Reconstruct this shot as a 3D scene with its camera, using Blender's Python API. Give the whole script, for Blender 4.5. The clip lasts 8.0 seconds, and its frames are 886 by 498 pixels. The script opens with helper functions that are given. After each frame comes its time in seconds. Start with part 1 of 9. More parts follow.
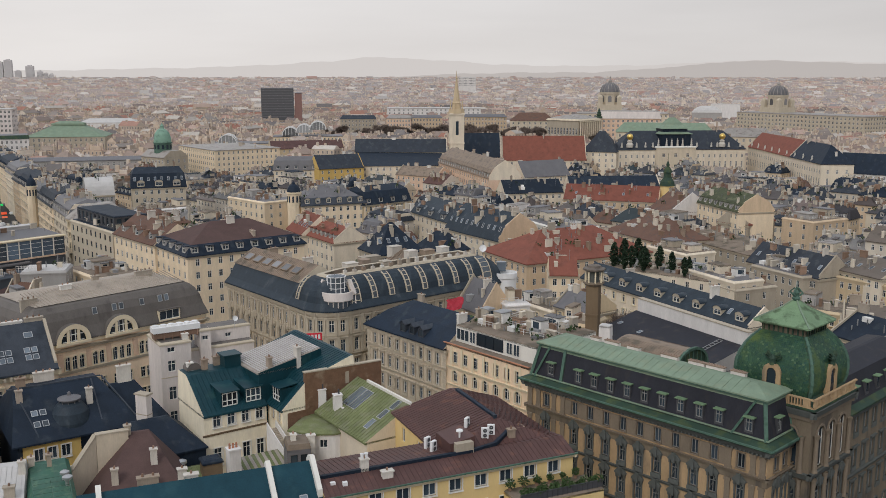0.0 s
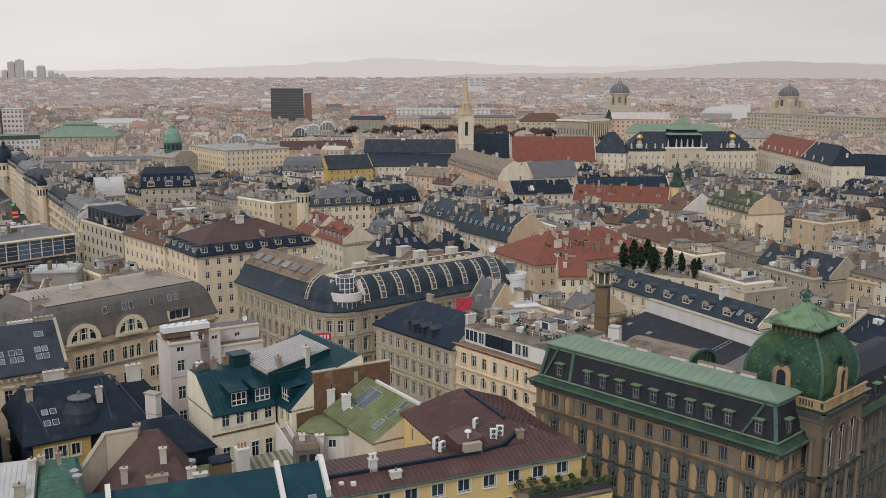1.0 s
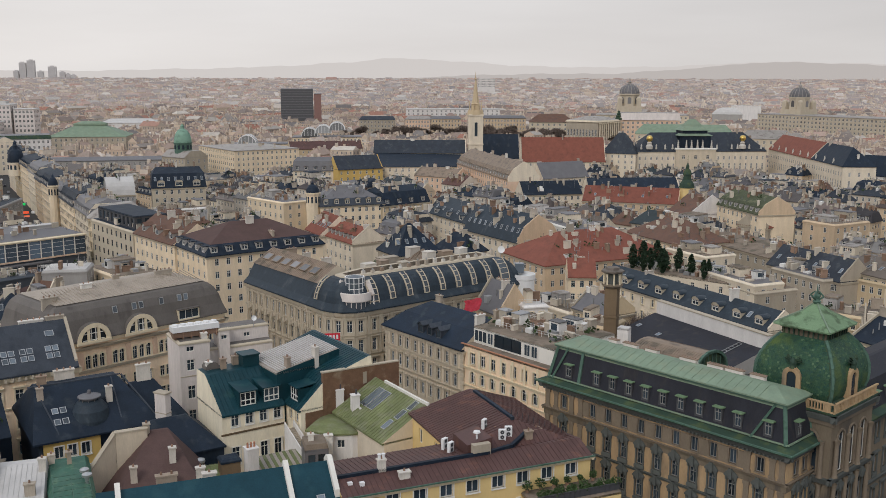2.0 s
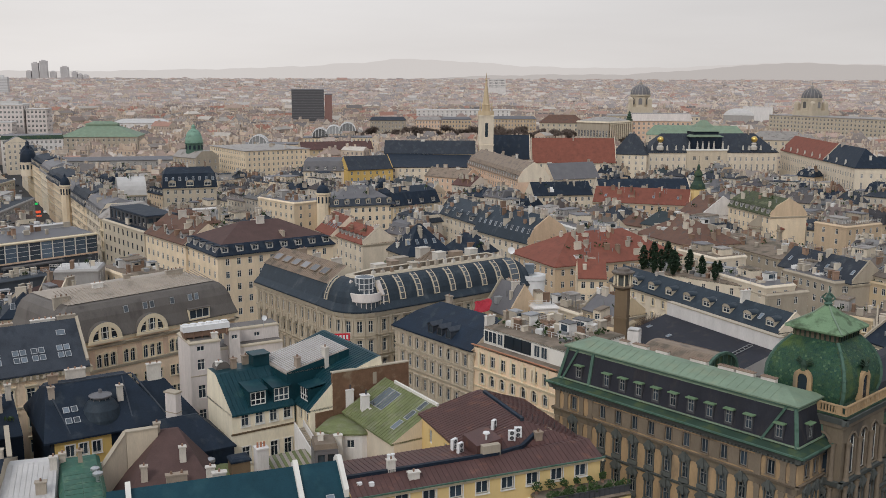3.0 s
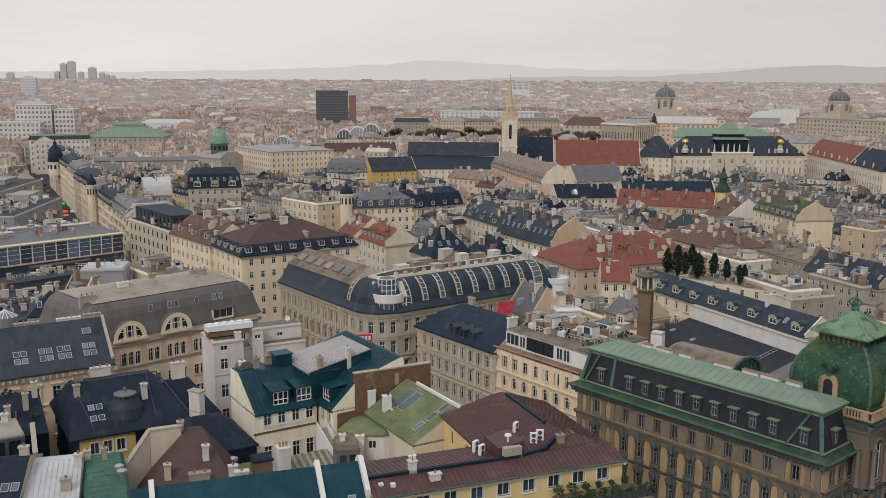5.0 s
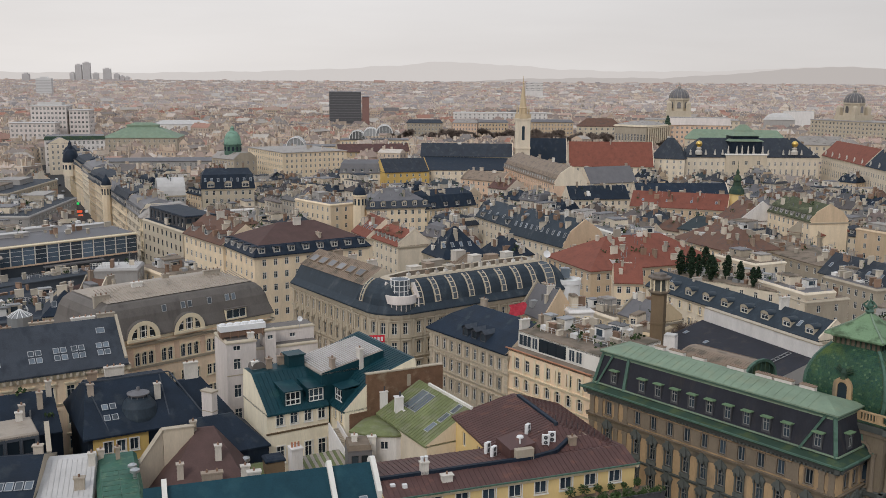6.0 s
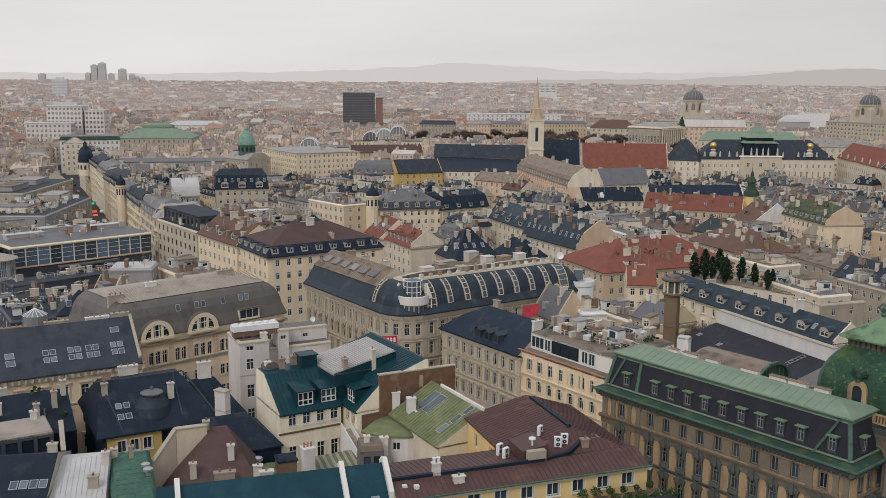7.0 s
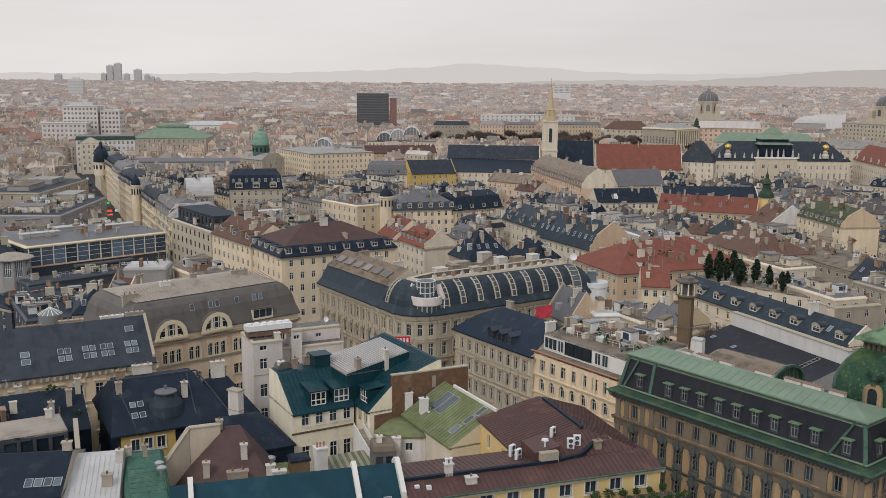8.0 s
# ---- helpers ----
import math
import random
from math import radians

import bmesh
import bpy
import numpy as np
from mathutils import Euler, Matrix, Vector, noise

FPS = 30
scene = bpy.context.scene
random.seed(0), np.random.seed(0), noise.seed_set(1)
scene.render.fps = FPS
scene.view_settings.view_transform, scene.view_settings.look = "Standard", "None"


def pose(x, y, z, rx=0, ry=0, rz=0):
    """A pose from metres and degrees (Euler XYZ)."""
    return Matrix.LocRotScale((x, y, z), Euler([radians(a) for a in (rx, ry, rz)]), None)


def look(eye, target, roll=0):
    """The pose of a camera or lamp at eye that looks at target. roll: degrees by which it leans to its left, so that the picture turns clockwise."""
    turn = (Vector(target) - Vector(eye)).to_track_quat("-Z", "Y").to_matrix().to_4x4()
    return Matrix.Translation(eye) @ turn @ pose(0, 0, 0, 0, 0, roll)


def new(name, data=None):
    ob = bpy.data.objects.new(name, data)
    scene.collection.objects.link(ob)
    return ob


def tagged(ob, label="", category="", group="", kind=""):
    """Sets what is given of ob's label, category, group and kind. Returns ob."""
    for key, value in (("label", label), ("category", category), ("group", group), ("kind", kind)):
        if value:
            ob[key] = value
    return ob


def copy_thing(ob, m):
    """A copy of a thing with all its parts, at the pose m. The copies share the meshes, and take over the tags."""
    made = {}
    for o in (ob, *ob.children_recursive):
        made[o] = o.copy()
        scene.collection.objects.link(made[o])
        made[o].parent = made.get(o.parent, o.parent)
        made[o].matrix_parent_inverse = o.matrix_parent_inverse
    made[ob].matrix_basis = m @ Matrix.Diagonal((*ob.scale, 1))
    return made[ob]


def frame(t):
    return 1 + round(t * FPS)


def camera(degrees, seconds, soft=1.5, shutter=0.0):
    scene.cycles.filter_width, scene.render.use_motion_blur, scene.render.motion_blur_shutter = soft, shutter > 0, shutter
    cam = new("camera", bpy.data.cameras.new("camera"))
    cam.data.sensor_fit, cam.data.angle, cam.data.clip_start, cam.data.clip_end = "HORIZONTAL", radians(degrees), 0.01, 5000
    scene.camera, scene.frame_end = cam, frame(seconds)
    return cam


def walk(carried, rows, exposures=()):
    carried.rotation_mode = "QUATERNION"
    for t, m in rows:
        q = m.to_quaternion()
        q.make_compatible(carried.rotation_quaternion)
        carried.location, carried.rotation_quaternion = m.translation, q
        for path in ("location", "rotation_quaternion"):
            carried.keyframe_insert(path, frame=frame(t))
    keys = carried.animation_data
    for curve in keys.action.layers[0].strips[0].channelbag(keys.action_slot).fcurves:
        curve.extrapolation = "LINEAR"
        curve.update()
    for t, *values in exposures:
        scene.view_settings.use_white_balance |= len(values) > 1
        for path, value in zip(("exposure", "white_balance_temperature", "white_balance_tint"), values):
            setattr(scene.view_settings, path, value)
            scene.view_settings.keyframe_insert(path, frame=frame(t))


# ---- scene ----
cam = camera(50.0, 8.0, soft=0.85)
EYE = (0.0, 0.0, 72.0)
PATH = [
    (0.0, -2.477, -10.243, -0.012), (0.5, -2.223, -10.222, -0.037), (1.0, -1.915, -10.212, -0.058),
    (1.5, -1.630, -10.198, -0.085), (3.0, -0.711, -10.145, -0.175), (3.5, -0.368, -10.134, -0.203),
    (4.0, -0.006, -10.113, -0.245), (4.5, 0.346, -10.086, -0.281), (6.0, 1.493, -9.985, -0.375),
    (6.5, 1.890, -9.950, -0.410), (7.0, 2.300, -9.925, -0.465), (7.5, 2.700, -9.915, -0.505),
    (8.0, 3.127, -9.891, -0.552),
]
walk(cam, [(t, pose(*EYE, 90 + pitch, roll, yaw)) for t, yaw, pitch, roll in PATH])

# ---- light: an overcast winter day ----
world = bpy.data.worlds.new("overcast_sky")
scene.world = world
world.use_nodes = True
wn, wl = world.node_tree.nodes, world.node_tree.links
wn.clear()
w_out, w_bg = wn.new("ShaderNodeOutputWorld"), wn.new("ShaderNodeBackground")
w_sky = wn.new("ShaderNodeTexSky")
w_sky.sky_type, w_sky.sun_disc = "NISHITA", False
w_sky.sun_elevation, w_sky.sun_rotation = radians(32), radians(-60)
w_sky.dust_density, w_sky.air_density = 4.0, 1.0
w_co, w_map, w_noise = wn.new("ShaderNodeTexCoord"), wn.new("ShaderNodeMapping"), wn.new("ShaderNodeTexNoise")
w_map.inputs["Scale"].default_value = (1.2, 1.2, 9.0)
w_noise.inputs["Scale"].default_value, w_noise.inputs["Detail"].default_value = 2.2, 5.0
w_ramp = wn.new("ShaderNodeValToRGB")
w_ramp.color_ramp.elements[0].position, w_ramp.color_ramp.elements[0].color = 0.3, (0.72, 0.69, 0.675, 1)
w_ramp.color_ramp.elements[1].position, w_ramp.color_ramp.elements[1].color = 0.7, (0.80, 0.77, 0.755, 1)
w_sep, w_up, w_zen = wn.new("ShaderNodeSeparateXYZ"), wn.new("ShaderNodeMapRange"), wn.new("ShaderNodeMix")
w_up.inputs["From Min"].default_value, w_up.inputs["From Max"].default_value = 0.02, 0.55
w_zen.data_type = "RGBA"
w_zen.inputs["B"].default_value = (0.70, 0.755, 0.85, 1)
w_dim = wn.new("ShaderNodeVectorMath")
w_dim.operation = "SCALE"
w_dim.inputs["Scale"].default_value = 0.06
w_mix = wn.new("ShaderNodeMix")
w_mix.data_type = "RGBA"
w_mix.inputs["Factor"].default_value = 0.94
wl.new(w_co.outputs["Generated"], w_map.inputs["Vector"])
wl.new(w_map.outputs["Vector"], w_noise.inputs["Vector"])
wl.new(w_noise.outputs["Fac"], w_ramp.inputs["Fac"])
wl.new(w_sky.outputs["Color"], w_dim.inputs[0])
wl.new(w_dim.outputs["Vector"], w_mix.inputs["A"])
wl.new(w_co.outputs["Generated"], w_sep.inputs["Vector"])
wl.new(w_sep.outputs["Z"], w_up.inputs["Value"])
wl.new(w_up.outputs["Result"], w_zen.inputs["Factor"])
wl.new(w_ramp.outputs["Color"], w_zen.inputs["A"])
wl.new(w_zen.outputs["Result"], w_mix.inputs["B"])
w_side, w_dull = wn.new("ShaderNodeMapRange"), wn.new("ShaderNodeVectorMath")
w_side.inputs["From Min"].default_value, w_side.inputs["From Max"].default_value = -0.1, 0.6
w_side.inputs["To Min"].default_value, w_side.inputs["To Max"].default_value = 1.0, 0.80
w_dull.operation = "SCALE"
wl.new(w_sep.outputs["X"], w_side.inputs["Value"])
wl.new(w_mix.outputs["Result"], w_dull.inputs[0])
wl.new(w_side.outputs["Result"], w_dull.inputs["Scale"])
wl.new(w_dull.outputs["Vector"], w_bg.inputs["Color"])
wl.new(w_bg.outputs["Background"], w_out.inputs["Surface"])
w_bg.inputs["Strength"].default_value = 1.05

sun_data = bpy.data.lights.new("sun", "SUN")
sun_data.energy, sun_data.angle, sun_data.color = 1.15, radians(20), (1.0, 0.965, 0.92)
sun = new("sun", sun_data)
sun.matrix_world = look((0, 0, 300), (60, 130, 180))


# ---- materials ----
def paint(name, colour, rough=0.85, var=0.22, scale=0.35, grain=6.0, bump=0.15, metal=0.0, streak=1.0, island=False, tint=0.0, second=None, course=0.0, spots=None):
    """A weathered surface: base colour with broad stains, fine grain and relief. streak stretches the stains down the wall."""
    m = bpy.data.materials.new(name)
    m.use_nodes = True
    n, l = m.node_tree.nodes, m.node_tree.links
    b = n["Principled BSDF"]
    b.inputs["Roughness"].default_value, b.inputs["Metallic"].default_value = rough, metal
    b.inputs["Specular IOR Level"].default_value = 0.2
    co, mp = n.new("ShaderNodeTexCoord"), n.new("ShaderNodeMapping")
    mp.inputs["Scale"].default_value = (1, 1, 1 / streak)
    l.new(co.outputs["Object"], mp.inputs["Vector"])
    big, fine = n.new("ShaderNodeTexNoise"), n.new("ShaderNodeTexNoise")
    big.inputs["Scale"].default_value, big.inputs["Detail"].default_value, big.inputs["Roughness"].default_value = scale, 6.0, 0.65
    fine.inputs["Scale"].default_value, fine.inputs["Detail"].default_value = grain, 3.0
    l.new(mp.outputs["Vector"], big.inputs["Vector"])
    l.new(mp.outputs["Vector"], fine.inputs["Vector"])
    if island:
        rnd = n.new("ShaderNodeNewGeometry").outputs["Random Per Island"]
    else:
        rnd = n.new("ShaderNodeObjectInfo").outputs["Random"]

    def calc(op, a, c, d=None):
        k = n.new("ShaderNodeMath")
        k.operation = op
        for i, v in enumerate((a, c, d)):
            if v is None:
                continue
            if isinstance(v, (int, float)):
                k.inputs[i].default_value = v
            else:
                l.new(v, k.inputs[i])
        return k.outputs[0]

    shade = calc("MULTIPLY_ADD", big.outputs["Fac"], var * 2.4, 1 - var * 1.2)
    shade = calc("MULTIPLY", shade, calc("MULTIPLY_ADD", fine.outputs["Fac"], var * 1.0, 1 - var * 0.5))
    shade = calc("MULTIPLY", shade, calc("MULTIPLY_ADD", rnd, tint * 2, 1 - tint))
    if second:
        ramp = n.new("ShaderNodeValToRGB")
        colours = [colour] + list(second)
        while len(ramp.color_ramp.elements) < len(colours):
            ramp.color_ramp.elements.new(0.5)
        for i, c in enumerate(colours):
            ramp.color_ramp.elements[i].position = i / (len(colours) - 1)
            ramp.color_ramp.elements[i].color = (*c, 1)
        l.new(rnd, ramp.inputs["Fac"])
        base = ramp.outputs["Color"]
    else:
        rgb = n.new("ShaderNodeRGB")
        rgb.outputs[0].default_value = (*colour, 1)
        base = rgb.outputs[0]
    if spots:
        sp = n.new("ShaderNodeTexNoise")
        sp.inputs["Scale"].default_value, sp.inputs["Detail"].default_value = spots[1], 8.0
        l.new(mp.outputs["Vector"], sp.inputs["Vector"])
        edge = n.new("ShaderNodeMapRange")
        edge.inputs["From Min"].default_value, edge.inputs["From Max"].default_value = spots[2], spots[2] + 0.12
        l.new(sp.outputs["Fac"], edge.inputs["Value"])
        mx = n.new("ShaderNodeMix")
        mx.data_type = "RGBA"
        l.new(edge.outputs["Result"], mx.inputs["Factor"])
        l.new(base, mx.inputs["A"])
        mx.inputs["B"].default_value = (*spots[0], 1)
        base = mx.outputs["Result"]
    mul = n.new("ShaderNodeVectorMath")
    mul.operation = "SCALE"
    l.new(base, mul.inputs[0])
    l.new(shade, mul.inputs["Scale"])
    l.new(mul.outputs["Vector"], b.inputs["Base Color"])
    height = fine.outputs["Fac"]
    if course:
        wave = n.new("ShaderNodeTexWave")
        wave.wave_type, wave.bands_direction, wave.wave_profile = "BANDS", "Z", "SAW"
        wave.inputs["Scale"].default_value, wave.inputs["Distortion"].default_value, wave.inputs["Detail"].default_value = 0.314 / course, 0.4, 2.0
        l.new(co.outputs["Object"], wave.inputs["Vector"])
        height = calc("ADD", calc("MULTIPLY", wave.outputs["Fac"], 1.0), height)
    bp = n.new("ShaderNodeBump")
    bp.inputs["Strength"].default_value, bp.inputs["Distance"].default_value = bump, 0.06
    l.new(height, bp.inputs["Height"])
    l.new(bp.outputs["Normal"], b.inputs["Normal"])
    rr = calc("MULTIPLY_ADD", big.outputs["Fac"], 0.25, rough - 0.12)
    l.new(rr, b.inputs["Roughness"])
    return m


def glazing(name, colour, rough=0.08):
    m = bpy.data.materials.new(name)
    m.use_nodes = True
    n, l = m.node_tree.nodes, m.node_tree.links
    b = n["Principled BSDF"]
    info, ramp = n.new("ShaderNodeObjectInfo"), n.new("ShaderNodeValToRGB")
    ramp.color_ramp.elements[0].color = (*[c * 0.5 for c in colour], 1)
    ramp.color_ramp.elements[1].color = (*[min(1, c * 1.9) for c in colour], 1)
    l.new(info.outputs["Random"], ramp.inputs["Fac"])
    l.new(ramp.outputs["Color"], b.inputs["Base Color"])
    b.inputs["Roughness"].default_value, b.inputs["Specular IOR Level"].default_value = rough, 0.4
    return m


WALL = {
    "cream": paint("cream_plaster", (0.76, 0.62, 0.445), streak=4, tint=0.06, var=0.26),
    "pale": paint("pale_plaster", (0.70, 0.605, 0.475), streak=4, tint=0.08, var=0.26),
    "white": paint("white_plaster", (0.70, 0.665, 0.635), streak=4, tint=0.05, var=0.26),
    "beige": paint("beige_plaster", (0.58, 0.44, 0.30), streak=4, tint=0.06, var=0.26),
    "sand": paint("sand_plaster", (0.55, 0.43, 0.28), streak=4, tint=0.08, var=0.2),
    "stone": paint("grey_stone", (0.42, 0.36, 0.28), streak=4, tint=0.08, var=0.26),
    "ochre": paint("soot_stained_ochre_stone", (0.42, 0.29, 0.165), streak=4, var=0.45, tint=0.03, spots=((0.17, 0.135, 0.10), 0.3, 0.55)),
    "sooted": paint("soot_greyed_limestone", (0.20, 0.16, 0.118), streak=2, var=0.35),
    "terracotta": paint("terracotta_coping", (0.42, 0.20, 0.12), var=0.3, grain=9),
    "sootbrick": paint("sooty_brown_brick", (0.175, 0.125, 0.078), streak=2, var=0.35, grain=12, bump=0.3),
    "peach": paint("peach_plaster", (0.82, 0.635, 0.45), streak=4, tint=0.04, var=0.26),
    "ashlar": paint("weathered_ashlar", (0.58, 0.49, 0.375), streak=4, var=0.26),
    # Darker copy of ochre: street shade put into the colour along with soot.
    "ochre_dark": paint("soot_and_shade_dark_ochre", (0.175, 0.14, 0.10), streak=4, var=0.38, spots=((0.10, 0.085, 0.07), 0.4, 0.52)),
    "blush": paint("pinkish_plaster", (0.70, 0.50, 0.36), streak=3, var=0.26),
    "rose": paint("pinkish_white_plaster", (0.66, 0.595, 0.555), streak=5, var=0.26),
    "butter": paint("butter_cream_plaster", (0.82, 0.73, 0.56), streak=5, var=0.26),
    "yellow": paint("yellow_plaster", (0.70, 0.52, 0.24), streak=4, var=0.12),
    "gold": paint("golden_yellow_plaster", (0.60, 0.41, 0.14), streak=4, var=0.16),
    "facing": paint("cream_limestone_facing", (0.60, 0.51, 0.385), streak=4, var=0.26),
    "brick": paint("brown_brick", (0.215, 0.125, 0.08), streak=1.0, var=0.45, scale=0.8, grain=9, bump=0.6, course=0.16, spots=((0.30, 0.215, 0.15), 0.5, 0.56)),
    "grey": paint("grey_render", (0.36, 0.34, 0.32), streak=4, tint=0.1, var=0.2),
    "steel": paint("dark_curtain_wall", (0.075, 0.085, 0.10), rough=0.5, var=0.15),
    "soot": paint("sooty_stone_trim", (0.105, 0.112, 0.104), streak=3, var=0.35),
    "trim": paint("limestone_trim", (0.50, 0.43, 0.33), streak=3, var=0.2),
    "trim_white": paint("white_trim", (0.72, 0.69, 0.63), streak=3, var=0.12),
    "trim_cream": paint("cream_trim", (0.74, 0.63, 0.45), streak=3, var=0.12),
    "town": paint("town_plaster", (0.68, 0.58, 0.44), streak=4, var=0.2, second=[(0.55, 0.475, 0.385), (0.72, 0.665, 0.58), (0.64, 0.495, 0.34), (0.46, 0.42, 0.37), (0.74, 0.63, 0.475)]),
}
ROOF = {
    "slate": paint("dark_slate", (0.014, 0.023, 0.038), rough=0.6, var=0.55, course=0.3, tint=0.15, streak=3, spots=((0.030, 0.040, 0.052), 0.45, 0.56)),
    "dusk": paint("faded_dark_slate", (0.036, 0.043, 0.055), rough=0.65, var=0.45, course=0.3, streak=3, spots=((0.060, 0.066, 0.072), 0.45, 0.56)),
    "plum": paint("weathered_plum_slate", (0.028, 0.029, 0.037), rough=0.65, var=0.5, course=0.3, spots=((0.042, 0.038, 0.041), 0.6, 0.55), streak=3),
    "teal_blue": paint("deep_teal_sheet", (0.010, 0.046, 0.064), rough=0.4, var=0.4, scale=0.25, bump=0.05, spots=((0.016, 0.058, 0.074), 0.4, 0.55)),
    "teal": paint("dark_teal_sheet", (0.009, 0.042, 0.054), rough=0.4, var=0.5, scale=0.25, bump=0.05, streak=2, spots=((0.020, 0.062, 0.066), 0.6, 0.57)),
    "verdigris": paint("mid_green_copper", (0.085, 0.15, 0.115), rough=0.6, var=0.35, spots=((0.05, 0.10, 0.07), 0.7, 0.52)),
    "copper_mid": paint("yellowish_green_copper", (0.17, 0.26, 0.15), rough=0.65, var=0.35, spots=((0.085, 0.125, 0.07), 0.6, 0.52)),
    "dun": paint("dun_sheet", (0.25, 0.19, 0.142), rough=0.6, var=0.3, scale=0.35, spots=((0.16, 0.13, 0.10), 0.5, 0.52)),
    "sheet_beige": paint("beige_sheet", (0.36, 0.305, 0.25), rough=0.55, var=0.25, scale=0.3, spots=((0.28, 0.235, 0.19), 0.4, 0.55)),
    "oxblood": paint("dark_plum_tile", (0.098, 0.060, 0.054), rough=0.8, var=0.35, course=0.3, spots=((0.10, 0.062, 0.055), 0.6, 0.55)),
    "ribbed": paint("dirty_white_roofing", (0.34, 0.30, 0.26), rough=0.8, var=0.3),
    "slate_mid": paint("mid_blue_slate", (0.030, 0.042, 0.055), rough=0.55, var=0.5, course=0.3, scale=0.5, spots=((0.052, 0.062, 0.070), 0.5, 0.58), streak=3),
    "slate_blue": paint("blue_grey_slate", (0.052, 0.060, 0.074), rough=0.6, var=0.45, course=0.3, tint=0.1, spots=((0.036, 0.044, 0.056), 0.4, 0.54), streak=3),
    "copper": paint("green_copper", (0.20, 0.265, 0.19), rough=0.65, var=0.3, spots=((0.215, 0.265, 0.185), 0.5, 0.52)),
    "copper_dark": paint("dark_green_copper", (0.034, 0.062, 0.044), rough=0.65, var=0.45, spots=((0.060, 0.085, 0.042), 0.5, 0.5)),
    "mint": paint("pale_mint_copper", (0.205, 0.335, 0.255), rough=0.6, var=0.25, spots=((0.14, 0.24, 0.18), 0.5, 0.55)),
    "moss": paint("mossy_green_sheet", (0.165, 0.185, 0.085), rough=0.8, var=0.5, scale=0.3, spots=((0.19, 0.20, 0.115), 0.5, 0.5)),
    "olive": paint("mossy_olive_sheet", (0.075, 0.086, 0.050), rough=0.8, var=0.45, scale=0.3, spots=((0.12, 0.125, 0.075), 0.6, 0.52)),
    "green_sheet": paint("bright_green_sheet", (0.045, 0.125, 0.088), rough=0.5, var=0.35, scale=0.5, spots=((0.09, 0.17, 0.11), 0.8, 0.54)),
    "umber": paint("umber_sheet", (0.15, 0.125, 0.105), rough=0.6, var=0.2, scale=0.3, spots=((0.11, 0.09, 0.075), 0.5, 0.55)),
    "maroon": paint("maroon_sheet", (0.098, 0.052, 0.047), rough=0.5, var=0.45, scale=0.25, spots=((0.145, 0.070, 0.052), 0.5, 0.58)),
    "red": paint("red_tile", (0.215, 0.078, 0.055), rough=0.8, var=0.3, course=0.3, tint=0.12, spots=((0.175, 0.068, 0.05), 0.5, 0.55)),
    "brown": paint("brown_tile", (0.135, 0.078, 0.058), rough=0.8, var=0.32, course=0.3, tint=0.15, spots=((0.10, 0.075, 0.065), 0.5, 0.55)),
    "lead": paint("grey_lead_sheet", (0.30, 0.275, 0.25), rough=0.5, var=0.3, scale=0.3, tint=0.1, spots=((0.20, 0.17, 0.15), 0.35, 0.55)),
    "zinc": paint("grey_zinc_sheet", (0.145, 0.14, 0.145), rough=0.45, var=0.25, scale=0.3, tint=0.15),
    "taupe": paint("taupe_sheet", (0.135, 0.12, 0.108), rough=0.5, var=0.35, scale=0.25, streak=3, spots=((0.10, 0.088, 0.08), 0.4, 0.56)),
    "gravel": paint("gravel_roof", (0.22, 0.175, 0.135), rough=0.95, var=0.4, grain=9, bump=0.4, spots=((0.13, 0.11, 0.085), 0.3, 0.5)),
    "light": paint("light_grey_roof", (0.52, 0.50, 0.48), rough=0.7, var=0.2, scale=0.3),
    "town": paint("town_roof", (0.10, 0.078, 0.068), rough=0.75, var=0.35, course=0.3, second=[(0.05, 0.05, 0.056), (0.15, 0.13, 0.12), (0.03, 0.034, 0.043), (0.24, 0.23, 0.22), (0.13, 0.06, 0.045), (0.085, 0.09, 0.10), (0.035, 0.05, 0.055)]),
}
SCALE = paint("copper_scale_patina", (0.020, 0.058, 0.042), rough=0.55, island=True, var=0.55, scale=0.4, second=[(0.024, 0.066, 0.044), (0.032, 0.078, 0.044), (0.024, 0.068, 0.054), (0.034, 0.082, 0.046), (0.042, 0.092, 0.048), (0.030, 0.076, 0.050), (0.036, 0.085, 0.050), (0.050, 0.100, 0.055), (0.036, 0.080, 0.046), (0.030, 0.074, 0.050), (0.040, 0.088, 0.046), (0.10, 0.155, 0.085)], spots=((0.085, 0.125, 0.038), 0.26, 0.55))
CLUT_PALE = paint("pale_flue_plaster", (0.50, 0.44, 0.36), island=True, tint=0.35, var=0.25, streak=3)
CLUT_BRICK = paint("flue_brick", (0.26, 0.17, 0.12), island=True, tint=0.35, var=0.3)
CLUT_STEEL = paint("dull_roof_metal", (0.22, 0.22, 0.22), island=True, tint=0.6, rough=0.5, var=0.2)
CLUT_WHITE = paint("white_roof_paint", (0.68, 0.66, 0.63), island=True, tint=0.2, var=0.15)
CLUT_LEAF = paint("roof_plant_leaf", (0.045, 0.07, 0.028), island=True, tint=0.5, var=0.3)
GLASS = glazing("dark_window_glass", (0.026, 0.038, 0.050))
SKYGLASS = glazing("skylight_glass", (0.10, 0.12, 0.14), 0.05)
# Glass lightened in base colour, standing in for haze and sky reflection.
FARPANE = glazing("haze_paled_window_glass", (0.13, 0.125, 0.125), 0.12)
STRIPGLASS = glazing("roof_strip_glass", (0.05, 0.06, 0.07), 0.08)
FRAME = paint("white_window_frame", (0.70, 0.68, 0.64), rough=0.5, var=0.08)
GREYFRAME = paint("grey_window_frame", (0.26, 0.26, 0.25), rough=0.5, var=0.15)
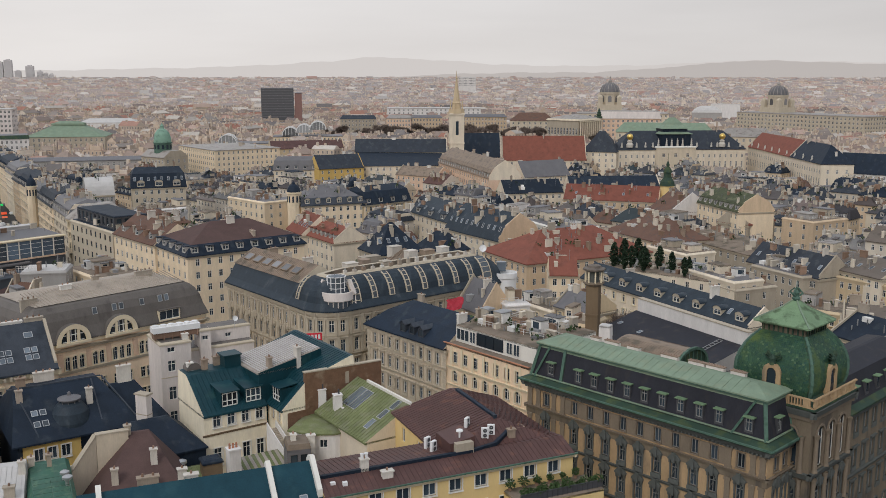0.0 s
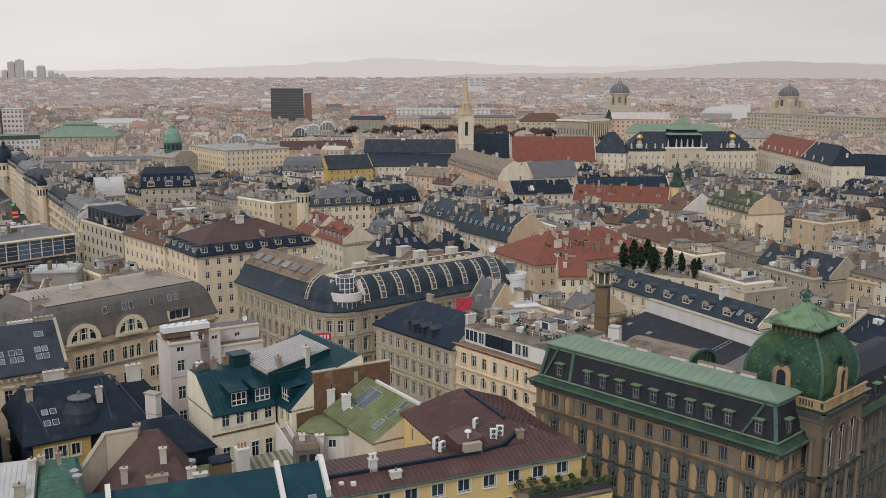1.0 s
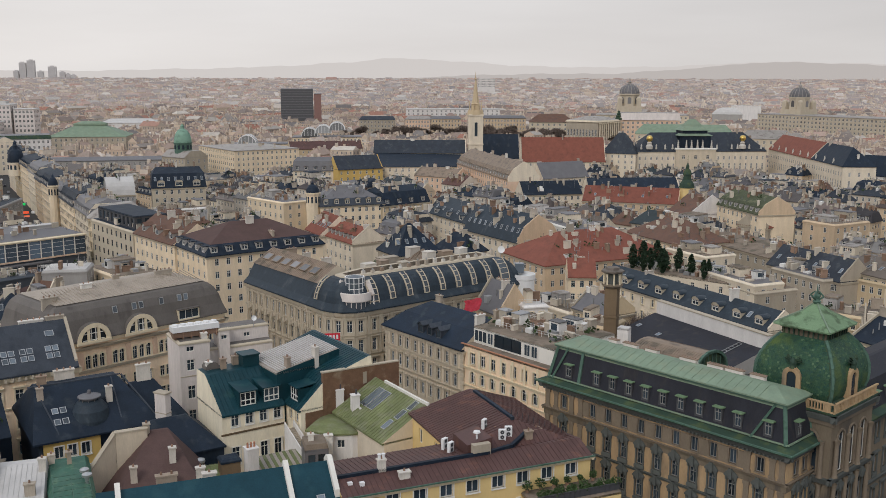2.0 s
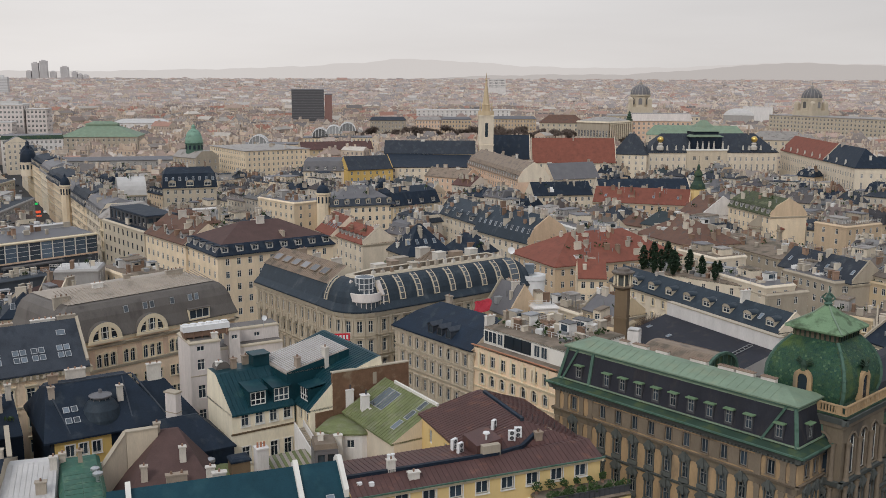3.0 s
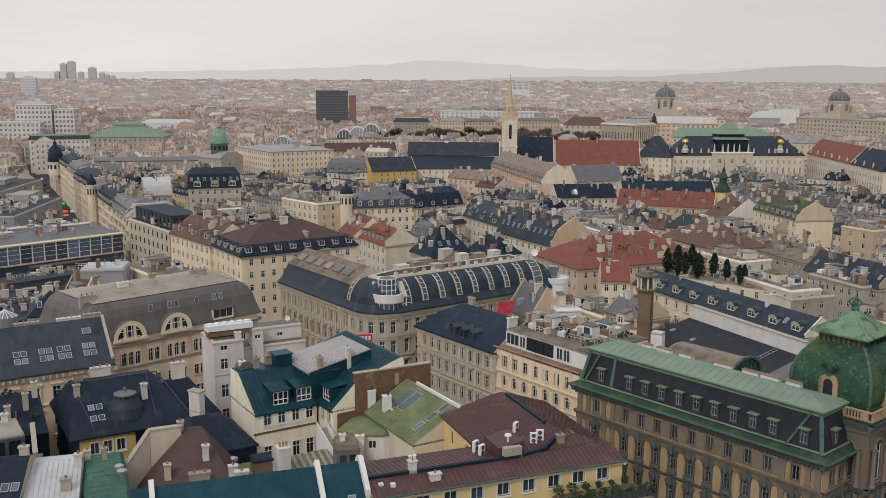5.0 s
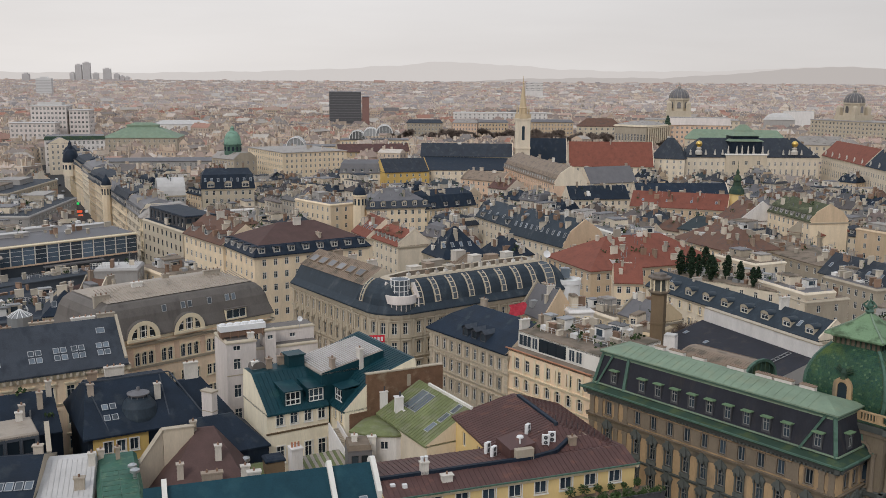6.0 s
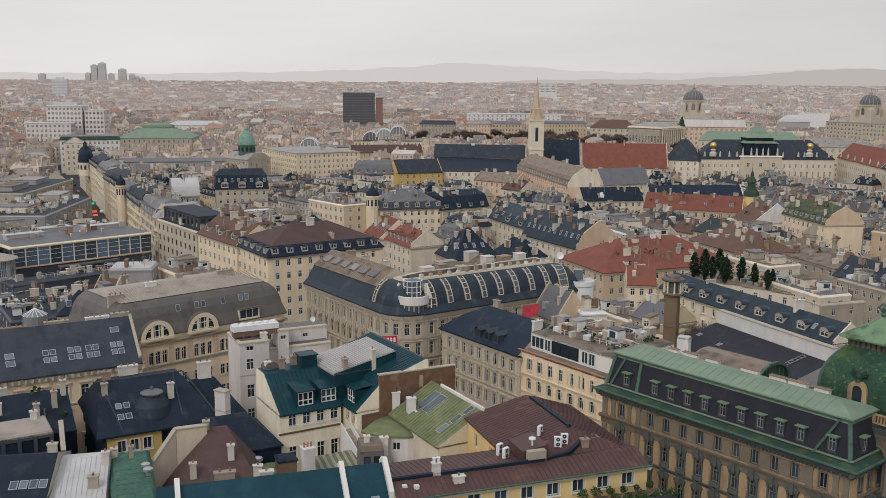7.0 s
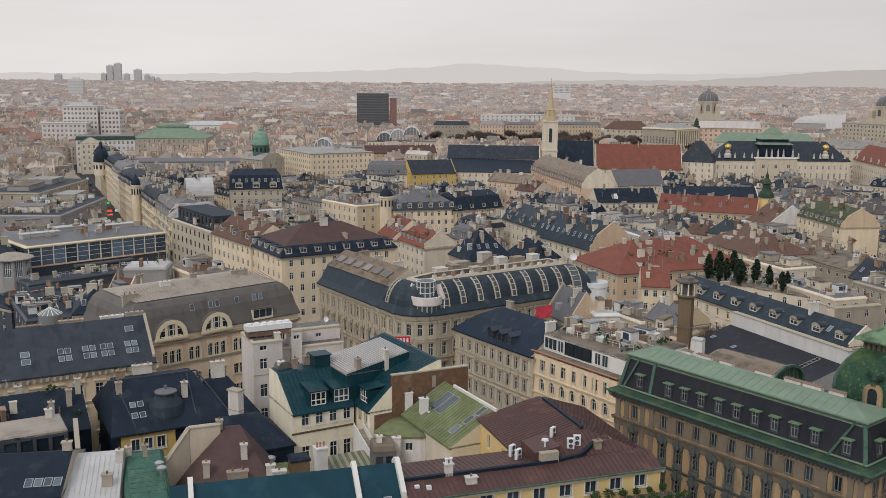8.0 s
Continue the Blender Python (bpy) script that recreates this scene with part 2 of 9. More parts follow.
STACKCAP = paint("weathered_brown_coping", (0.27, 0.195, 0.145), var=0.35, grain=6)
DARKFRAME = paint("dark_metal_frame", (0.07, 0.07, 0.075), rough=0.45, var=0.15)
POT = paint("clay_chimney_pot", (0.27, 0.17, 0.12), var=0.3, tint=0.3)
STACK = paint("chimney_plaster", (0.50, 0.44, 0.36), streak=3, var=0.3, tint=0.15, second=[(0.30, 0.22, 0.16), (0.64, 0.60, 0.54), (0.40, 0.33, 0.26), (0.66, 0.63, 0.58)])
STEEL = paint("galvanised_steel", (0.45, 0.45, 0.45), rough=0.4, metal=0.7, var=0.2)
WHITEMETAL = paint("white_enamel_metal", (0.74, 0.73, 0.72), rough=0.4, var=0.1)
GILT = paint("gilded_metal", (0.75, 0.52, 0.16), rough=0.3, metal=0.9, var=0.15)
REDPAINT = paint("red_sign_paint", (0.60, 0.03, 0.05), rough=0.5, var=0.08)
STATUE = paint("pale_statue_stone", (0.55, 0.51, 0.45), var=0.25)
ASPHALT = paint("asphalt", (0.055, 0.054, 0.054), rough=0.9, var=0.3)
# Roofs, and walls a little, lightened to put distance haze in their colour.
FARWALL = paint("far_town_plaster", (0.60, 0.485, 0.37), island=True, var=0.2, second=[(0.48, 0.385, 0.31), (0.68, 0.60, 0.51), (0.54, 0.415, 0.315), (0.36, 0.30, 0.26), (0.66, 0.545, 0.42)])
FARROOF = paint("haze_paled_town_roof", (0.29, 0.195, 0.155), island=True, var=0.25, second=[(0.23, 0.195, 0.175), (0.40, 0.30, 0.245), (0.15, 0.135, 0.13), (0.56, 0.505, 0.445), (0.33, 0.165, 0.12), (0.27, 0.235, 0.21), (0.20, 0.165, 0.15)])

# Outer town palettes paled further: stronger distance haze put into the base colours.
SUBWALL = paint("haze_paled_suburb_plaster", (0.65, 0.54, 0.435), island=True, var=0.15, second=[(0.53, 0.44, 0.37), (0.71, 0.64, 0.56), (0.60, 0.48, 0.385), (0.45, 0.39, 0.35), (0.71, 0.61, 0.50)])
SUBROOF = paint("haze_paled_suburb_roof", (0.37, 0.275, 0.235), island=True, var=0.2, second=[(0.34, 0.30, 0.285), (0.46, 0.365, 0.315), (0.28, 0.255, 0.25), (0.60, 0.555, 0.51), (0.40, 0.255, 0.21), (0.36, 0.32, 0.30), (0.33, 0.29, 0.275)])


# ---- builders ----
def part(name, bm, material, parent, label="", smooth=False, weld=False):
    """Links a bmesh as one mesh object under a thing or a part."""
    if weld:
        bmesh.ops.remove_doubles(bm, verts=bm.verts[:], dist=0.002)
    me = bpy.data.meshes.new(name)
    bm.to_mesh(me)
    bm.free()
    for m in material if isinstance(material, (list, tuple)) else [material]:
        me.materials.append(m)
    if smooth:
        me.polygons.foreach_set("use_smooth", [True] * len(me.polygons))
    ob = new(name, me)
    ob.parent = parent
    if label:
        ob["label"] = label
    return ob


def piece(name, mesh, parent, m, label=""):
    """Another object on a mesh that alike pieces share."""
    ob = new(name, mesh)
    ob.parent = parent
    ob.matrix_basis = m
    if label:
        ob["label"] = label
    return ob


def box(bm, x0, x1, y0, y1, z0, z1, mi=0, m=None):
    vs = [bm.verts.new((x, y, z)) for z in (z0, z1) for x, y in ((x0, y0), (x1, y0), (x1, y1), (x0, y1))]
    for f in ((3, 2, 1, 0), (4, 5, 6, 7), (0, 1, 5, 4), (1, 2, 6, 5), (2, 3, 7, 6), (3, 0, 4, 7)):
        bm.faces.new([vs[i] for i in f]).material_index = mi
    if m is not None:
        for v in vs:
            v.co = m @ v.co
    return vs


def poly(bm, pts, mi=0):
    f = bm.faces.new([bm.verts.new(p) for p in pts])
    f.material_index = mi
    return f


def tube(bm, x, y, z0, z1, r0, r1, n=8, mi=0, cap=True, turn=0.0):
    """A prism or cone round an upright axis."""
    rings = []
    for z, r in ((z0, r0), (z1, r1)):
        rings.append([bm.verts.new((x + r * math.cos(turn + 2 * math.pi * i / n), y + r * math.sin(turn + 2 * math.pi * i / n), z)) for i in range(n)])
    for i in range(n):
        bm.faces.new((rings[0][i], rings[0][(i + 1) % n], rings[1][(i + 1) % n], rings[1][i])).material_index = mi
    if cap:
        bm.faces.new(rings[1]).material_index = mi
    return rings


def lathe(bm, x, y, profile, n=12, mi=0, turn=0.0):
    for (r0, z0), (r1, z1) in zip(profile, profile[1:]):
        tube(bm, x, y, z0, z1, max(r0, 0.01), max(r1, 0.01), n, mi, False, turn)


MESHES = {}


def shared(key, build, materials):
    if key not in MESHES:
        bm = bmesh.new()
        build(bm)
        me = bpy.data.meshes.new(key[0])
        bm.to_mesh(me)
        bm.free()
        for m in materials:
            me.materials.append(m)
        MESHES[key] = me
    return MESHES[key]


def window_mesh(w, h, style="cross", trim=None, only=None):
    """A window set in its reveal: frame, bars and panes, with a sill and, on grand fronts, a surround and a hood."""
    w, h = round(w, 2), round(h, 2)

    def build(bm):
        t = {"plain": 0.06, "trans": 0.16}.get(style, 0.09)
        xs, zs = [-w / 2, -w / 2 + t], [0.0, t]
        if style in ("cross", "hood", "hoodd", "hoodg", "pedi", "arch", "half", "halfg"):
            xs += [-t / 2, t / 2]
        elif style in ("grid", "trans"):
            for i in (1, 2):
                xs += [-w / 2 + w * i / 3 - t / 2, -w / 2 + w * i / 3 + t / 2]
        elif style == "sheet":
            for i in range(1, 4):
                xs += [-w / 2 + w * i / 4 - 0.06, -w / 2 + w * i / 4 + 0.06]
        if style in ("cross", "hood", "hoodd", "hoodg", "pedi", "arch"):
            zs += [h * 0.66, h * 0.66 + t]
        elif style == "trans":
            zs += [h * 0.36, h * 0.36 + t]
        elif style == "sheet":
            zs += [h * 0.5, h * 0.5 + 0.06]
        xs += [w / 2 - t, w / 2]
        zs += [h - t, h]
        grid = [[bm.verts.new((x, 0.0, z)) for x in xs] for z in zs]
        for r in range(len(zs) - 1):
            for c in range(len(xs) - 1):
                f = [grid[r][c], grid[r][c + 1], grid[r + 1][c + 1], grid[r + 1][c]]
                if r % 2 and c % 2:
                    g = [bm.verts.new((v.co.x, 0.07, v.co.z)) for v in f]
                    bm.faces.new(g).material_index = 1
                    for k in range(4):
                        bm.faces.new((f[k], f[(k + 1) % 4], g[(k + 1) % 4], g[k]))
                else:
                    bm.faces.new(f)
        if trim:
            made = [box(bm, -w / 2 - 0.18, w / 2 + 0.18, -0.42, -0.02, -0.16, 0.0, 2)]
            if style in ("hood", "hoodd", "hoodg", "pedi"):
                made.append(box(bm, -w / 2 - 0.22, -w / 2, -0.36, -0.16, 0, h, 2))
                made.append(box(bm, -w / 2 - 0.22, w / 2 + 0.22, -0.36, -0.16, h, h + 0.3, 2))
                made.append(box(bm, -w / 2 - 0.4, w / 2 + 0.4, -0.62, -0.17, h + 0.45, h + 0.65, 2))
                made.append(box(bm, -w / 2 - 0.3, w / 2 + 0.3, -0.48, -0.16, h + 0.3, h + 0.45, 2))
                made.append(box(bm, -w / 2 - 0.25, w / 2 + 0.25, -0.4, -0.17, -0.7, -0.16, 2))
                right = box(bm, w / 2, w / 2 + 0.22, -0.36, -0.16, 0, h, 2)
                if style == "pedi":
                    # broken segmental pediment with a carved boss, on consoles
                    n, rise, o = 6, 0.75, w / 2 + 0.45
                    for i in range(n):
                        a, b = -o + 2 * o * i / n, -o + 2 * o * (i + 1) / n
                        za, zb = [h + 0.65 + rise * (1 - (x / o) ** 2) for x in (a, b)]
                        vs = box(bm, a, b, -0.6, -0.16, h + 0.56, h + 0.65, 2)
                        for k, z in ((4, za), (5, zb), (6, zb), (7, za)):
                            vs[k].co.z = z
                        made.append(vs)
                    made.append(box(bm, -0.28, 0.28, -0.78, -0.16, h + 0.1, h + 1.6, 2))
                    for x in (-w / 2 - 0.12, w / 2 + 0.12):
                        made.append(box(bm, x - 0.14, x + 0.14, -0.55, -0.16, h - 0.1, h + 0.46, 2))
                        made.append(box(bm, x - 0.16, x + 0.16, -0.5, -0.16, -0.6, -0.1, 2))
            elif style == "arch":
                n = 8
                for i in range(n):
                    a, b = math.pi * i / n, math.pi * (i + 1) / n
                    r0, r1 = w / 2, w / 2 + 0.28
                    q = [(-r0 * math.cos(a), h - w / 2 + r0 * math.sin(a)), (-r0 * math.cos(b), h - w / 2 + r0 * math.sin(b)), (-r1 * math.cos(b), h - w / 2 + r1 * math.sin(b)), (-r1 * math.cos(a), h - w / 2 + r1 * math.sin(a))]
                    poly(bm, [(x, -0.36, z) for x, z in q], 2)
                    poly(bm, [(q[3][0], -0.36, q[3][1]), (q[2][0], -0.36, q[2][1]), (q[2][0], -0.2, q[2][1]), (q[3][0], -0.2, q[3][1])], 2)
                    poly(bm, [(q[0][0], -0.36, q[0][1]), (q[0][0], -0.02, q[0][1]), (q[1][0], -0.02, q[1][1]), (q[1][0], -0.36, q[1][1])], 2)
                    poly(bm, [(q[0][0], -0.02, q[0][1]), (q[1][0], -0.02, q[1][1]), (q[1][0], -0.02, h + 0.02), (q[0][0], -0.02, h + 0.02)], 2)
                made.append(box(bm, -w / 2 - 0.28, -w / 2, -0.36, -0.2, 0, h - w / 2, 2))
                right = box(bm, w / 2, w / 2 + 0.28, -0.36, -0.2, 0, h - w / 2, 2)
            else:
                made.append(box(bm, -w / 2 - 0.14, -w / 2, -0.3, -0.03, 0, h, 2))
                made.append(box(bm, -w / 2 - 0.14, w / 2 + 0.14, -0.31, -0.03, h, h + 0.16, 2))
                right = box(bm, w / 2, w / 2 + 0.14, -0.3, -0.03, 0, h, 2)
            # webs inside the masonry tie the mouldings to the frame
            for p, q in zip(made, made[1:]):
                bm.faces.new((p[3], q[3], q[7])).material_index = 2
            bm.faces.new((made[0][2], right[2], right[6])).material_index = 2
            bm.faces.new((grid[0][0], made[0][3], made[0][7])).material_index = 2
            if style == "arch":
                bmesh.ops.remove_doubles(bm, verts=bm.verts[:], dist=0.0005)
        if only is not None:
            bmesh.ops.delete(bm, geom=[f for f in bm.faces if f.material_index != only], context="FACES")

    frame_mat = DARKFRAME if style in ("plain", "hoodd") else {"sheet": WHITEMETAL, "hoodg": GREYFRAME, "pedi": GREYFRAME, "halfg": GREYFRAME}.get(style, FRAME)
    glass = SKYGLASS if style == "sheet" else GLASS
    return shared((("window", "pane", "surround")[only or 0], w, h, style, trim.name if trim else "", only), build, [frame_mat, glass] + ([trim] if trim else []))


def window_parts(w, h, style, trim, parent, m):
    """A window near the eye: the frame, with its pane and its surround as parts of it."""
    ob = piece("window", window_mesh(w, h, style, trim, 0), parent, m)
    piece("pane", window_mesh(w, h, style, trim, 1), ob, Matrix())
    if trim:
        piece("surround", window_mesh(w, h, style, trim, 2), ob, Matrix())
    return ob


def chimney_mesh(w, d, h, pots):
    def build(bm):
        box(bm, -w / 2, w / 2, -d / 2, d / 2, -2.0, h)
        box(bm, -w / 2 - 0.12, w / 2 + 0.12, -d / 2 - 0.12, d / 2 + 0.12, h, h + 0.18)
        for i in range(pots):
            x = (i + 0.5) / pots * w - w / 2
            tube(bm, x, 0, h + 0.18, h + 0.55, 0.15, 0.12, 7, 1)

    return shared(("chimney", w, d, h, pots), build, [STACK, POT])


def dormer_mesh(w, h, depth, style, wall, roof):
    """The housing of a dormer: cheeks, front frame and roof. Its window is a mesh of its own."""
    def build(bm):
        a = w / 2 + 0.18
        box(bm, -a, -w / 2, 0, depth, -0.3, h)
        box(bm, w / 2, a, 0, depth, -0.3, h)
        box(bm, -w / 2, w / 2, 0, 0.25, -0.3, 0)
        box(bm, -a, a, 0, 0.3, h, h + 0.12)
        o = a + 0.15
        if style == "gable":
            k = w * 0.42
            poly(bm, [(-a, 0, h + 0.12), (a, 0, h + 0.12), (0, 0, h + 0.12 + k)])
            for s in (-1, 1):
                pts = [(s * o, -0.2, h + 0.05), (s * o, depth + 1.2, h + 0.05), (0, depth + 1.2, h + 0.22 + k), (0, -0.2, h + 0.22 + k)]
                poly(bm, pts if s > 0 else pts[::-1], 1)
                poly(bm, [(p[0], p[1], p[2] - 0.1) for p in (pts[::-1] if s > 0 else pts)], 1)
        elif style == "arch":
            n = 8
            for i in range(n):
                t0, t1 = math.pi * i / n, math.pi * (i + 1) / n
                p, q = (-o * math.cos(t0), h + o * 0.62 * math.sin(t0)), (-o * math.cos(t1), h + o * 0.62 * math.sin(t1))
                poly(bm, [(p[0], -0.15, p[1]), (q[0], -0.15, q[1]), (q[0], depth + 1.0, q[1]), (p[0], depth + 1.0, p[1])], 1)
                poly(bm, [(p[0], 0, h), (q[0], 0, h), (q[0], 0, q[1]), (p[0], 0, p[1])])
        else:
            rise = -0.25 if style == "shed" else 0.0
            v = box(bm, -o, o, -0.3, depth + 0.6, h + 0.12, h + 0.26, 1)
            for i in (2, 3, 6, 7):
                v[i].co.z -= rise * 2

    return shared(("dormer", w, h, depth, style, wall.name, roof.name), build, [wall, roof])


def skylight_mesh(w, h):
    def build(bm):
        t = 0.1
        box(bm, -w / 2, -w / 2 + t, -0.1, 0.12, 0, h)
        box(bm, w / 2 - t, w / 2, -0.1, 0.12, 0, h)
        box(bm, -w / 2 + t, w / 2 - t, -0.1, 0.12, 0, t)
        box(bm, -w / 2 + t, w / 2 - t, -0.1, 0.12, h - t, h)
        poly(bm, [(-w / 2, -0.06, 0), (w / 2, -0.06, 0), (w / 2, -0.06, h), (-w / 2, -0.06, h)], 1)

    return shared(("skylight", w, h), build, [STEEL, SKYGLASS])


def inset(pts, ds):
    """The polygon whose edges lie the given distances inside those of pts (anticlockwise)."""
    n, out = len(pts), []
    lines = []
    for i in range(n):
        a, b = Vector(pts[i]), Vector(pts[(i + 1) % n])
        t = (b - a).normalized()
        nin = Vector((-t.y, t.x))
        lines.append((a + nin * ds[i], t))
    for i in range(n):
        (p, t), (q, s) = lines[i - 1], lines[i]
        cr = t.x * s.y - t.y * s.x
        if abs(cr) < 1e-5:
            out.append(q.copy())
        else:
            k = ((q - p).x * s.y - (q - p).y * s.x) / cr
            out.append(p + t * k)
    return out


TAKEN = []  # plans of the named buildings, so that the town is built round them


class House:
    """A building on a plan of straight edges, with pierced walls, a roof made of rings, and its parts."""

    def __init__(self, name, label, x, y, yaw, plan, ze, wall, roof, z0=0.0, category="building", group="", keep=True, host=None):
        self.pts = [(0, 0), (plan[0], 0), (plan[0], plan[1]), (0, plan[1])] if isinstance(plan, tuple) else plan
        self.ze, self.z0, self.wall, self.roof = ze, z0, wall, roof
        if host:
            self.ob, keep = host.ob, False
        else:
            self.ob = new(name)
            self.ob.matrix_basis = pose(x, y, 0, 0, 0, yaw)
            tagged(self.ob, label, category, group)
        self.m = self.ob.matrix_basis.copy()
        self.n = len(self.pts)
        mid = self.m @ Vector((sum(p[0] for p in self.pts) / self.n, sum(p[1] for p in self.pts) / self.n, 0))
        self.near = math.hypot(mid.x, mid.y) < 166
        self.recess = 0.2
        self.walls, self.panes = bmesh.new(), bmesh.new()
        self.rings = [(ze, [0.0] * self.n)]
        self.joined = False
        if keep:
            TAKEN.append([(self.m @ Vector((*p, 0))).to_2d() for p in self.pts])

    def wing(self, x0, x1, y0, y1, z0, ze, wall=None, roof=None):
        """A storey, tower or wing of this house on its own rectangle of the plan."""
        return House("", "", 0, 0, 0, [(x0, y0), (x1, y0), (x1, y1), (x0, y1)], ze, wall or self.wall, roof or self.roof, z0, host=self)

    def edge(self, e):
        a, b = Vector(self.pts[e]), Vector(self.pts[(e + 1) % self.n])
        t = (b - a).normalized()
        return a, t, Vector((-t.y, t.x)), (b - a).length

    def frame_at(self, e, s, d, z):
        """The place on edge e, s along it and d inside it, looking in; x along, y in, z up."""
        a, t, i, _ = self.edge(e)
        o = a + t * s + i * d
        return Matrix(((t.x, i.x, 0, o.x), (t.y, i.y, 0, o.y), (0, 0, 1, z), (0, 0, 0, 1)))

    def front(self, e, bays=None, rows=(), ww=1.1, style="cross", trim=None, margin=1.2, top=None, single=True, spread=None, skip=(), cols=None):
        """Builds the wall of an edge with a grid of real openings and a window in each."""
        a, t, i, length = self.edge(e)
        top = self.ze if top is None else top
        if bays is None:
            bays = max(0, int((length - 0.8) / 3.4))
        if length < ww * 1.5:
            bays = 0
        m = self.frame_at(e, 0, 0, 0)
        step = (length - 2 * margin) / max(bays, 1)
        if cols:
            cols = [(c - ww / 2, c + ww / 2) for c in cols]
        else:
            cols = [(margin + step * (k + 0.5) - ww / 2, margin + step * (k + 0.5) + ww / 2) for k in range(bays)]
        rows = sorted(rows)
        xs = [0.0] + [v for c in cols for v in c] + [length]
        zs = [self.z0] + [v for r in rows for v in (r[0], r[0] + r[1])] + [top]
        bm, deep = self.walls, self.recess + 0.1
        grid = [[bm.verts.new(m @ Vector((x, 0, z))) for x in xs] for z in zs]
        for r in range(len(zs) - 1):
            for c in range(len(xs) - 1):
                if r % 2 and c % 2 and rows and bays and (c // 2, r // 2) not in skip:
                    x0, x1, z0, z1 = xs[c], xs[c + 1], zs[r], zs[r + 1]
                    g = [bm.verts.new(m @ Vector((x, deep, z))) for x, z in ((x0, z0), (x1, z0), (x1, z1), (x0, z1))]
                    f = [grid[r][c], grid[r][c + 1], grid[r + 1][c + 1], grid[r + 1][c]]
                    for k in range(4):
                        bm.faces.new((f[k], f[(k + 1) % 4], g[(k + 1) % 4], g[k]))
                    st = rows[r // 2][2] if len(rows[r // 2]) > 2 else style
                    tr = rows[r // 2][3] if len(rows[r // 2]) > 3 else trim
                    if single and self.near:
                        window_parts(x1 - x0, z1 - z0, st, tr, self.ob, self.frame_at(e, (x0 + x1) / 2, self.recess, z0))
                    elif single:
                        piece("window", window_mesh(x1 - x0, z1 - z0, st, tr), self.ob, self.frame_at(e, (x0 + x1) / 2, self.recess, z0))
                    else:
                        w, h = x1 - x0, z1 - z0
                        mm = self.frame_at(e, (x0 + x1) / 2, self.recess, z0)
                        poly(self.panes, [mm @ Vector(p) for p in ((-w / 2, 0.05, 0), (w / 2, 0.05, 0), (w / 2, 0.05, h), (-w / 2, 0.05, h))], 1)
                        for q in ((-0.06, 0.06, 0, h), (-w / 2, -w / 2 + 0.12, 0, h), (w / 2 - 0.12, w / 2, 0, h), (-w / 2, w / 2, 0, 0.12), (-w / 2, w / 2, h * 0.66, h * 0.66 + 0.1)):
                            poly(self.panes, [mm @ Vector((q[j], 0, q[k])) for j, k in ((0, 2), (1, 2), (1, 3), (0, 3))], 0)
                        self.joined = True
                else:
                    bm.faces.new((grid[r][c], grid[r][c + 1], grid[r + 1][c + 1], grid[r + 1][c]))
        return self

    def band(self, z0, z1, out, material, name="cornice", edges=None):
        """A moulding round the house."""
        bm = bmesh.new()
        for e in range(self.n) if edges is None else edges:
            a, t, i, length = self.edge(e)
            m = self.frame_at(e, 0, 0, 0)
            vs = box(bm, -out * 0.98, length + out * 0.98, -out, -0.004, z0, z1)
            h = (z1 - z0) * 0.45
            for k in (0, 1):
                vs[k].co.y += out * 0.45
            for v in vs:
                v.co = m @ v.co
        return part(name, bm, material, self.ob)

    def roof_z(self, u, v):
        """The height of the roof over a place of the plan."""
        best = 1e9
        for e in range(self.n):
            a, t, i, length = self.edge(e)
            d, zz = (Vector((u, v)) - a).dot(i), None
            for (z0, d0), (z1, d1) in zip(self.rings, self.rings[1:]):
                if d1[e] - d0[e] > 1e-3 and d <= d1[e]:
                    zz = z0 + (z1 - z0) * max(0.0, d - d0[e]) / (d1[e] - d0[e])
                    break
            if zz is None:
                if abs(self.rings[-1][1][e] - self.rings[0][1][e]) < 0.5:
                    continue
                zz = self.rings[-1][0]
            best = min(best, zz)
        return best if best < 1e8 else self.rings[-1][0]

    def cover(self, rings, over=0.45, mats=None, seams=0.0, edge_mats=None, name="roof", label=""):
        """The roof: rings of (height, inset of each edge or one for all) from the eaves up; an edge that is not drawn in becomes a gable."""
        full = []
        for z, d in rings:
            full.append((z, [d] * self.n if isinstance(d, (int, float)) else list(d)))
        last = full[-1][1]
        ov = [-over if last[e] > 0.3 else 0.0 for e in range(self.n)]
        self.rings = [(self.ze, ov)] + full
        stack = [(self.ze - 0.28, ov), (self.ze, ov)] + full
        bms = {0: bmesh.new()}
        mats = mats or [self.roof]
        rib = bmesh.new() if seams else None
        polys = [inset(self.pts, d) for _, d in stack]
        for k in range(len(stack) - 1):
            lo, hi = polys[k], polys[k + 1]
            (z0, d0), (z1, d1) = stack[k], stack[k + 1]
            for e in range(self.n):
                a, b, c, d = lo[e], lo[(e + 1) % self.n], hi[(e + 1) % self.n], hi[e]
                pts = [(a.x, a.y, z0), (b.x, b.y, z0), (c.x, c.y, z1), (d.x, d.y, z1)]
                if (c - d).length < 0.02:
                    pts = pts[:3]
                gable = k > 0 and abs(d1[e] - d0[e]) < 1e-3
                if gable:
                    poly(self.walls, pts)
                    continue
                mi = min(max(k - 1, 0), len(mats) - 1)
                poly(bms[0], pts, edge_mats.get(e, mi) if edge_mats else mi)
                if seams and k > 0 and z1 - z0 > 0.2:
                    self.ribs(rib, pts, seams)
        top = polys[-1]
        area = sum(top[i].x * top[(i + 1) % self.n].y - top[(i + 1) % self.n].x * top[i].y for i in range(self.n)) / 2
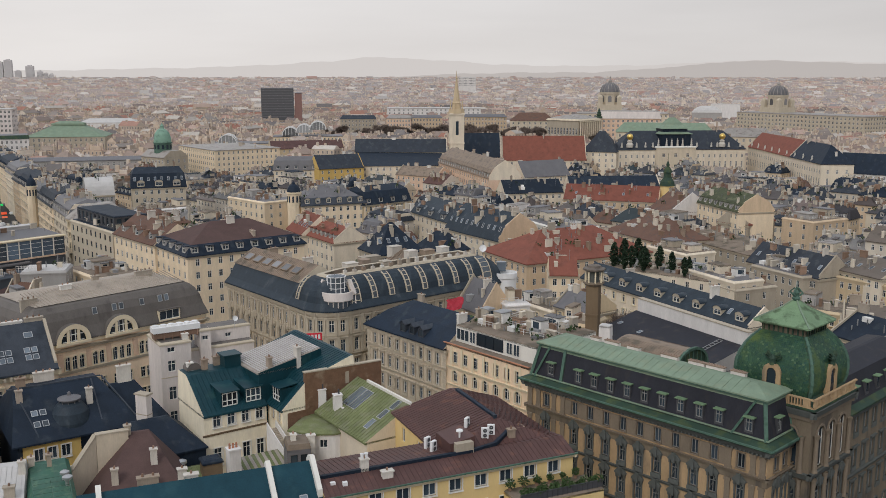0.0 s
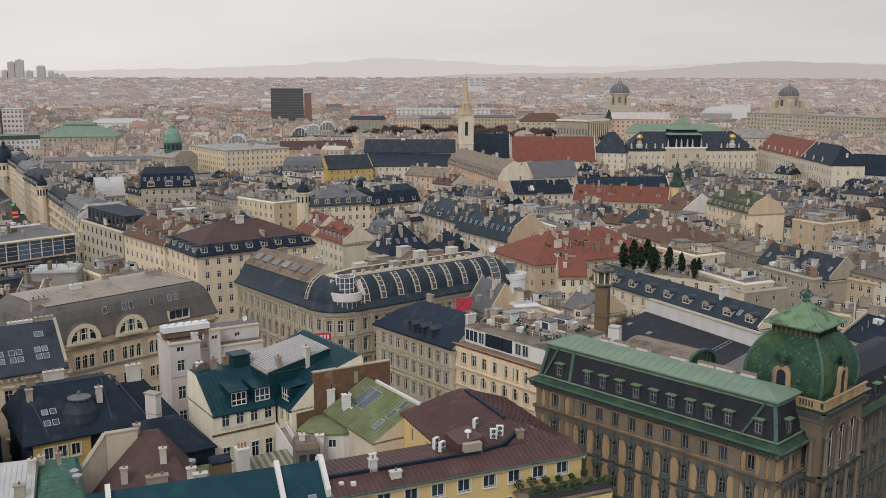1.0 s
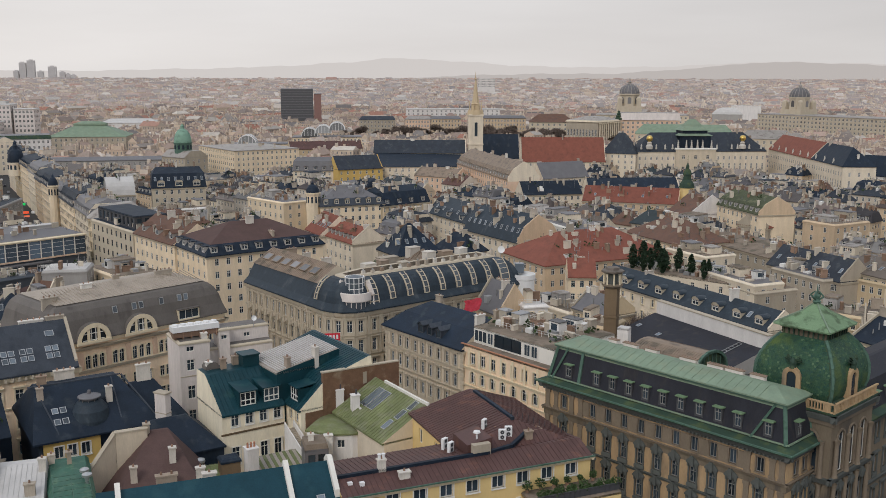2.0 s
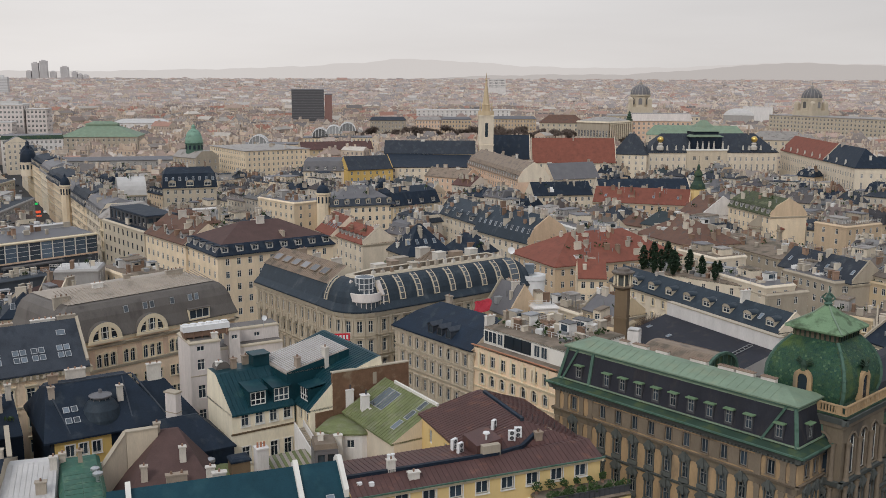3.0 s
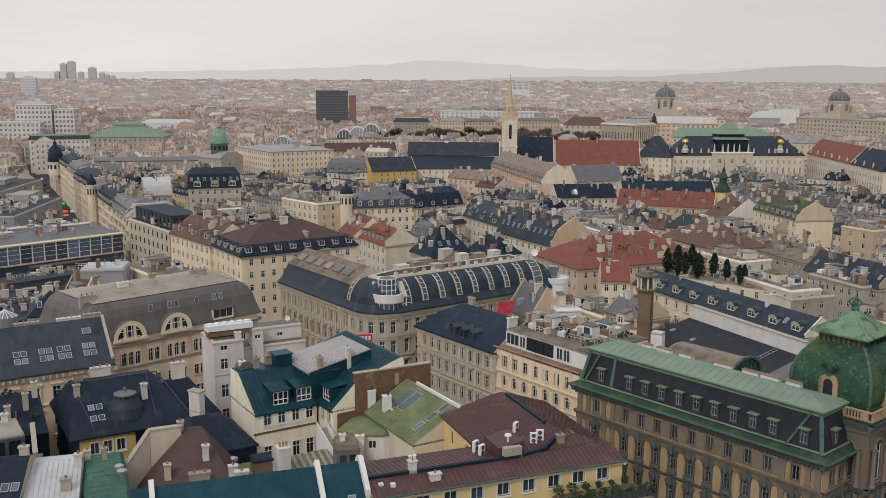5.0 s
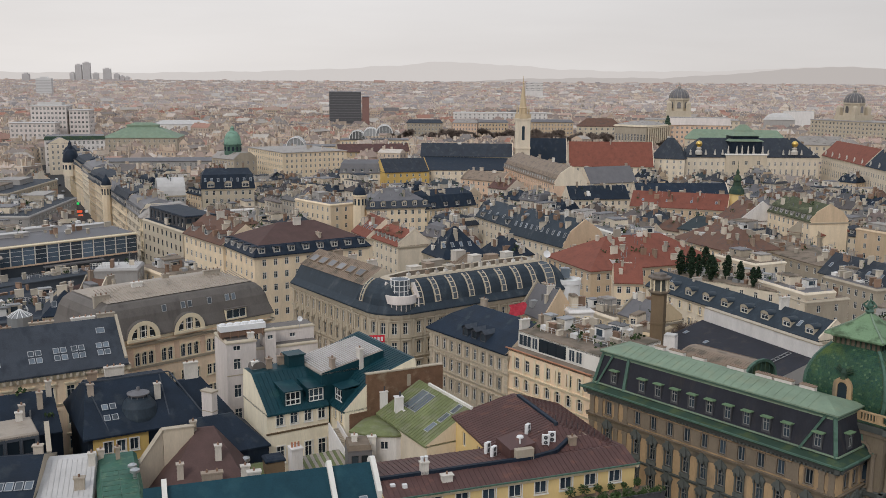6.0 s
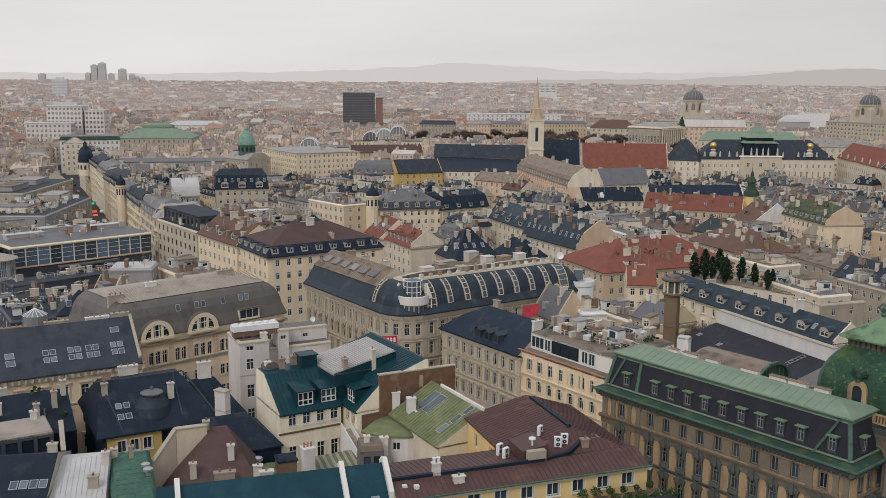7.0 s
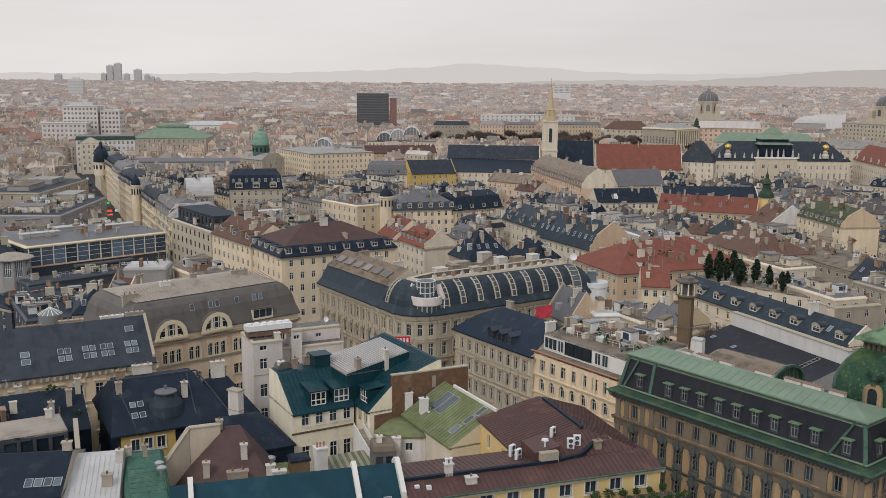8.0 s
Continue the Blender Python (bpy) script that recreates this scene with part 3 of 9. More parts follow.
        if area > 0.5:
            poly(bms[0], [(p.x, p.y, stack[-1][0]) for p in top], len(mats) - 1)
        soffit = polys[0]
        poly(bms[0], [(p.x, p.y, self.ze - 0.28) for p in reversed(soffit)], 0)
        if seams:
            part("standing_seam", rib, mats[0], self.ob)["kind"] = "stuff"
        part(name, bms[0], mats, self.ob, label, weld=True)
        return self

    def ribs(self, bm, pts, gap):
        p0, p1 = Vector(pts[0]), Vector(pts[1])
        x = (p1 - p0)
        length = x.length
        if length < 0.5:
            return
        x.normalize()
        up = Vector(pts[-1]) - p0
        up = up - x * up.dot(x)
        h = up.length
        up.normalize()
        nrm = x.cross(up)
        x3 = (Vector(pts[-1]) - p0).dot(x) if len(pts) == 4 else (Vector(pts[2]) - p0).dot(x)
        x2 = (Vector(pts[2]) - p0).dot(x)
        for k in range(1, int(length / gap)):
            s = k * length / int(length / gap)
            top = h
            if s < x3:
                top = h * s / max(x3, 1e-3)
            elif s > x2:
                top = h * (length - s) / max(length - x2, 1e-3)
            o = p0 + x * s
            q = [o - x * 0.035, o + x * 0.035, o + x * 0.035 + up * top, o - x * 0.035 + up * top]
            r = [p + nrm * 0.07 for p in q]
            for f in ((r[0], r[1], r[2], r[3]), (q[0], q[1], r[1], r[0]), (q[1], q[2], r[2], r[1]), (q[3], q[0], r[0], r[3])):
                poly(bm, [tuple(p) for p in f], 0)

    def slope(self, e, z):
        """Inset and lean of the roof over edge e at height z."""
        for (z0, d0), (z1, d1) in zip(self.rings, self.rings[1:]):
            if z0 - 0.01 <= z <= z1 + 0.01 and z1 > z0:
                k = (z - z0) / (z1 - z0)
                return d0[e] + (d1[e] - d0[e]) * k, math.atan2(z1 - z0, d1[e] - d0[e])
        return self.rings[-1][1][e], 0.0

    def dormers(self, e, spots, z, w=1.1, h=1.5, depth=1.8, style="shed", wall=None, roof=None, win="cross"):
        """A row of dormers, each with its own window."""
        if isinstance(spots, int):
            length = self.edge(e)[3]
            spots = [length * (k + 0.5) / spots for k in range(spots)]
        d, _ = self.slope(e, z)
        for s in spots:
            ob = piece("dormer", dormer_mesh(w, h, depth, style, wall or FRAME, roof or self.roof), self.ob, self.frame_at(e, s, d - 0.15, z))
            piece("window", window_mesh(w, h, win), ob, Matrix.Translation((0, 0.08, 0)))
        return self

    def skylights(self, e, spots, w=0.8, h=1.2):
        """Panes that lie in the slope; spots are (along, height)."""
        for s, z in spots:
            d, lean = self.slope(e, z)
            m = self.frame_at(e, s, d, z) @ Matrix.Rotation(lean - math.pi / 2, 4, "X")
            piece("skylight", skylight_mesh(w, h), self.ob, m)
        return self

    def chimneys(self, spots, pots=3, w=1.6, d=0.7, h=1.6):
        for s in spots:
            u, v = s[0], s[1]
            hh = s[2] if len(s) > 2 else h
            ww = s[3] if len(s) > 3 else w
            turn = s[4] if len(s) > 4 else 0
            piece("chimney", chimney_mesh(ww, d, hh, max(1, int(ww / 0.9))), self.ob, pose(u, v, self.roof_z(u, v), 0, 0, turn))
        return self

    def party_wall(self, u, rise=0.7, thick=0.5, material=None, v0=None, v1=None):
        """A fire wall across the house at u, standing proud of the roof."""
        depth = self.pts[2][1]
        v0, v1 = 0.0 if v0 is None else v0, depth if v1 is None else v1
        bm = bmesh.new()
        cuts = [v0 + (v1 - v0) * k / 6 for k in range(7)]
        uu = min(max(u, 0.05), self.pts[1][0] - 0.05)
        tops = [self.roof_z(uu, v) + rise for v in cuts]
        tops = [max(t, self.ze + 0.3) for t in tops]
        for (a, ta), (b, tb) in zip(zip(cuts, tops), zip(cuts[1:], tops[1:])):
            vs = box(bm, u - thick / 2, u + thick / 2, a, b, self.ze - 1.0, 0)
            for i, t in ((4, ta), (5, ta), (6, tb), (7, tb)):
                vs[i].co.z = t
        bmesh.ops.remove_doubles(bm, verts=bm.verts[:], dist=0.002)
        part("party_wall", bm, material or self.wall, self.ob)
        return self

    def strips(self, e, spots, w, curve, name="dormer_strip"):
        """Glazed bands with pale frames that follow a curved roof."""
        for s in spots:
            bm = bmesh.new()
            m = self.frame_at(e, s, 0, 0)
            for (z0, d0), (z1, d1) in zip(curve, curve[1:]):
                t = Vector((0, d1 - d0, z1 - z0)).normalized()
                o = Vector((0, -t.z, t.y)) * 0.22
                for x0, x1, mi, lift in ((-w / 2, -w / 2 + 0.28, 0, 1.0), (w / 2 - 0.28, w / 2, 0, 1.0), (-w / 2 + 0.28, w / 2 - 0.28, 1, 0.6)):
                    a, b = Vector((0, d0, z0)) + o * lift, Vector((0, d1, z1)) + o * lift
                    poly(bm, [m @ Vector((x0, a.y, a.z)), m @ Vector((x1, a.y, a.z)), m @ Vector((x1, b.y, b.z)), m @ Vector((x0, b.y, b.z))], mi)
                a, b = Vector((0, d0, z0)) + o * 1.05, Vector((0, d0 + t.y * 0.16, z0 + t.z * 0.16)) + o * 1.05
                poly(bm, [m @ Vector((-w / 2, a.y, a.z)), m @ Vector((w / 2, a.y, a.z)), m @ Vector((w / 2, b.y, b.z)), m @ Vector((-w / 2, b.y, b.z))], 0)
            for x in (-w / 2, w / 2):
                for (z0, d0), (z1, d1) in zip(curve, curve[1:]):
                    t = Vector((0, d1 - d0, z1 - z0)).normalized()
                    o = Vector((0, -t.z, t.y)) * 0.22
                    a, b, c, d = Vector((x, d0, z0)), Vector((x, d1, z1)), Vector((x, d1, z1)) + o, Vector((x, d0, z0)) + o
                    poly(bm, [m @ q for q in (a, b, c, d)], 0)
            part(name, bm, [WALL["trim"], STRIPGLASS], self.ob)
        return self

    def clutter(self, rng, n, lush=0.15, area=None, level=None):
        """The small stuff of a roof: flues, vents, hatches, rails, huts, aerials and pot plants."""
        bm = bmesh.new()
        L, D = self.pts[2]
        for _ in range(n):
            u, v = rng.uniform(0.06, 0.94) * L, rng.uniform(0.12, 0.88) * D
            if area:
                u, v = rng.uniform(area[0], area[1]), rng.uniform(area[2], area[3])
                if not inside((u, v), inset(self.pts, [self.rings[-1][1][0] + 0.6] * self.n), 0.0):
                    continue
            z = self.roof_z(u, v) if level is None else level
            if level is None and z > self.rings[-1][0] + 0.1 or level is None and z < self.ze - 0.5:
                continue
            k = rng.random()
            pitched = level is None and self.rings[-1][0] - self.ze > 1.5
            if pitched and 0.5 < k < 0.78:
                k *= 0.5
            m = pose(u, v, z, 0, 0, rng.choice((0, 90)) + rng.uniform(-4, 4))
            if k < 0.30:
                w, d, h = rng.uniform(0.3, 1.3), rng.uniform(0.25, 0.4), rng.uniform(0.7, 2.2)
                mi = rng.choice((0, 0, 1))
                box(bm, -w, w, -d, d, -1.0, h, mi, m)
                box(bm, -w - 0.08, w + 0.08, -d - 0.08, d + 0.08, h, h + 0.14, mi, m)
            elif k < 0.42:
                tube(bm, u, v, z - 0.3, z + rng.uniform(0.6, 1.6), 0.13, 0.13, 6, 2)
            elif k < 0.56:
                w, d, h = rng.uniform(0.5, 1.2), rng.uniform(0.4, 0.9), rng.uniform(0.4, 1.0)
                box(bm, -w, w, -d, d, -0.8, h, rng.choice((2, 3, 0)), m)
            elif k < 0.62:
                w, h = rng.uniform(0.8, 1.7), rng.uniform(1.5, 2.3)
                box(bm, -w, w, -1.0, 1.0, -1.0, h, rng.choice((0, 3, 3)), m)
                box(bm, -w - 0.15, w + 0.15, -1.15, 1.15, h, h + 0.15, 2, m)
                box(bm, -w * 0.6, w * 0.6, -1.04, -1.0, 0.6, h - 0.3, 4, m)
            elif k < 0.78:
                w = rng.uniform(1.4, 3.2)
                for zz in (0.55, 1.0):
                    box(bm, -w, w, -0.03, 0.03, zz, zz + 0.06, 3, m)
                for j in range(5):
                    x = -w + 2 * w * j / 4
                    box(bm, x - 0.03, x + 0.03, -0.03, 0.03, -0.4, 1.0, 3, m)
            elif k < 0.78 + lush:
                for _ in range(9):
                    c = Vector((u + rng.gauss(0, 0.5), v + rng.gauss(0, 0.5), z + rng.uniform(0.1, 1.3)))
                    a = Vector((rng.gauss(0, 1), rng.gauss(0, 1), rng.gauss(0, 1))).normalized() * 0.4
                    b = a.cross(Vector((rng.gauss(0, 1), rng.gauss(0, 1), 0.4))).normalized() * 0.3
                    poly(bm, [c + a, c + b, c - a, c - b], 5)
            else:
                h = rng.uniform(1.8, 3.4)
                box(bm, -0.04, 0.04, -0.04, 0.04, -0.5, h, 2, m)
                for zz in (h - 0.2, h - 0.6):
                    box(bm, -0.6, 0.6, -0.03, 0.03, zz, zz + 0.05, 2, m)
        part("roof_clutter", bm, [CLUT_PALE, CLUT_BRICK, CLUT_STEEL, CLUT_WHITE, GLASS, CLUT_LEAF], self.ob)["kind"] = "stuff"
        return self

    def done(self, wall_label=""):
        bmesh.ops.remove_doubles(self.walls, verts=self.walls.verts[:], dist=0.002)
        bmesh.ops.recalc_face_normals(self.walls, faces=self.walls.faces[:])
        part("wall", self.walls, self.wall, self.ob, wall_label, weld=True)
        if self.joined:
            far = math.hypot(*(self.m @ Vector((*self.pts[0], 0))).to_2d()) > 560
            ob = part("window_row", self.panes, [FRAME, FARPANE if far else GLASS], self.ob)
            ob["kind"] = "stuff"
        else:
            self.panes.free()
        return self.ob


def storeys(ze, h=1.9, pitch=3.7, drop=1.1, low=1.0):
    """Window rows from the eaves down: (sill height, height)."""
    rows, z = [], ze - drop - h
    while z > low:
        rows.append((z, h))
        z -= pitch
    return rows


# ---- ground, far town and hills ----
def terrain(x, y):
    """The land rises gently towards the hills."""
    r = math.hypot(x, y)
    k = min(1.0, max(0.0, (r - 1300) / 3400))
    return 46 * k * k * (3 - 2 * k)


def ground_sheet():
    bm = bmesh.new()
    radii = [0, 120, 300, 600, 1000, 1300, 1700, 2100, 2500, 3000, 3500, 4000, 4500, 4950]
    rows = []
    for r in radii[1:]:
        rows.append([bm.verts.new((r * math.cos(a), r * math.sin(a), terrain(r, 0))) for a in (2 * math.pi * i / 72 for i in range(72))])
    c = bm.verts.new((0, 0, 0))
    for i in range(72):
        bm.faces.new((c, rows[0][i], rows[0][(i + 1) % 72]))
        for a, b in zip(rows, rows[1:]):
            bm.faces.new((a[i], b[i], b[(i + 1) % 72], a[(i + 1) % 72]))
    return tagged(part("ground", bm, ASPHALT, None), "dark asphalt and paving of the city streets", "ground", kind="structure")


ground_sheet()


def ridge_line(a, marks):
    """Height of the hills above eye level, in thousandths of their distance, at a bearing in degrees to the right."""
    for (a0, h0), (a1, h1) in zip(marks, marks[1:]):
        if a0 <= a <= a1:
            k = (a - a0) / (a1 - a0)
            return h0 + (h1 - h0) * k * k * (3 - 2 * k) + 0.35 * math.sin(a * 2.1) + 0.25 * math.sin(a * 5.3 + 1)
    return marks[-1][1]


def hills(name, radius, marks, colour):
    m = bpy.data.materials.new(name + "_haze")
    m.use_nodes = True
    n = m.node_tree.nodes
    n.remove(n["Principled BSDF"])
    # Plain emission in a mist colour: the haze is put into the glow.
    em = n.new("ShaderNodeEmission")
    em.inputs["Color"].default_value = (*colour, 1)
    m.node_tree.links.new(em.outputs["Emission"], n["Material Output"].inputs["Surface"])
    bm = bmesh.new()
    prev = None
    for i in range(721):
        b = -90 + i * 0.25
        x, y = radius * math.sin(radians(b)), radius * math.cos(radians(b))
        z = 72 + radius * 0.001 * ridge_line(b, marks)
        cur = (bm.verts.new((x, y, 20)), bm.verts.new((x, y, z)))
        if prev:
            bm.faces.new((prev[0], cur[0], cur[1], prev[1]))
        prev = cur
    return tagged(part(name, bm, m, None), "wooded hill backdrop glowing in a painted mist tone", "hills", kind="structure")


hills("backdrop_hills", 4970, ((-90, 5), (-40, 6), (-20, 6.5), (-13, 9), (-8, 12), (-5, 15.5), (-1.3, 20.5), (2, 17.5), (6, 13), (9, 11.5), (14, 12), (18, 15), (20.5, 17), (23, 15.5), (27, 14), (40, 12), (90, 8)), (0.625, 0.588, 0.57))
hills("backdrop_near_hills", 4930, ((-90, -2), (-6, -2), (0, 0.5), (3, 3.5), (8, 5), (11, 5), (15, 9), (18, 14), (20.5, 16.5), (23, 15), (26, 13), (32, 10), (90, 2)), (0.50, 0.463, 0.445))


def town_sheet(name, r0, r1, seed, windows, wall, roof):
    """The town beyond the old centre: thousands of small gabled houses and flat blocks."""
    rng = random.Random(seed)
    walls, roofs, panes = [[], []], [[], []], [[], []]

    def quad(store, pts):
        n = len(store[0])
        store[0].extend(pts)
        store[1].append(tuple(range(n, n + len(pts))))

    r = r0
    while r < r1:
        size = 11 + r * 0.0042
        a = -33.0 + rng.random()
        while a < 33:
            step = math.degrees(size * rng.uniform(0.95, 1.5) / r)
            a += step
            rr = r + rng.uniform(-0.5, 0.5) * size
            x, y = rr * math.sin(radians(a)), rr * math.cos(radians(a))
            if any(inside((x, y), t, 14) for t in TAKEN):
                continue
            yaw = radians(-50 + 90 * rng.randrange(2) + 25 * math.sin(x * 0.004 + y * 0.003) + rng.uniform(-6, 6))
            L, D = size * rng.uniform(0.8, 1.7), size * rng.uniform(0.55, 0.8)
            z0, h = terrain(x, y) - 2, rng.uniform(11 if rr < 700 else 13, 16 if rr < 700 else 21) * (1.25 if rng.random() < 0.06 else 1)
            cu, su = math.cos(yaw), math.sin(yaw)

            def P(u, v, z):
                return (x + u * cu - v * su, y + u * su + v * cu, z)

            ze = z0 + h
            c = [(-L / 2, -D / 2), (L / 2, -D / 2), (L / 2, D / 2), (-L / 2, D / 2)]
            for i in range(4):
                p, q = c[i], c[(i + 1) % 4]
                quad(walls, [P(*p, z0), P(*q, z0), P(*q, ze), P(*p, ze)])
            k = rng.random()
            o = 0.4
            if k < 0.72:
                zr = ze + D * rng.uniform(0.25, 0.5)
                hip = rng.choice((0, 0, D * 0.4))
                e = [P(-L / 2, -D / 2 - o, ze), P(L / 2, -D / 2 - o, ze), P(L / 2, D / 2 + o, ze), P(-L / 2, D / 2 + o, ze)]
                ra, rb = P(-L / 2 + hip, 0, zr), P(L / 2 - hip, 0, zr)
                quad(roofs, [e[0], e[1], rb, ra])
                n = len(roofs[0])
                roofs[0].extend([e[2], e[3]])
                roofs[1].append((n, n + 1, n - 1, n - 2))
                if hip:
                    roofs[1].append((n - 3, n, n - 2))
                    roofs[1].append((n + 1, n - 4, n - 1))
                else:
                    quad(walls, [e[1], e[2], rb])
                    quad(walls, [e[3], e[0], ra])
            else:
                quad(roofs, [P(*p, ze + 0.01) for p in c])
                w, d = L * rng.uniform(0.2, 0.6), D * 0.4
                b = [(-w / 2, -d / 2), (w / 2, -d / 2), (w / 2, d / 2), (-w / 2, d / 2)]
                for i in range(4):
                    p, q = b[i], b[(i + 1) % 4]
                    quad(walls, [P(*p, ze), P(*q, ze), P(*q, ze + 3), P(*p, ze + 3)])
                quad(roofs, [P(*p, ze + 3) for p in b])
            for _ in range(rng.randrange(3) + (3 if rr < 1100 else 1)):
                u, v = rng.uniform(-0.45, 0.45) * L, rng.uniform(-0.2, 0.2) * D
                w, t = rng.uniform(0.3, 1.5), ze + D * 0.35 + rng.uniform(0.6, 2.2)
                b = [(u - w, v - 0.5), (u + w, v - 0.5), (u + w, v + 0.5), (u - w, v + 0.5)]
                for i in range(4):
                    p, q = b[i], b[(i + 1) % 4]
                    quad(walls, [P(*p, ze), P(*q, ze), P(*q, t), P(*p, t)])
                quad(walls, [P(*p, t) for p in b])
            if rr < windows:
                for i in range(4):
                    p, q = Vector(c[i]), Vector(c[(i + 1) % 4])
                    t = (q - p).normalized()
                    out = Vector((t.y, -t.x)) * 0.06
                    if (Vector(P(*(p + q) / 2, 0)[:2]) - Vector((x, y))).dot(Vector((x, y))) > 0:
                        continue
                    n = int((q - p).length / 3.3)
                    for row in range(3):
                        zz = ze - 3.0 - row * 3.6
                        for j in range(n):
                            s = p + t * ((j + 0.5) / n * (q - p).length) + out
                            g, hgt = t * 0.6, 1.8
                            quad(panes, [P(*(s - g), zz), P(*(s + g), zz), P(*(s + g), zz + hgt), P(*(s - g), zz + hgt)])
        r += size * 0.9
    base = tagged(new(name), "spread of houses with brown and grey roofs, colours paled for haze", "town", kind="stuff")
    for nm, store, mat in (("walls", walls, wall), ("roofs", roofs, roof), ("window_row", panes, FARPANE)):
        if not store[0]:
            continue
        me = bpy.data.meshes.new(nm)
        me.from_pydata(store[0], [], store[1])
        me.materials.append(mat)
        ob = new(nm, me)
        ob.parent = base
        ob["kind"] = "stuff"


def inside(p, plan, margin):
    """Whether p lies in a convex plan widened by margin."""
    n = len(plan)
    for i in range(n):
        a, b = plan[i], plan[(i + 1) % n]
        ex, ey = b[0] - a[0], b[1] - a[1]
        if ex * (p[1] - a[1]) - ey * (p[0] - a[0]) < -margin * math.hypot(ex, ey):
            return False
    return True


# ---- the palace with the copper dome ----
def bar(bm, a, b, w, h, mi=0):
    """A bar of section w by h from a to b."""
    a, b = Vector(a), Vector(b)
    d = b - a
    m = Matrix.Translation(a) @ d.to_track_quat("Z", "Y").to_matrix().to_4x4()
    box(bm, -w / 2, w / 2, -h / 2, h / 2, 0, d.length, mi, m)


def palace():
    h = House("palace", "soot-stained ochre stone palace with slate mansard and green copper trim", 20.2, 147.6, -48.5, (41.8, 9.6), 24.0, WALL["ochre"], ROOF["plum"], category="palace")
    rows = [(20.1, 2.1, "halfg", WALL["sooted"]), (15.3, 2.5, "pedi"), (10.2, 2.7, "pedi"), (5.4, 2.6, "arch"), (1.0, 2.8, "arch")]
    bays = [4.0] + [9.7 + 3.03 * k for k in range(9)] + [38.0]
    h.front(0, 11, rows, 1.15, "cross", WALL["soot"], cols=bays)
    h.front(1, 3, rows, 1.15, "cross", WALL["soot"], top=24)
    h.front(2, 12, rows, 1.25, single=False)
    h.front(3, 2, rows, 1.25, single=False)
    h.cover([(24.5, 0.35), (29.6, 1.4), (29.62, 1.0), (30.0, 1.01), (31.0, 4.3)], over=1.1, mats=[ROOF["copper_dark"], ROOF["plum"], ROOF["verdigris"], ROOF["verdigris"], ROOF["copper"]], label="")
    h.dormers(0, [4.4] + [9.9 + 3.03 * k for k in range(9)] + [38.6], 25.4, 0.95, 1.75, 0.9, "flat", DARKFRAME, ROOF["copper_mid"], "hoodg")
    h.dormers(1, [3.6], 25.4, 0.95, 1.75, 0.9, "flat", DARKFRAME, ROOF["copper_mid"], "hoodg")
    lo, hi = (24.55, 0.35), (29.6, 1.4)
    for e, s0, s1 in ((0, 0.5, 1.5), (0, 1.2, 3.5), (0, 6.6, 6.6), (0, 36.2, 39.0), (0, 41.3, 40.3), (1, 7.2, 7.2), (3, 9.2, 8.1)):
        bm = bmesh.new()
        m0, m1 = h.frame_at(e, s0, lo[1] - 0.1, lo[0]), h.frame_at(e, s1, hi[1] - 0.1, hi[0])
        bar(bm, m0.translation, m1.translation, 0.5, 0.3)
        part("copper_rib", bm, ROOF["verdigris"], h.ob, "green copper hip rib")
    bm = bmesh.new()
    for e in (0, 1):
        m0, m1 = h.frame_at(e, -1.1, -1.15, 24.0), h.frame_at(e, h.edge(e)[3] + (1.1 if e == 0 else 0), -1.15, 24.0)
        bar(bm, m0.translation, m1.translation, 0.25, 0.25)
    part("gutter", bm, ROOF["verdigris"], h.ob, "green copper gutter")
    # pale snow rail along the foot of the slate, and the moulded edge of the copper top
    bm = bmesh.new()
    for e in (0, 1):
        m0, m1 = h.frame_at(e, 0.3, 0.22, 24.75), h.frame_at(e, h.edge(e)[3] - 0.3, 0.22, 24.75)
        bar(bm, m0.translation, m1.translation, 0.16, 0.22)
    part("snow_rail", bm, ROOF["copper"], h.ob, "pale copper rail")
    bm = bmesh.new()
    for e in (0, 1, 3):
        m0, m1 = h.frame_at(e, 0.95, 0.95, 29.95), h.frame_at(e, h.edge(e)[3] - 0.95, 0.95, 29.95)
        bar(bm, m0.translation, m1.translation, 0.14, 0.2)
        m0, m1 = h.frame_at(e, 1.35, 1.35, 29.35), h.frame_at(e, h.edge(e)[3] - 1.35, 1.35, 29.35)
        bar(bm, m0.translation, m1.translation, 0.2, 0.3)
    part("edge_moulding", bm, ROOF["copper"], h.ob, "pale copper moulding")
    bm = bmesh.new()
    for k in range(1, 31):
        u = 1.4 + k * 1.3
        if 5.0 < u < 37.0:
            m0, m1 = h.frame_at(0, u, 1.05, 30.02), h.frame_at(0, u, 4.3, 31.02)
            bar(bm, m0.translation, m1.translation, 0.05, 0.07)
    part("standing_seam", bm, ROOF["copper"], h.ob)["kind"] = "stuff"
    for u, w in ((9.0, 1.6), (12.2, 2.6), (16.2, 2.2), (22.6, 2.8), (27.2, 2.6), (30.2, 2.8), (33.8, 2.2)):
        bm = bmesh.new()
        box(bm, u - w / 2, u + w / 2, 5.6, 6.3, 29.8, 31.35)
        box(bm, u - w / 2 - 0.08, u + w / 2 + 0.08, 5.52, 6.38, 31.35, 31.47, 1)
        for j in range(int(w / 0.45)):
            tube(bm, u - w / 2 + 0.3 + 0.45 * j, 5.95, 31.47, 31.66, 0.11, 0.1, 6, 1)
        part("chimney", bm, [WALL["rose"], STACKCAP], h.ob, "low pale plastered chimney")
    h.band(23.0, 23.7, 0.9, WALL["soot"])
    h.band(22.6, 23.0, 0.35, WALL["soot"], "frieze")
    for k in range(70):
        bm = bmesh.new()
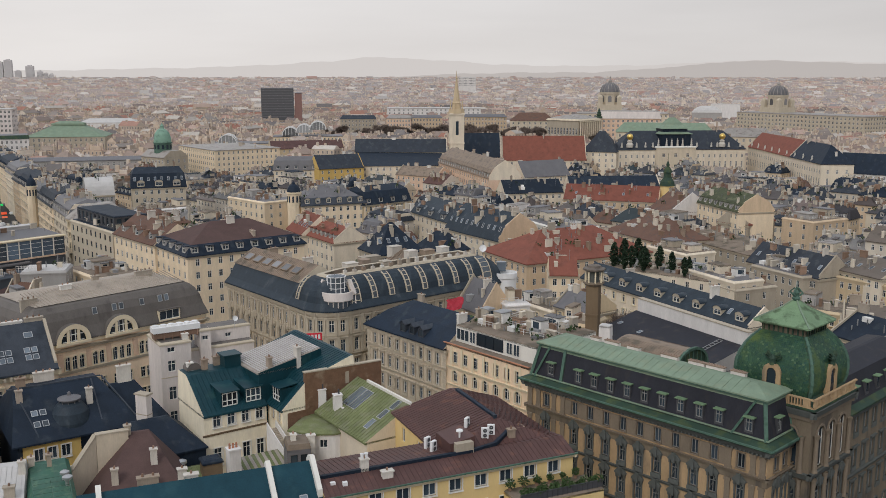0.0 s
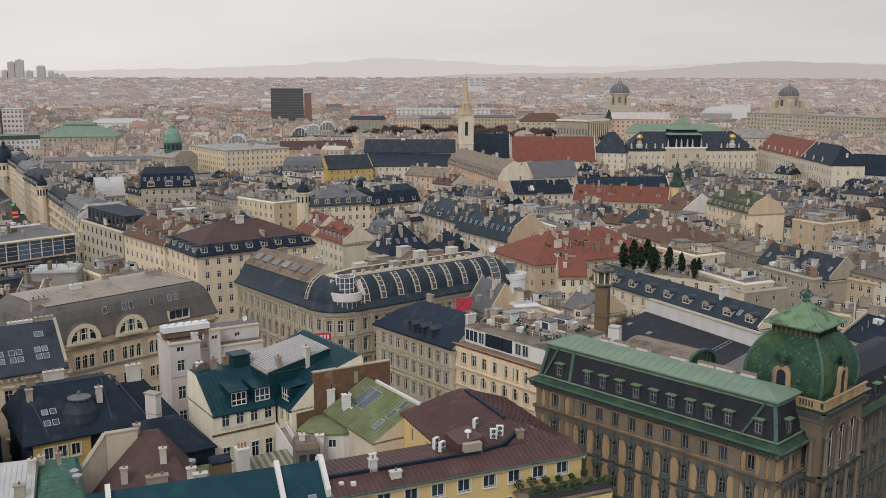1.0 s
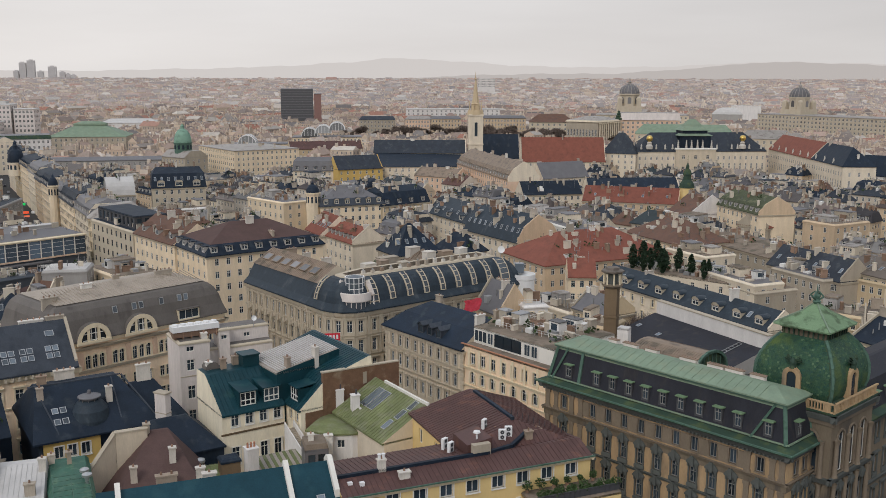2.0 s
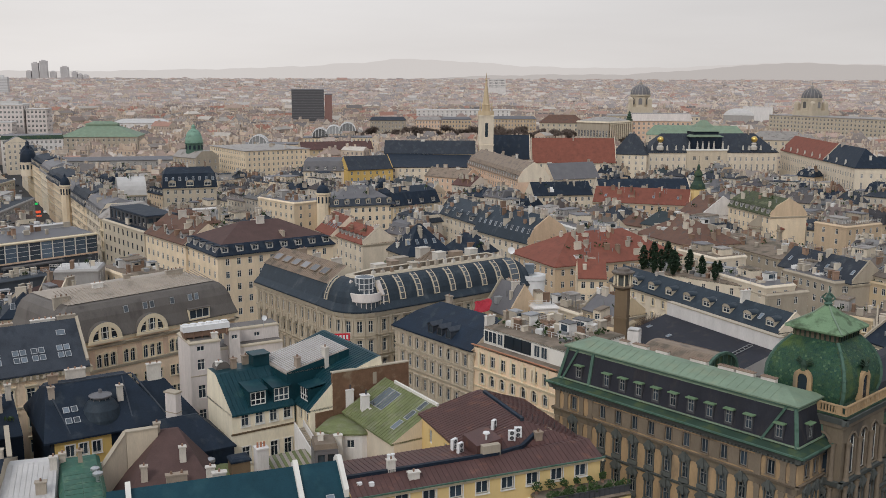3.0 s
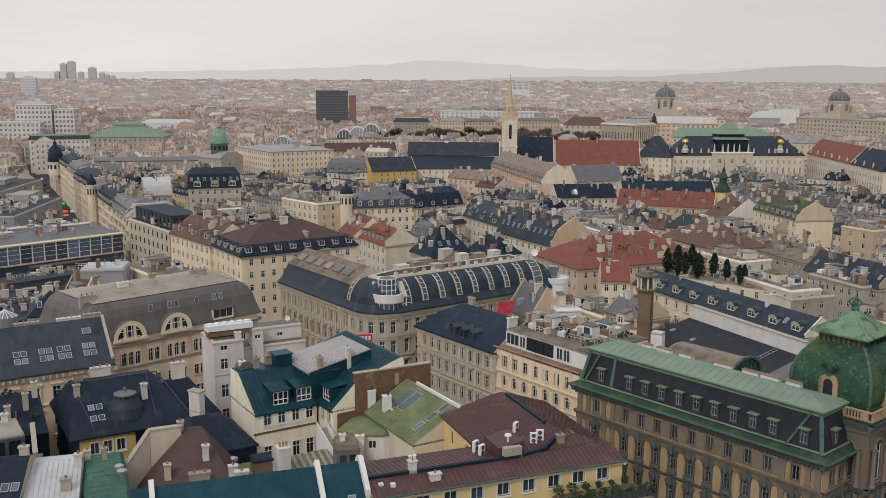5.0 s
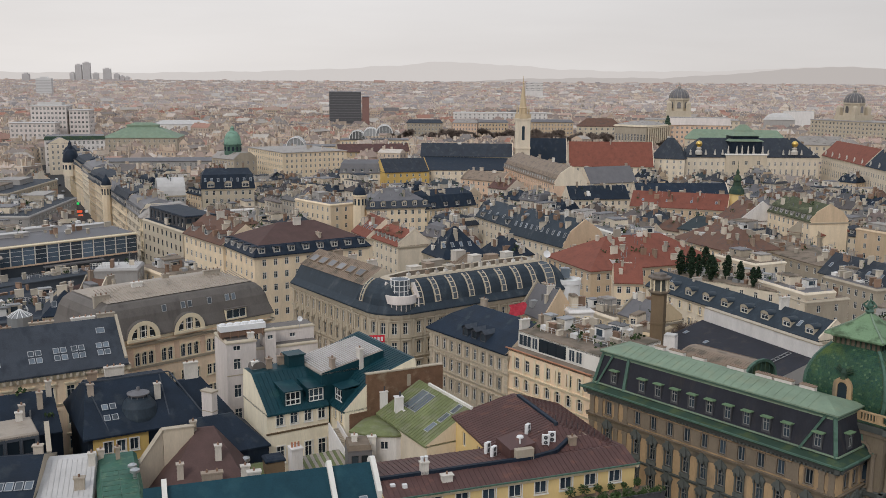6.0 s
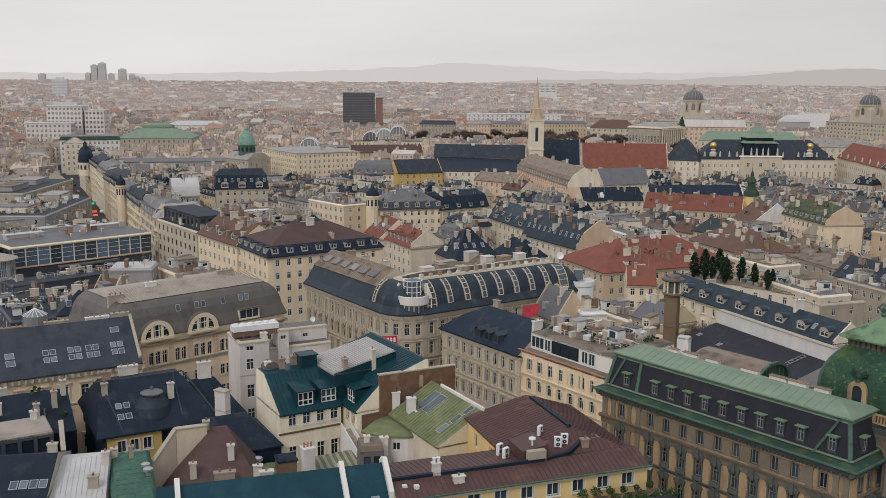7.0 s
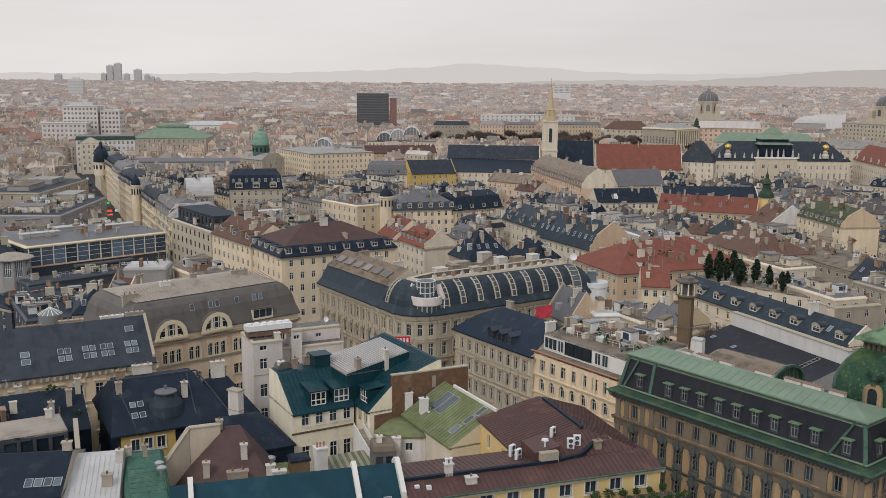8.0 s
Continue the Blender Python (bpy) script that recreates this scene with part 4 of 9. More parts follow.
        box(bm, 0.2 + 0.6 * k, 0.42 + 0.6 * k, -0.62, -0.36, 22.75, 23.0)
        part("dentil", bm, WALL["soot"], h.ob)
    h.band(19.2, 19.65, 0.45, WALL["sooted"], "string_course")
    h.band(18.3, 19.2, 0.12, WALL["ochre_dark"], "frieze_course")
    h.band(14.1, 14.5, 0.4, WALL["soot"], "string_course")
    h.band(8.9, 9.4, 0.5, WALL["soot"], "string_course")
    for u in (0.7, 2.4, 5.6, 7.4, 36.2, 39.8, 41.2):
        for z0, z1 in ((9.4, 14.1), (14.5, 18.3), (19.65, 22.6)):
            bm = bmesh.new()
            box(bm, u - 0.4, u + 0.4, -0.18, -0.004, z0, z1)
            box(bm, u - 0.5, u + 0.5, -0.24, -0.004, z1 - 0.45, z1 - 0.004)
            box(bm, u - 0.5, u + 0.5, -0.24, -0.004, z0 + 0.004, z0 + 0.4)
            part("pilaster", bm, WALL["sooted"], h.ob)
    for k in range(10):
        u = 8.2 + 3.03 * k
        bm = bmesh.new()
        box(bm, u - 0.75, u + 0.75, -0.09, -0.004, 19.9, 22.3)
        part("wall_panel", bm, WALL["sooted"], h.ob)
    h.done()
    return h


palace()


def dome_pavilion():
    cx, cy, q, zt = 37.9, 13.3, 6.3, 28.3
    h = House("dome_pavilion", "corner pavilion with green copper square dome on stone toned by soot and shade", 20.2, 147.6, -48.5, [(cx - q, cy - q), (cx + q, cy - q), (cx + q, cy + q), (cx - q, cy + q)], zt, WALL["ochre_dark"], ROOF["copper_dark"], category="palace")
    rows = [(19.3, 5.9, "arch", WALL["sooted"]), (13.0, 3.6, "pedi"), (7.0, 3.4, "hood"), (1.0, 3.4, "arch")]
    h.front(0, 3, rows, 2.1, "cross", WALL["soot"], margin=1.2)
    h.front(1, 3, rows, 2.1, "cross", WALL["soot"], margin=1.2)
    h.front(2, 0)
    h.front(3, 0)
    dome = [(zt + 0.5, 0.5), (zt + 1.0, 1.0), (30.2, 0.75), (31.3, 0.65), (32.6, 0.72), (33.9, 1.05), (35.1, 1.6), (36.0, 2.2), (36.7, 2.8), (37.0, 3.05)]
    h.cover(dome + [(37.02, 3.15), (38.1, 3.15)], over=0.5, label="patina-streaked square copper dome")
    # hip ribs with ball knobs
    for sx, sy in ((-1, -1), (1, -1), (1, 1), (-1, 1)):
        bm = bmesh.new()
        pts = [(cx + sx * (q - d), cy + sy * (q - d), z) for z, d in dome[1:]]
        for p, r in zip(pts, pts[1:]):
            bar(bm, p, r, 0.36, 0.36)
        part("dome_rib", bm, ROOF["verdigris"], h.ob, "pale green hip rib")
    # overlapping scales on the slopes
    bm = bmesh.new()
    for e in (0, 1, 3):
        z, k = dome[1][0], 0
        for (z0, d0), (z1, d1) in zip(dome[1:-1], dome[2:]):
            length = math.hypot(z1 - z0, d1 - d0)
            lean = math.atan2(z1 - z0, d1 - d0)
            n = max(1, round(length / 0.28))
            for j in range(n):
                f = j / n
                z, d = z0 + (z1 - z0) * f, d0 + (d1 - d0) * f
                k += 1
                count = int((2 * q - 2 * d - 0.5) / 0.3)
                for i in range(count):
                    m = h.frame_at(e, d + 0.3 + (i + (0.5 if k % 2 else 0)) * 0.3, d, z) @ Matrix.Rotation(lean - math.pi / 2, 4, "X")
                    vs = box(bm, -0.14, 0.14, -0.08, 0.0, 0.0, 0.31)
                    for v in (vs[4], vs[5]):
                        v.co.y = -0.03
                    for v in vs:
                        v.co = m @ v.co
    part("copper_scale", bm, SCALE, h.ob)["kind"] = "stuff"
    # colonnaded neck and flared pyramid cap
    w0 = q - 3.15
    for e in range(4):
        for k in range(9):
            bm = bmesh.new()
            m = h.frame_at(e, 3.15 + 0.32 + k * (2 * w0 - 0.64) / 8, 3.02, 0)
            box(bm, -0.09, 0.09, -0.09, 0.09, 37.05, 38.0, 0, m)
            part("neck_post", bm, ROOF["copper_dark"], h.ob)
    bm = bmesh.new()
    for s0, z0, s1, z1 in ((w0 + 0.25, 37.9, w0 + 0.25, 38.1), (w0 + 0.25, 38.1, w0 + 0.95, 38.2), (w0 + 0.95, 38.2, w0 + 0.95, 38.4), (w0 + 0.95, 38.4, 1.4, 40.1), (1.4, 40.1, 0.3, 41.2)):
        tube(bm, cx, cy, z0, z1, s0 * 1.414, s1 * 1.414, 4, 0, False, math.pi / 4)
    part("dome_cap", bm, ROOF["copper_mid"], h.ob, "pale green flared copper cap")
    for sx, sy in ((-1, -1), (1, -1), (1, 1), (-1, 1)):
        bm = bmesh.new()
        pts = [(cx + sx * r, cy + sy * r, z) for r, z in ((w0 + 0.95, 38.45), (1.4, 40.15), (0.3, 41.2))]
        for p, r in zip(pts, pts[1:]):
            bar(bm, p, r, 0.2, 0.2)
        part("cap_rib", bm, ROOF["copper"], h.ob)
    bm = bmesh.new()
    lathe(bm, cx, cy, [(0.35, 41.0), (0.6, 41.5), (0.3, 41.8), (0.45, 42.3), (0.12, 42.7), (0.03, 44.0)], 10)
    for a in range(4):
        bar(bm, (cx, cy, 41.5), (cx + 0.95 * math.cos(a * 1.57), cy + 0.95 * math.sin(a * 1.57), 42.3), 0.22, 0.22)
        bar(bm, (cx + 0.95 * math.cos(a * 1.57), cy + 0.95 * math.sin(a * 1.57), 42.3), (cx + 0.3 * math.cos(a * 1.57), cy + 0.3 * math.sin(a * 1.57), 42.9), 0.16, 0.16)
    part("finial", bm, ROOF["verdigris"], h.ob, "green copper crown finial")
    # aedicule windows with spread-winged ornaments
    for e in (0, 1, 3):
        m = h.frame_at(e, q, 0.35, zt + 0.6)
        bm = bmesh.new()
        for x in (-1.0, 1.0):
            box(bm, x - 0.32, x + 0.32, -0.1, 2.0, 0, 3.0, 0, m)
            box(bm, x - 0.42, x + 0.42, -0.25, 2.0, 0, 0.5, 0, m)
        k = 8
        for i in range(k):
            t0, t1 = math.pi * i / k, math.pi * (i + 1) / k
            for r0, r1, y in ((0.68, 1.32, -0.12),):
                p = [(-r0 * math.cos(t0), 3.0 + r0 * math.sin(t0)), (-r0 * math.cos(t1), 3.0 + r0 * math.sin(t1)), (-r1 * math.cos(t1), 3.0 + r1 * math.sin(t1)), (-r1 * math.cos(t0), 3.0 + r1 * math.sin(t0))]
                poly(bm, [m @ Vector((x, y, z)) for x, z in p], 0)
                poly(bm, [m @ Vector((x, yy, z)) for (x, z), yy in ((p[3], y), (p[2], y), (p[2], 2.4), (p[3], 2.4))], 0)
                poly(bm, [m @ Vector((x, yy, z)) for (x, z), yy in ((p[0], y), (p[1], y), (p[1], 0.5), (p[0], 0.5))], 0)
        part("aedicule", bm, WALL["ochre"], h.ob, "warm stone arched niche on the dome")
        bm = bmesh.new()
        box(bm, -0.7, 0.7, 0.05, 0.15, 0.0, 3.5, 0, m)
        part("niche_pane", bm, GLASS, h.ob, "dark arched pane")
        bm = bmesh.new()
        lathe(bm, 0, 0, [(0.5, 0.0), (0.42, 0.5), (0.5, 0.9), (0.28, 1.3), (0.05, 1.5)], 8)
        for sx in (-1, 1):
            for lift in (0.0, 0.18, 0.36):
                bar(bm, (0, 0, 0.6 + lift), (sx * (1.25 - lift), 0.05, 1.2 + lift * 1.6), 0.34, 0.12)
        ob = part("ornament", bm, ROOF["copper_dark"], h.ob, "dark spread-winged ornament")
        ob.matrix_basis = m @ Matrix.Translation((0, 0.2, 4.1))
    # balustrade round the foot of the dome
    for e in (0, 1):
        bm = bmesh.new()
        m = h.frame_at(e, 0, 0, 0)
        box(bm, -0.4, 2 * q + 0.4, -0.45, -0.1, zt + 1.15, zt + 1.35, 0, m)
        box(bm, -0.4, 2 * q + 0.4, -0.45, -0.1, zt + 0.02, zt + 0.2, 0, m)
        part("balustrade_rail", bm, WALL["ochre"], h.ob)
        for k in range(30):
            bm = bmesh.new()
            wide = 0.6 if k % 7 == 0 else 0.17
            box(bm, 0.1 + k * 0.42 - wide / 2, 0.1 + k * 0.42 + wide / 2, -0.42, -0.13, zt + 0.2, zt + 1.15, 0, m)
            part("baluster", bm, WALL["ochre"], h.ob)
    h.band(27.0, 27.9, 0.7, WALL["soot"])
    h.band(26.4, 27.0, 0.3, WALL["sooted"], "frieze")
    h.band(18.2, 19.0, 0.6, WALL["soot"], "string_course")
    h.band(11.8, 12.3, 0.4, WALL["soot"], "string_course")
    for e in (0, 1):
        for k in range(4):
            bm = bmesh.new()
            m = h.frame_at(e, 1.1 + k * 3.46, -0.35, 0)
            lathe(bm, 0, 0, [(0.42, 12.3), (0.36, 12.8), (0.32, 17.4), (0.45, 18.1)], 8)
            lathe(bm, 0, 0, [(0.46, 19.0), (0.36, 19.5), (0.32, 23.6), (0.5, 24.3)], 8)
            part("column", bm, WALL["sooted"], h.ob, smooth=True).matrix_basis = m
    h.done()
    return h


dome_pavilion()


def palace_wing():
    h = House("palace_wing", "sooty side wing of the palace with plum slate mansard", 20.2, 147.6, -48.5, [(32.0, 19.75), (42.6, 19.75), (42.6, 52.0), (32.0, 52.0)], 23.5, WALL["ochre_dark"], ROOF["plum"], category="palace")
    rows = [(19.4, 2.6, "hoodg"), (14.0, 2.8, "hoodg"), (8.6, 2.8, "hoodg"), (3.0, 3.0, "arch")]
    h.front(0, 0), h.front(1, 9, rows, 1.2, "cross", WALL["soot"]), h.front(2, 0), h.front(3, 0)
    h.cover([(24.1, 0.2), (28.2, 1.4), (29.4, 5.0)], over=0.9, mats=[ROOF["copper_dark"], ROOF["plum"], ROOF["plum"]])
    h.dormers(1, 8, 24.8, 0.95, 1.6, 0.9, "flat", DARKFRAME, ROOF["copper_mid"], "plain")
    h.band(22.4, 23.1, 0.8, WALL["soot"])
    h.band(12.6, 13.1, 0.5, WALL["soot"], "string_course")
    h.done()


palace_wing()


def behind_palace():
    """Court roofs, chimney tower and white parapet behind the palace."""
    def at(u, v):
        c, s = math.cos(radians(-48.5)), math.sin(radians(-48.5))
        return 20.2 + u * c - v * s, 147.6 + u * s + v * c

    x, y = at(-8.0, 22.0)
    h = House("house", "low court house with brown seamed sheet roof", x, y, -48.5, (16.0, 14.0), 20.5, WALL["beige"], ROOF["gravel"])
    for e in range(4):
        h.front(e, 0)
    h.cover([(23.4, (0, 0, 0, 12))], over=0.3, seams=0.8)
    h.chimneys([(3, 3, 1.0, 1.2), (9, 2, 1.2, 2.4), (13, 3, 1.0, 1.8)])
    h.done()
    x, y = at(4.6, 15.6)
    h = House("house", "brown sheet barrel roof with green copper arched gable", x, y, -48.5, (13.0, 9.4), 25.0, ROOF["copper_dark"], ROOF["dun"])
    for e in range(4):
        h.front(e, 0)
    arc = [math.pi / 2 * k / 7 for k in range(1, 8)]
    h.cover([(25.0 + 3.2 * math.sin(a), (4.6 * (1 - math.cos(a)), 0, 4.6 * (1 - math.cos(a)), 0)) for a in arc], over=0.25, seams=0.5)
    bm = bmesh.new()
    ring = [(13.1, 4.7 - 4.8 * math.cos(math.pi * k / 14), 25.0 + 3.4 * math.sin(math.pi * k / 14)) for k in range(15)]
    for a, b in zip(ring, ring[1:]):
        bar(bm, a, b, 0.45, 0.45)
    part("arch_rim", bm, ROOF["verdigris"], h.ob, "green copper arch rim")
    for k in range(6):
        bm = bmesh.new()
        box(bm, 13.02, 13.1, 1.4 + 1.25 * k, 1.5 + 1.25 * k, 22, 25.0 + 3.2 * math.sin(math.acos(max(-1, min(1, (3.25 - 1.25 * k) / 4.7)))))
        part("gable_rib", bm, ROOF["verdigris"], h.ob)
    h.done()
    h = House("house", "small white plant house with louvred front", 37.6, 175.6, -30, (2.2, 1.8), 25.0, WALL["white"], ROOF["light"])
    h.front(0, 1, [(23.2, 1.5, "plain")], 1.5, "plain", margin=0.2), h.front(1, 0), h.front(2, 0), h.front(3, 0)
    h.cover([(25.2, 0.1)], over=0.1)
    h.done()
    x, y = at(-17.6, 40.5)
    ob = tagged(new("chimney_tower"), "square brown brick chimney tower with open columned lantern", "chimney")
    ob.matrix_basis = pose(x, y, 0, 0, 0, -25) @ Matrix.Diagonal((0.84, 0.84, 1, 1))
    bm = bmesh.new()
    box(bm, -1.5, 1.5, -1.5, 1.5, 0, 30.3)
    for z in (20.0, 24.2):
        box(bm, -1.65, 1.65, -1.65, 1.65, z, z + 0.35)
    part("shaft", bm, WALL["sootbrick"], ob)
    bm = bmesh.new()
    tube(bm, 0, 0, 30.3, 30.8, 1.9, 2.5, 8, turn=math.pi / 8)
    tube(bm, 0, 0, 30.8, 31.1, 2.6, 2.6, 8, turn=math.pi / 8)
    part("gallery", bm, WALL["sooted"], ob)
    for k in range(8):
        bm = bmesh.new()
        a = math.pi / 8 + k * math.pi / 4
        tube(bm, 2.1 * math.cos(a), 2.1 * math.sin(a), 31.1, 33.4, 0.2, 0.17, 8)
        part("column", bm, WALL["trim_cream"], ob)
    # Dark cylinder added for the shade inside the open lantern.
    bm = bmesh.new()
    tube(bm, 0, 0, 31.1, 33.4, 1.3, 1.3, 8)
    part("core", bm, WALL["soot"], ob)
    bm = bmesh.new()
    lathe(bm, 0, 0, [(2.4, 33.4), (2.8, 33.6), (2.8, 33.9), (1.8, 34.1), (1.6, 34.5), (0.1, 34.7)], 8, 0, math.pi / 8)
    part("lantern_roof", bm, ROOF["umber"], ob)
    # dark lean-to below the long white parapet
    yaw = -64.6
    c, s = math.cos(radians(yaw)), math.sin(radians(yaw))
    ax, ay = at(-23.4, 65.0)
    h = House("house", "broad dark slate lean-to roof under a white parapet", ax + 15 * s, ay - 15 * c, yaw, (33.5, 14.6), 15.6, WALL["grey"], ROOF["plum"])
    for e in range(4):
        h.front(e, 0)
    h.cover([(19.9, (14.5, 0, 0, 0))], over=0.3)
    h.skylights(0, [(9.5, 17.8), (2.0, 18.0)], 1.0, 1.2)
    bm = bmesh.new()
    for w in (26.6, 27.6):
        bar(bm, (w, 2.0, 16.3), (w + 0.6, 13.5, 19.9), 0.1, 0.12)
    for k in range(14):
        f = k / 13
        bar(bm, (26.6 + 0.6 * f, 2 + 11.5 * f, 16.35 + 3.6 * f), (27.6 + 0.6 * f, 2 + 11.5 * f, 16.35 + 3.6 * f), 0.09, 0.09)
    part("roof_ladder", bm, STEEL, h.ob, "steel ladder lying on the roof")
    h.done()
    fire_wall("parapet_wall", "long white plastered parapet wall with sheet coping", ax - 0.2 * s * 0, ay, yaw, 33.5, 8, 22.6, 22.6, 1.2, WALL["white"])


# ---- the rows of town houses near by ----
def row_houses():
    h = House("house", "cream four-storey house with roof terrace and set-back attic", 8.2, 175.4, -51, (21.7, 19), 22.0, WALL["peach"], ROOF["gravel"])
    rows = storeys(22, 2.0, 3.6, 1.0)
    h.front(0, 7, [(18.6, 2.2), (14.9, 2.2, "arch"), (11.2, 2.2), (7.5, 2.2), (3.6, 2.2)], 1.35, "cross", WALL["trim_cream"])
    h.front(1, 0), h.front(2, 4, rows, single=False), h.front(3, 0)
    h.cover([(22.15, 0.3)], over=0.6)
    a = h.wing(0.4, 21.3, 2.2, 18.6, 22.1, 25.2, WALL["trim_white"])
    a.front(0, 0), a.front(1, 0), a.front(2, 0), a.front(3, 0)
    for u, w_, st in ((2.0, 3.4, "grid"), (4.7, 1.5, "half"), (14.4, 1.5, "half"), (16.2, 1.5, "half")):
        piece("window", window_mesh(w_, 2.2, st), h.ob, Matrix.Translation((0.4 + u, 2.06, 22.6)))
    # Dark barred sheet put where the open loggia lies in shade.
    bm = bmesh.new()
    box(bm, 6.3, 13.2, 2.1, 2.19, 22.5, 24.9)
    for k in range(4):
        box(bm, 6.3 + 2.2 * k, 6.42 + 2.2 * k, 2.0, 2.09, 22.5, 24.9)
    part("loggia_screen", bm, GLASS, h.ob, "dark sheet standing for the shade of an open terrace loggia")
    bm = bmesh.new()
    box(bm, -0.3, 22.0, -0.5, -0.1, 22.2, 22.36)
    part("parapet_tiles", bm, WALL["terracotta"], h.ob, "terracotta tiled terrace edge")
    for u in (1.6, 4.5, 7.5, 10.4, 13.4, 16.4, 19.6):
        bm = bmesh.new()
        box(bm, u - 0.25, u + 0.25, -0.16, -0.004, 17.9, 21.6)
        part("pilaster", bm, WALL["trim_cream"], h.ob)
    h.band(17.4, 17.9, 0.35, WALL["trim_cream"], "string_course", [0])
    h.band(14.0, 14.4, 0.3, WALL["trim_cream"], "string_course", [0])
    a.cover([(25.4, 0.2)], over=0.3, name="terrace_roof")
    a.clutter(random.Random(31), 70, 0.12, area=(1.0, 21.0, 5.0, 18.0), level=25.42)
    a.done()
    h.chimneys([(3, 9, 3.5, 0.9), (14, 10, 3.5, 0.9), (7, 15, 3.8, 1.2)])
    h.done()

    h = House("house", "grey stone house with dark slate mansard and small dormers", -7.4, 194.6, -51.5, (25.0, 15), 21.0, WALL["ashlar"], ROOF["slate"])
    rows = [(17.3, 2.3, "hood"), (13.2, 2.5, "hood"), (9.0, 2.4, "hood"), (5.0, 2.3), (1.0, 2.6)]
    h.front(0, 9, rows, 1.25, "cross", WALL["trim"]), h.front(1, 0), h.front(2, 5, rows, single=False), h.front(3, 4, rows, 1.1, "cross", WALL["trim"])
    h.cover([(24.0, (3.4, 0, 3.4, 2.5)), (26.0, (7.4, 0, 7.4, 6))], over=0.7)
    h.dormers(0, [11.6, 14.4, 17.2], 21.7, 1.3, 1.5, 2.6, "gable", ROOF["slate_blue"], ROOF["slate_blue"], "plain")
    h.band(20.0, 20.7, 0.5, WALL["trim"])
    h.band(16.7, 17.1, 0.3, WALL["trim"], "string_course", [0])
    h.band(12.5, 12.9, 0.35, WALL["trim"], "string_course", [0])
    for u in (0.3, 8.4, 16.6, 24.6):
        for k in range(14):
            bm = bmesh.new()
            w_ = 0.55 if k % 2 else 0.4
            box(bm, u - w_, u + w_, -0.12, -0.004, 8.0 + 0.85 * k, 8.7 + 0.85 * k)
            part("quoin", bm, WALL["trim"], h.ob)
    h.chimneys([(24, 5, 2.0, 2.2, 90), (24, 10, 2.2, 2.2, 90), (8, 8, 1.6)])
    h.done()


row_houses()


def sheet_wing():
    """The corner house's long side wing: straight slate mansard under a brown seamed sheet roof."""
    h = House("house", "long ornate stone wing with slate mansard and brown sheet roof", -42.8, 229.2, -53.0, (30.0, 15), 23.0, WALL["ashlar"], ROOF["slate_mid"])
    rows = [(18.2, 2.6, "hood"), (13.7, 2.8, "pedi"), (9.0, 2.9, "hood"), (4.6, 2.8)]
    h.front(0, 10, rows, 1.15, "cross", WALL["trim"], margin=0.5)
    h.front(1, 0), h.front(2, 8, rows, single=False), h.front(3, 0)
    h.cover([(24.2, (0.5, 0, 0.5, 0)), (27.2, (2.3, 0, 2.3, 0)), (27.3, (2.0, 0, 2.0, 0)), (30.6, (7.4, 0, 7.4, 0))], over=0.8, mats=[ROOF["slate_mid"], ROOF["slate_mid"], ROOF["zinc"], ROOF["dun"]])
    bm = bmesh.new()
    for k in range(1, 40):
        u = k * 0.75
        m0, m1 = h.frame_at(0, u, 2.0, 27.32), h.frame_at(0, u, 7.4, 30.62)
        bar(bm, m0.translation, m1.translation, 0.07, 0.14)
    part("standing_seam", bm, ROOF["dun"], h.ob)["kind"] = "stuff"
    for k in range(6):
        bm = bmesh.new()
        q = h.frame_at(0, 3.4 + 4.4 * k, 4.6, 28.95) @ Matrix.Rotation(math.atan2(3.3, 5.4), 4, "X")
        box(bm, -1.4, 1.4, -1.1, 1.1, 0, 0.34, 0, q)
        box(bm, -1.2, 1.2, -0.9, 0.9, 0.34, 0.36, 1, q)
        part("skylight", bm, [ROOF["dun"], FARPANE], h.ob, "framed flat skylight")
    h.band(21.7, 22.6, 0.7, WALL["trim"], "cornice", [0, 3])
    h.band(17.2, 17.6, 0.35, WALL["trim"], "string_course", [0])
    h.band(12.8, 13.2, 0.4, WALL["trim"], "string_course", [0])
    for k in range(11):
        bm = bmesh.new()
        m = h.frame_at(0, 0.5 + 2.9 * k, 0, 0)
        box(bm, -0.3, 0.3, -0.2, -0.004, 13.2, 21.6, 0, m)
        box(bm, -0.42, 0.42, -0.3, -0.004, 20.9, 21.7, 0, m)
        part("pilaster", bm, WALL["trim"], h.ob)
    h.chimneys([(6, 9.5, 1.4, 2.4, 90), (14, 9.0, 1.2, 1.8, 90), (22, 9.5, 1.4, 2.4, 90)])
    h.done()


sheet_wing()


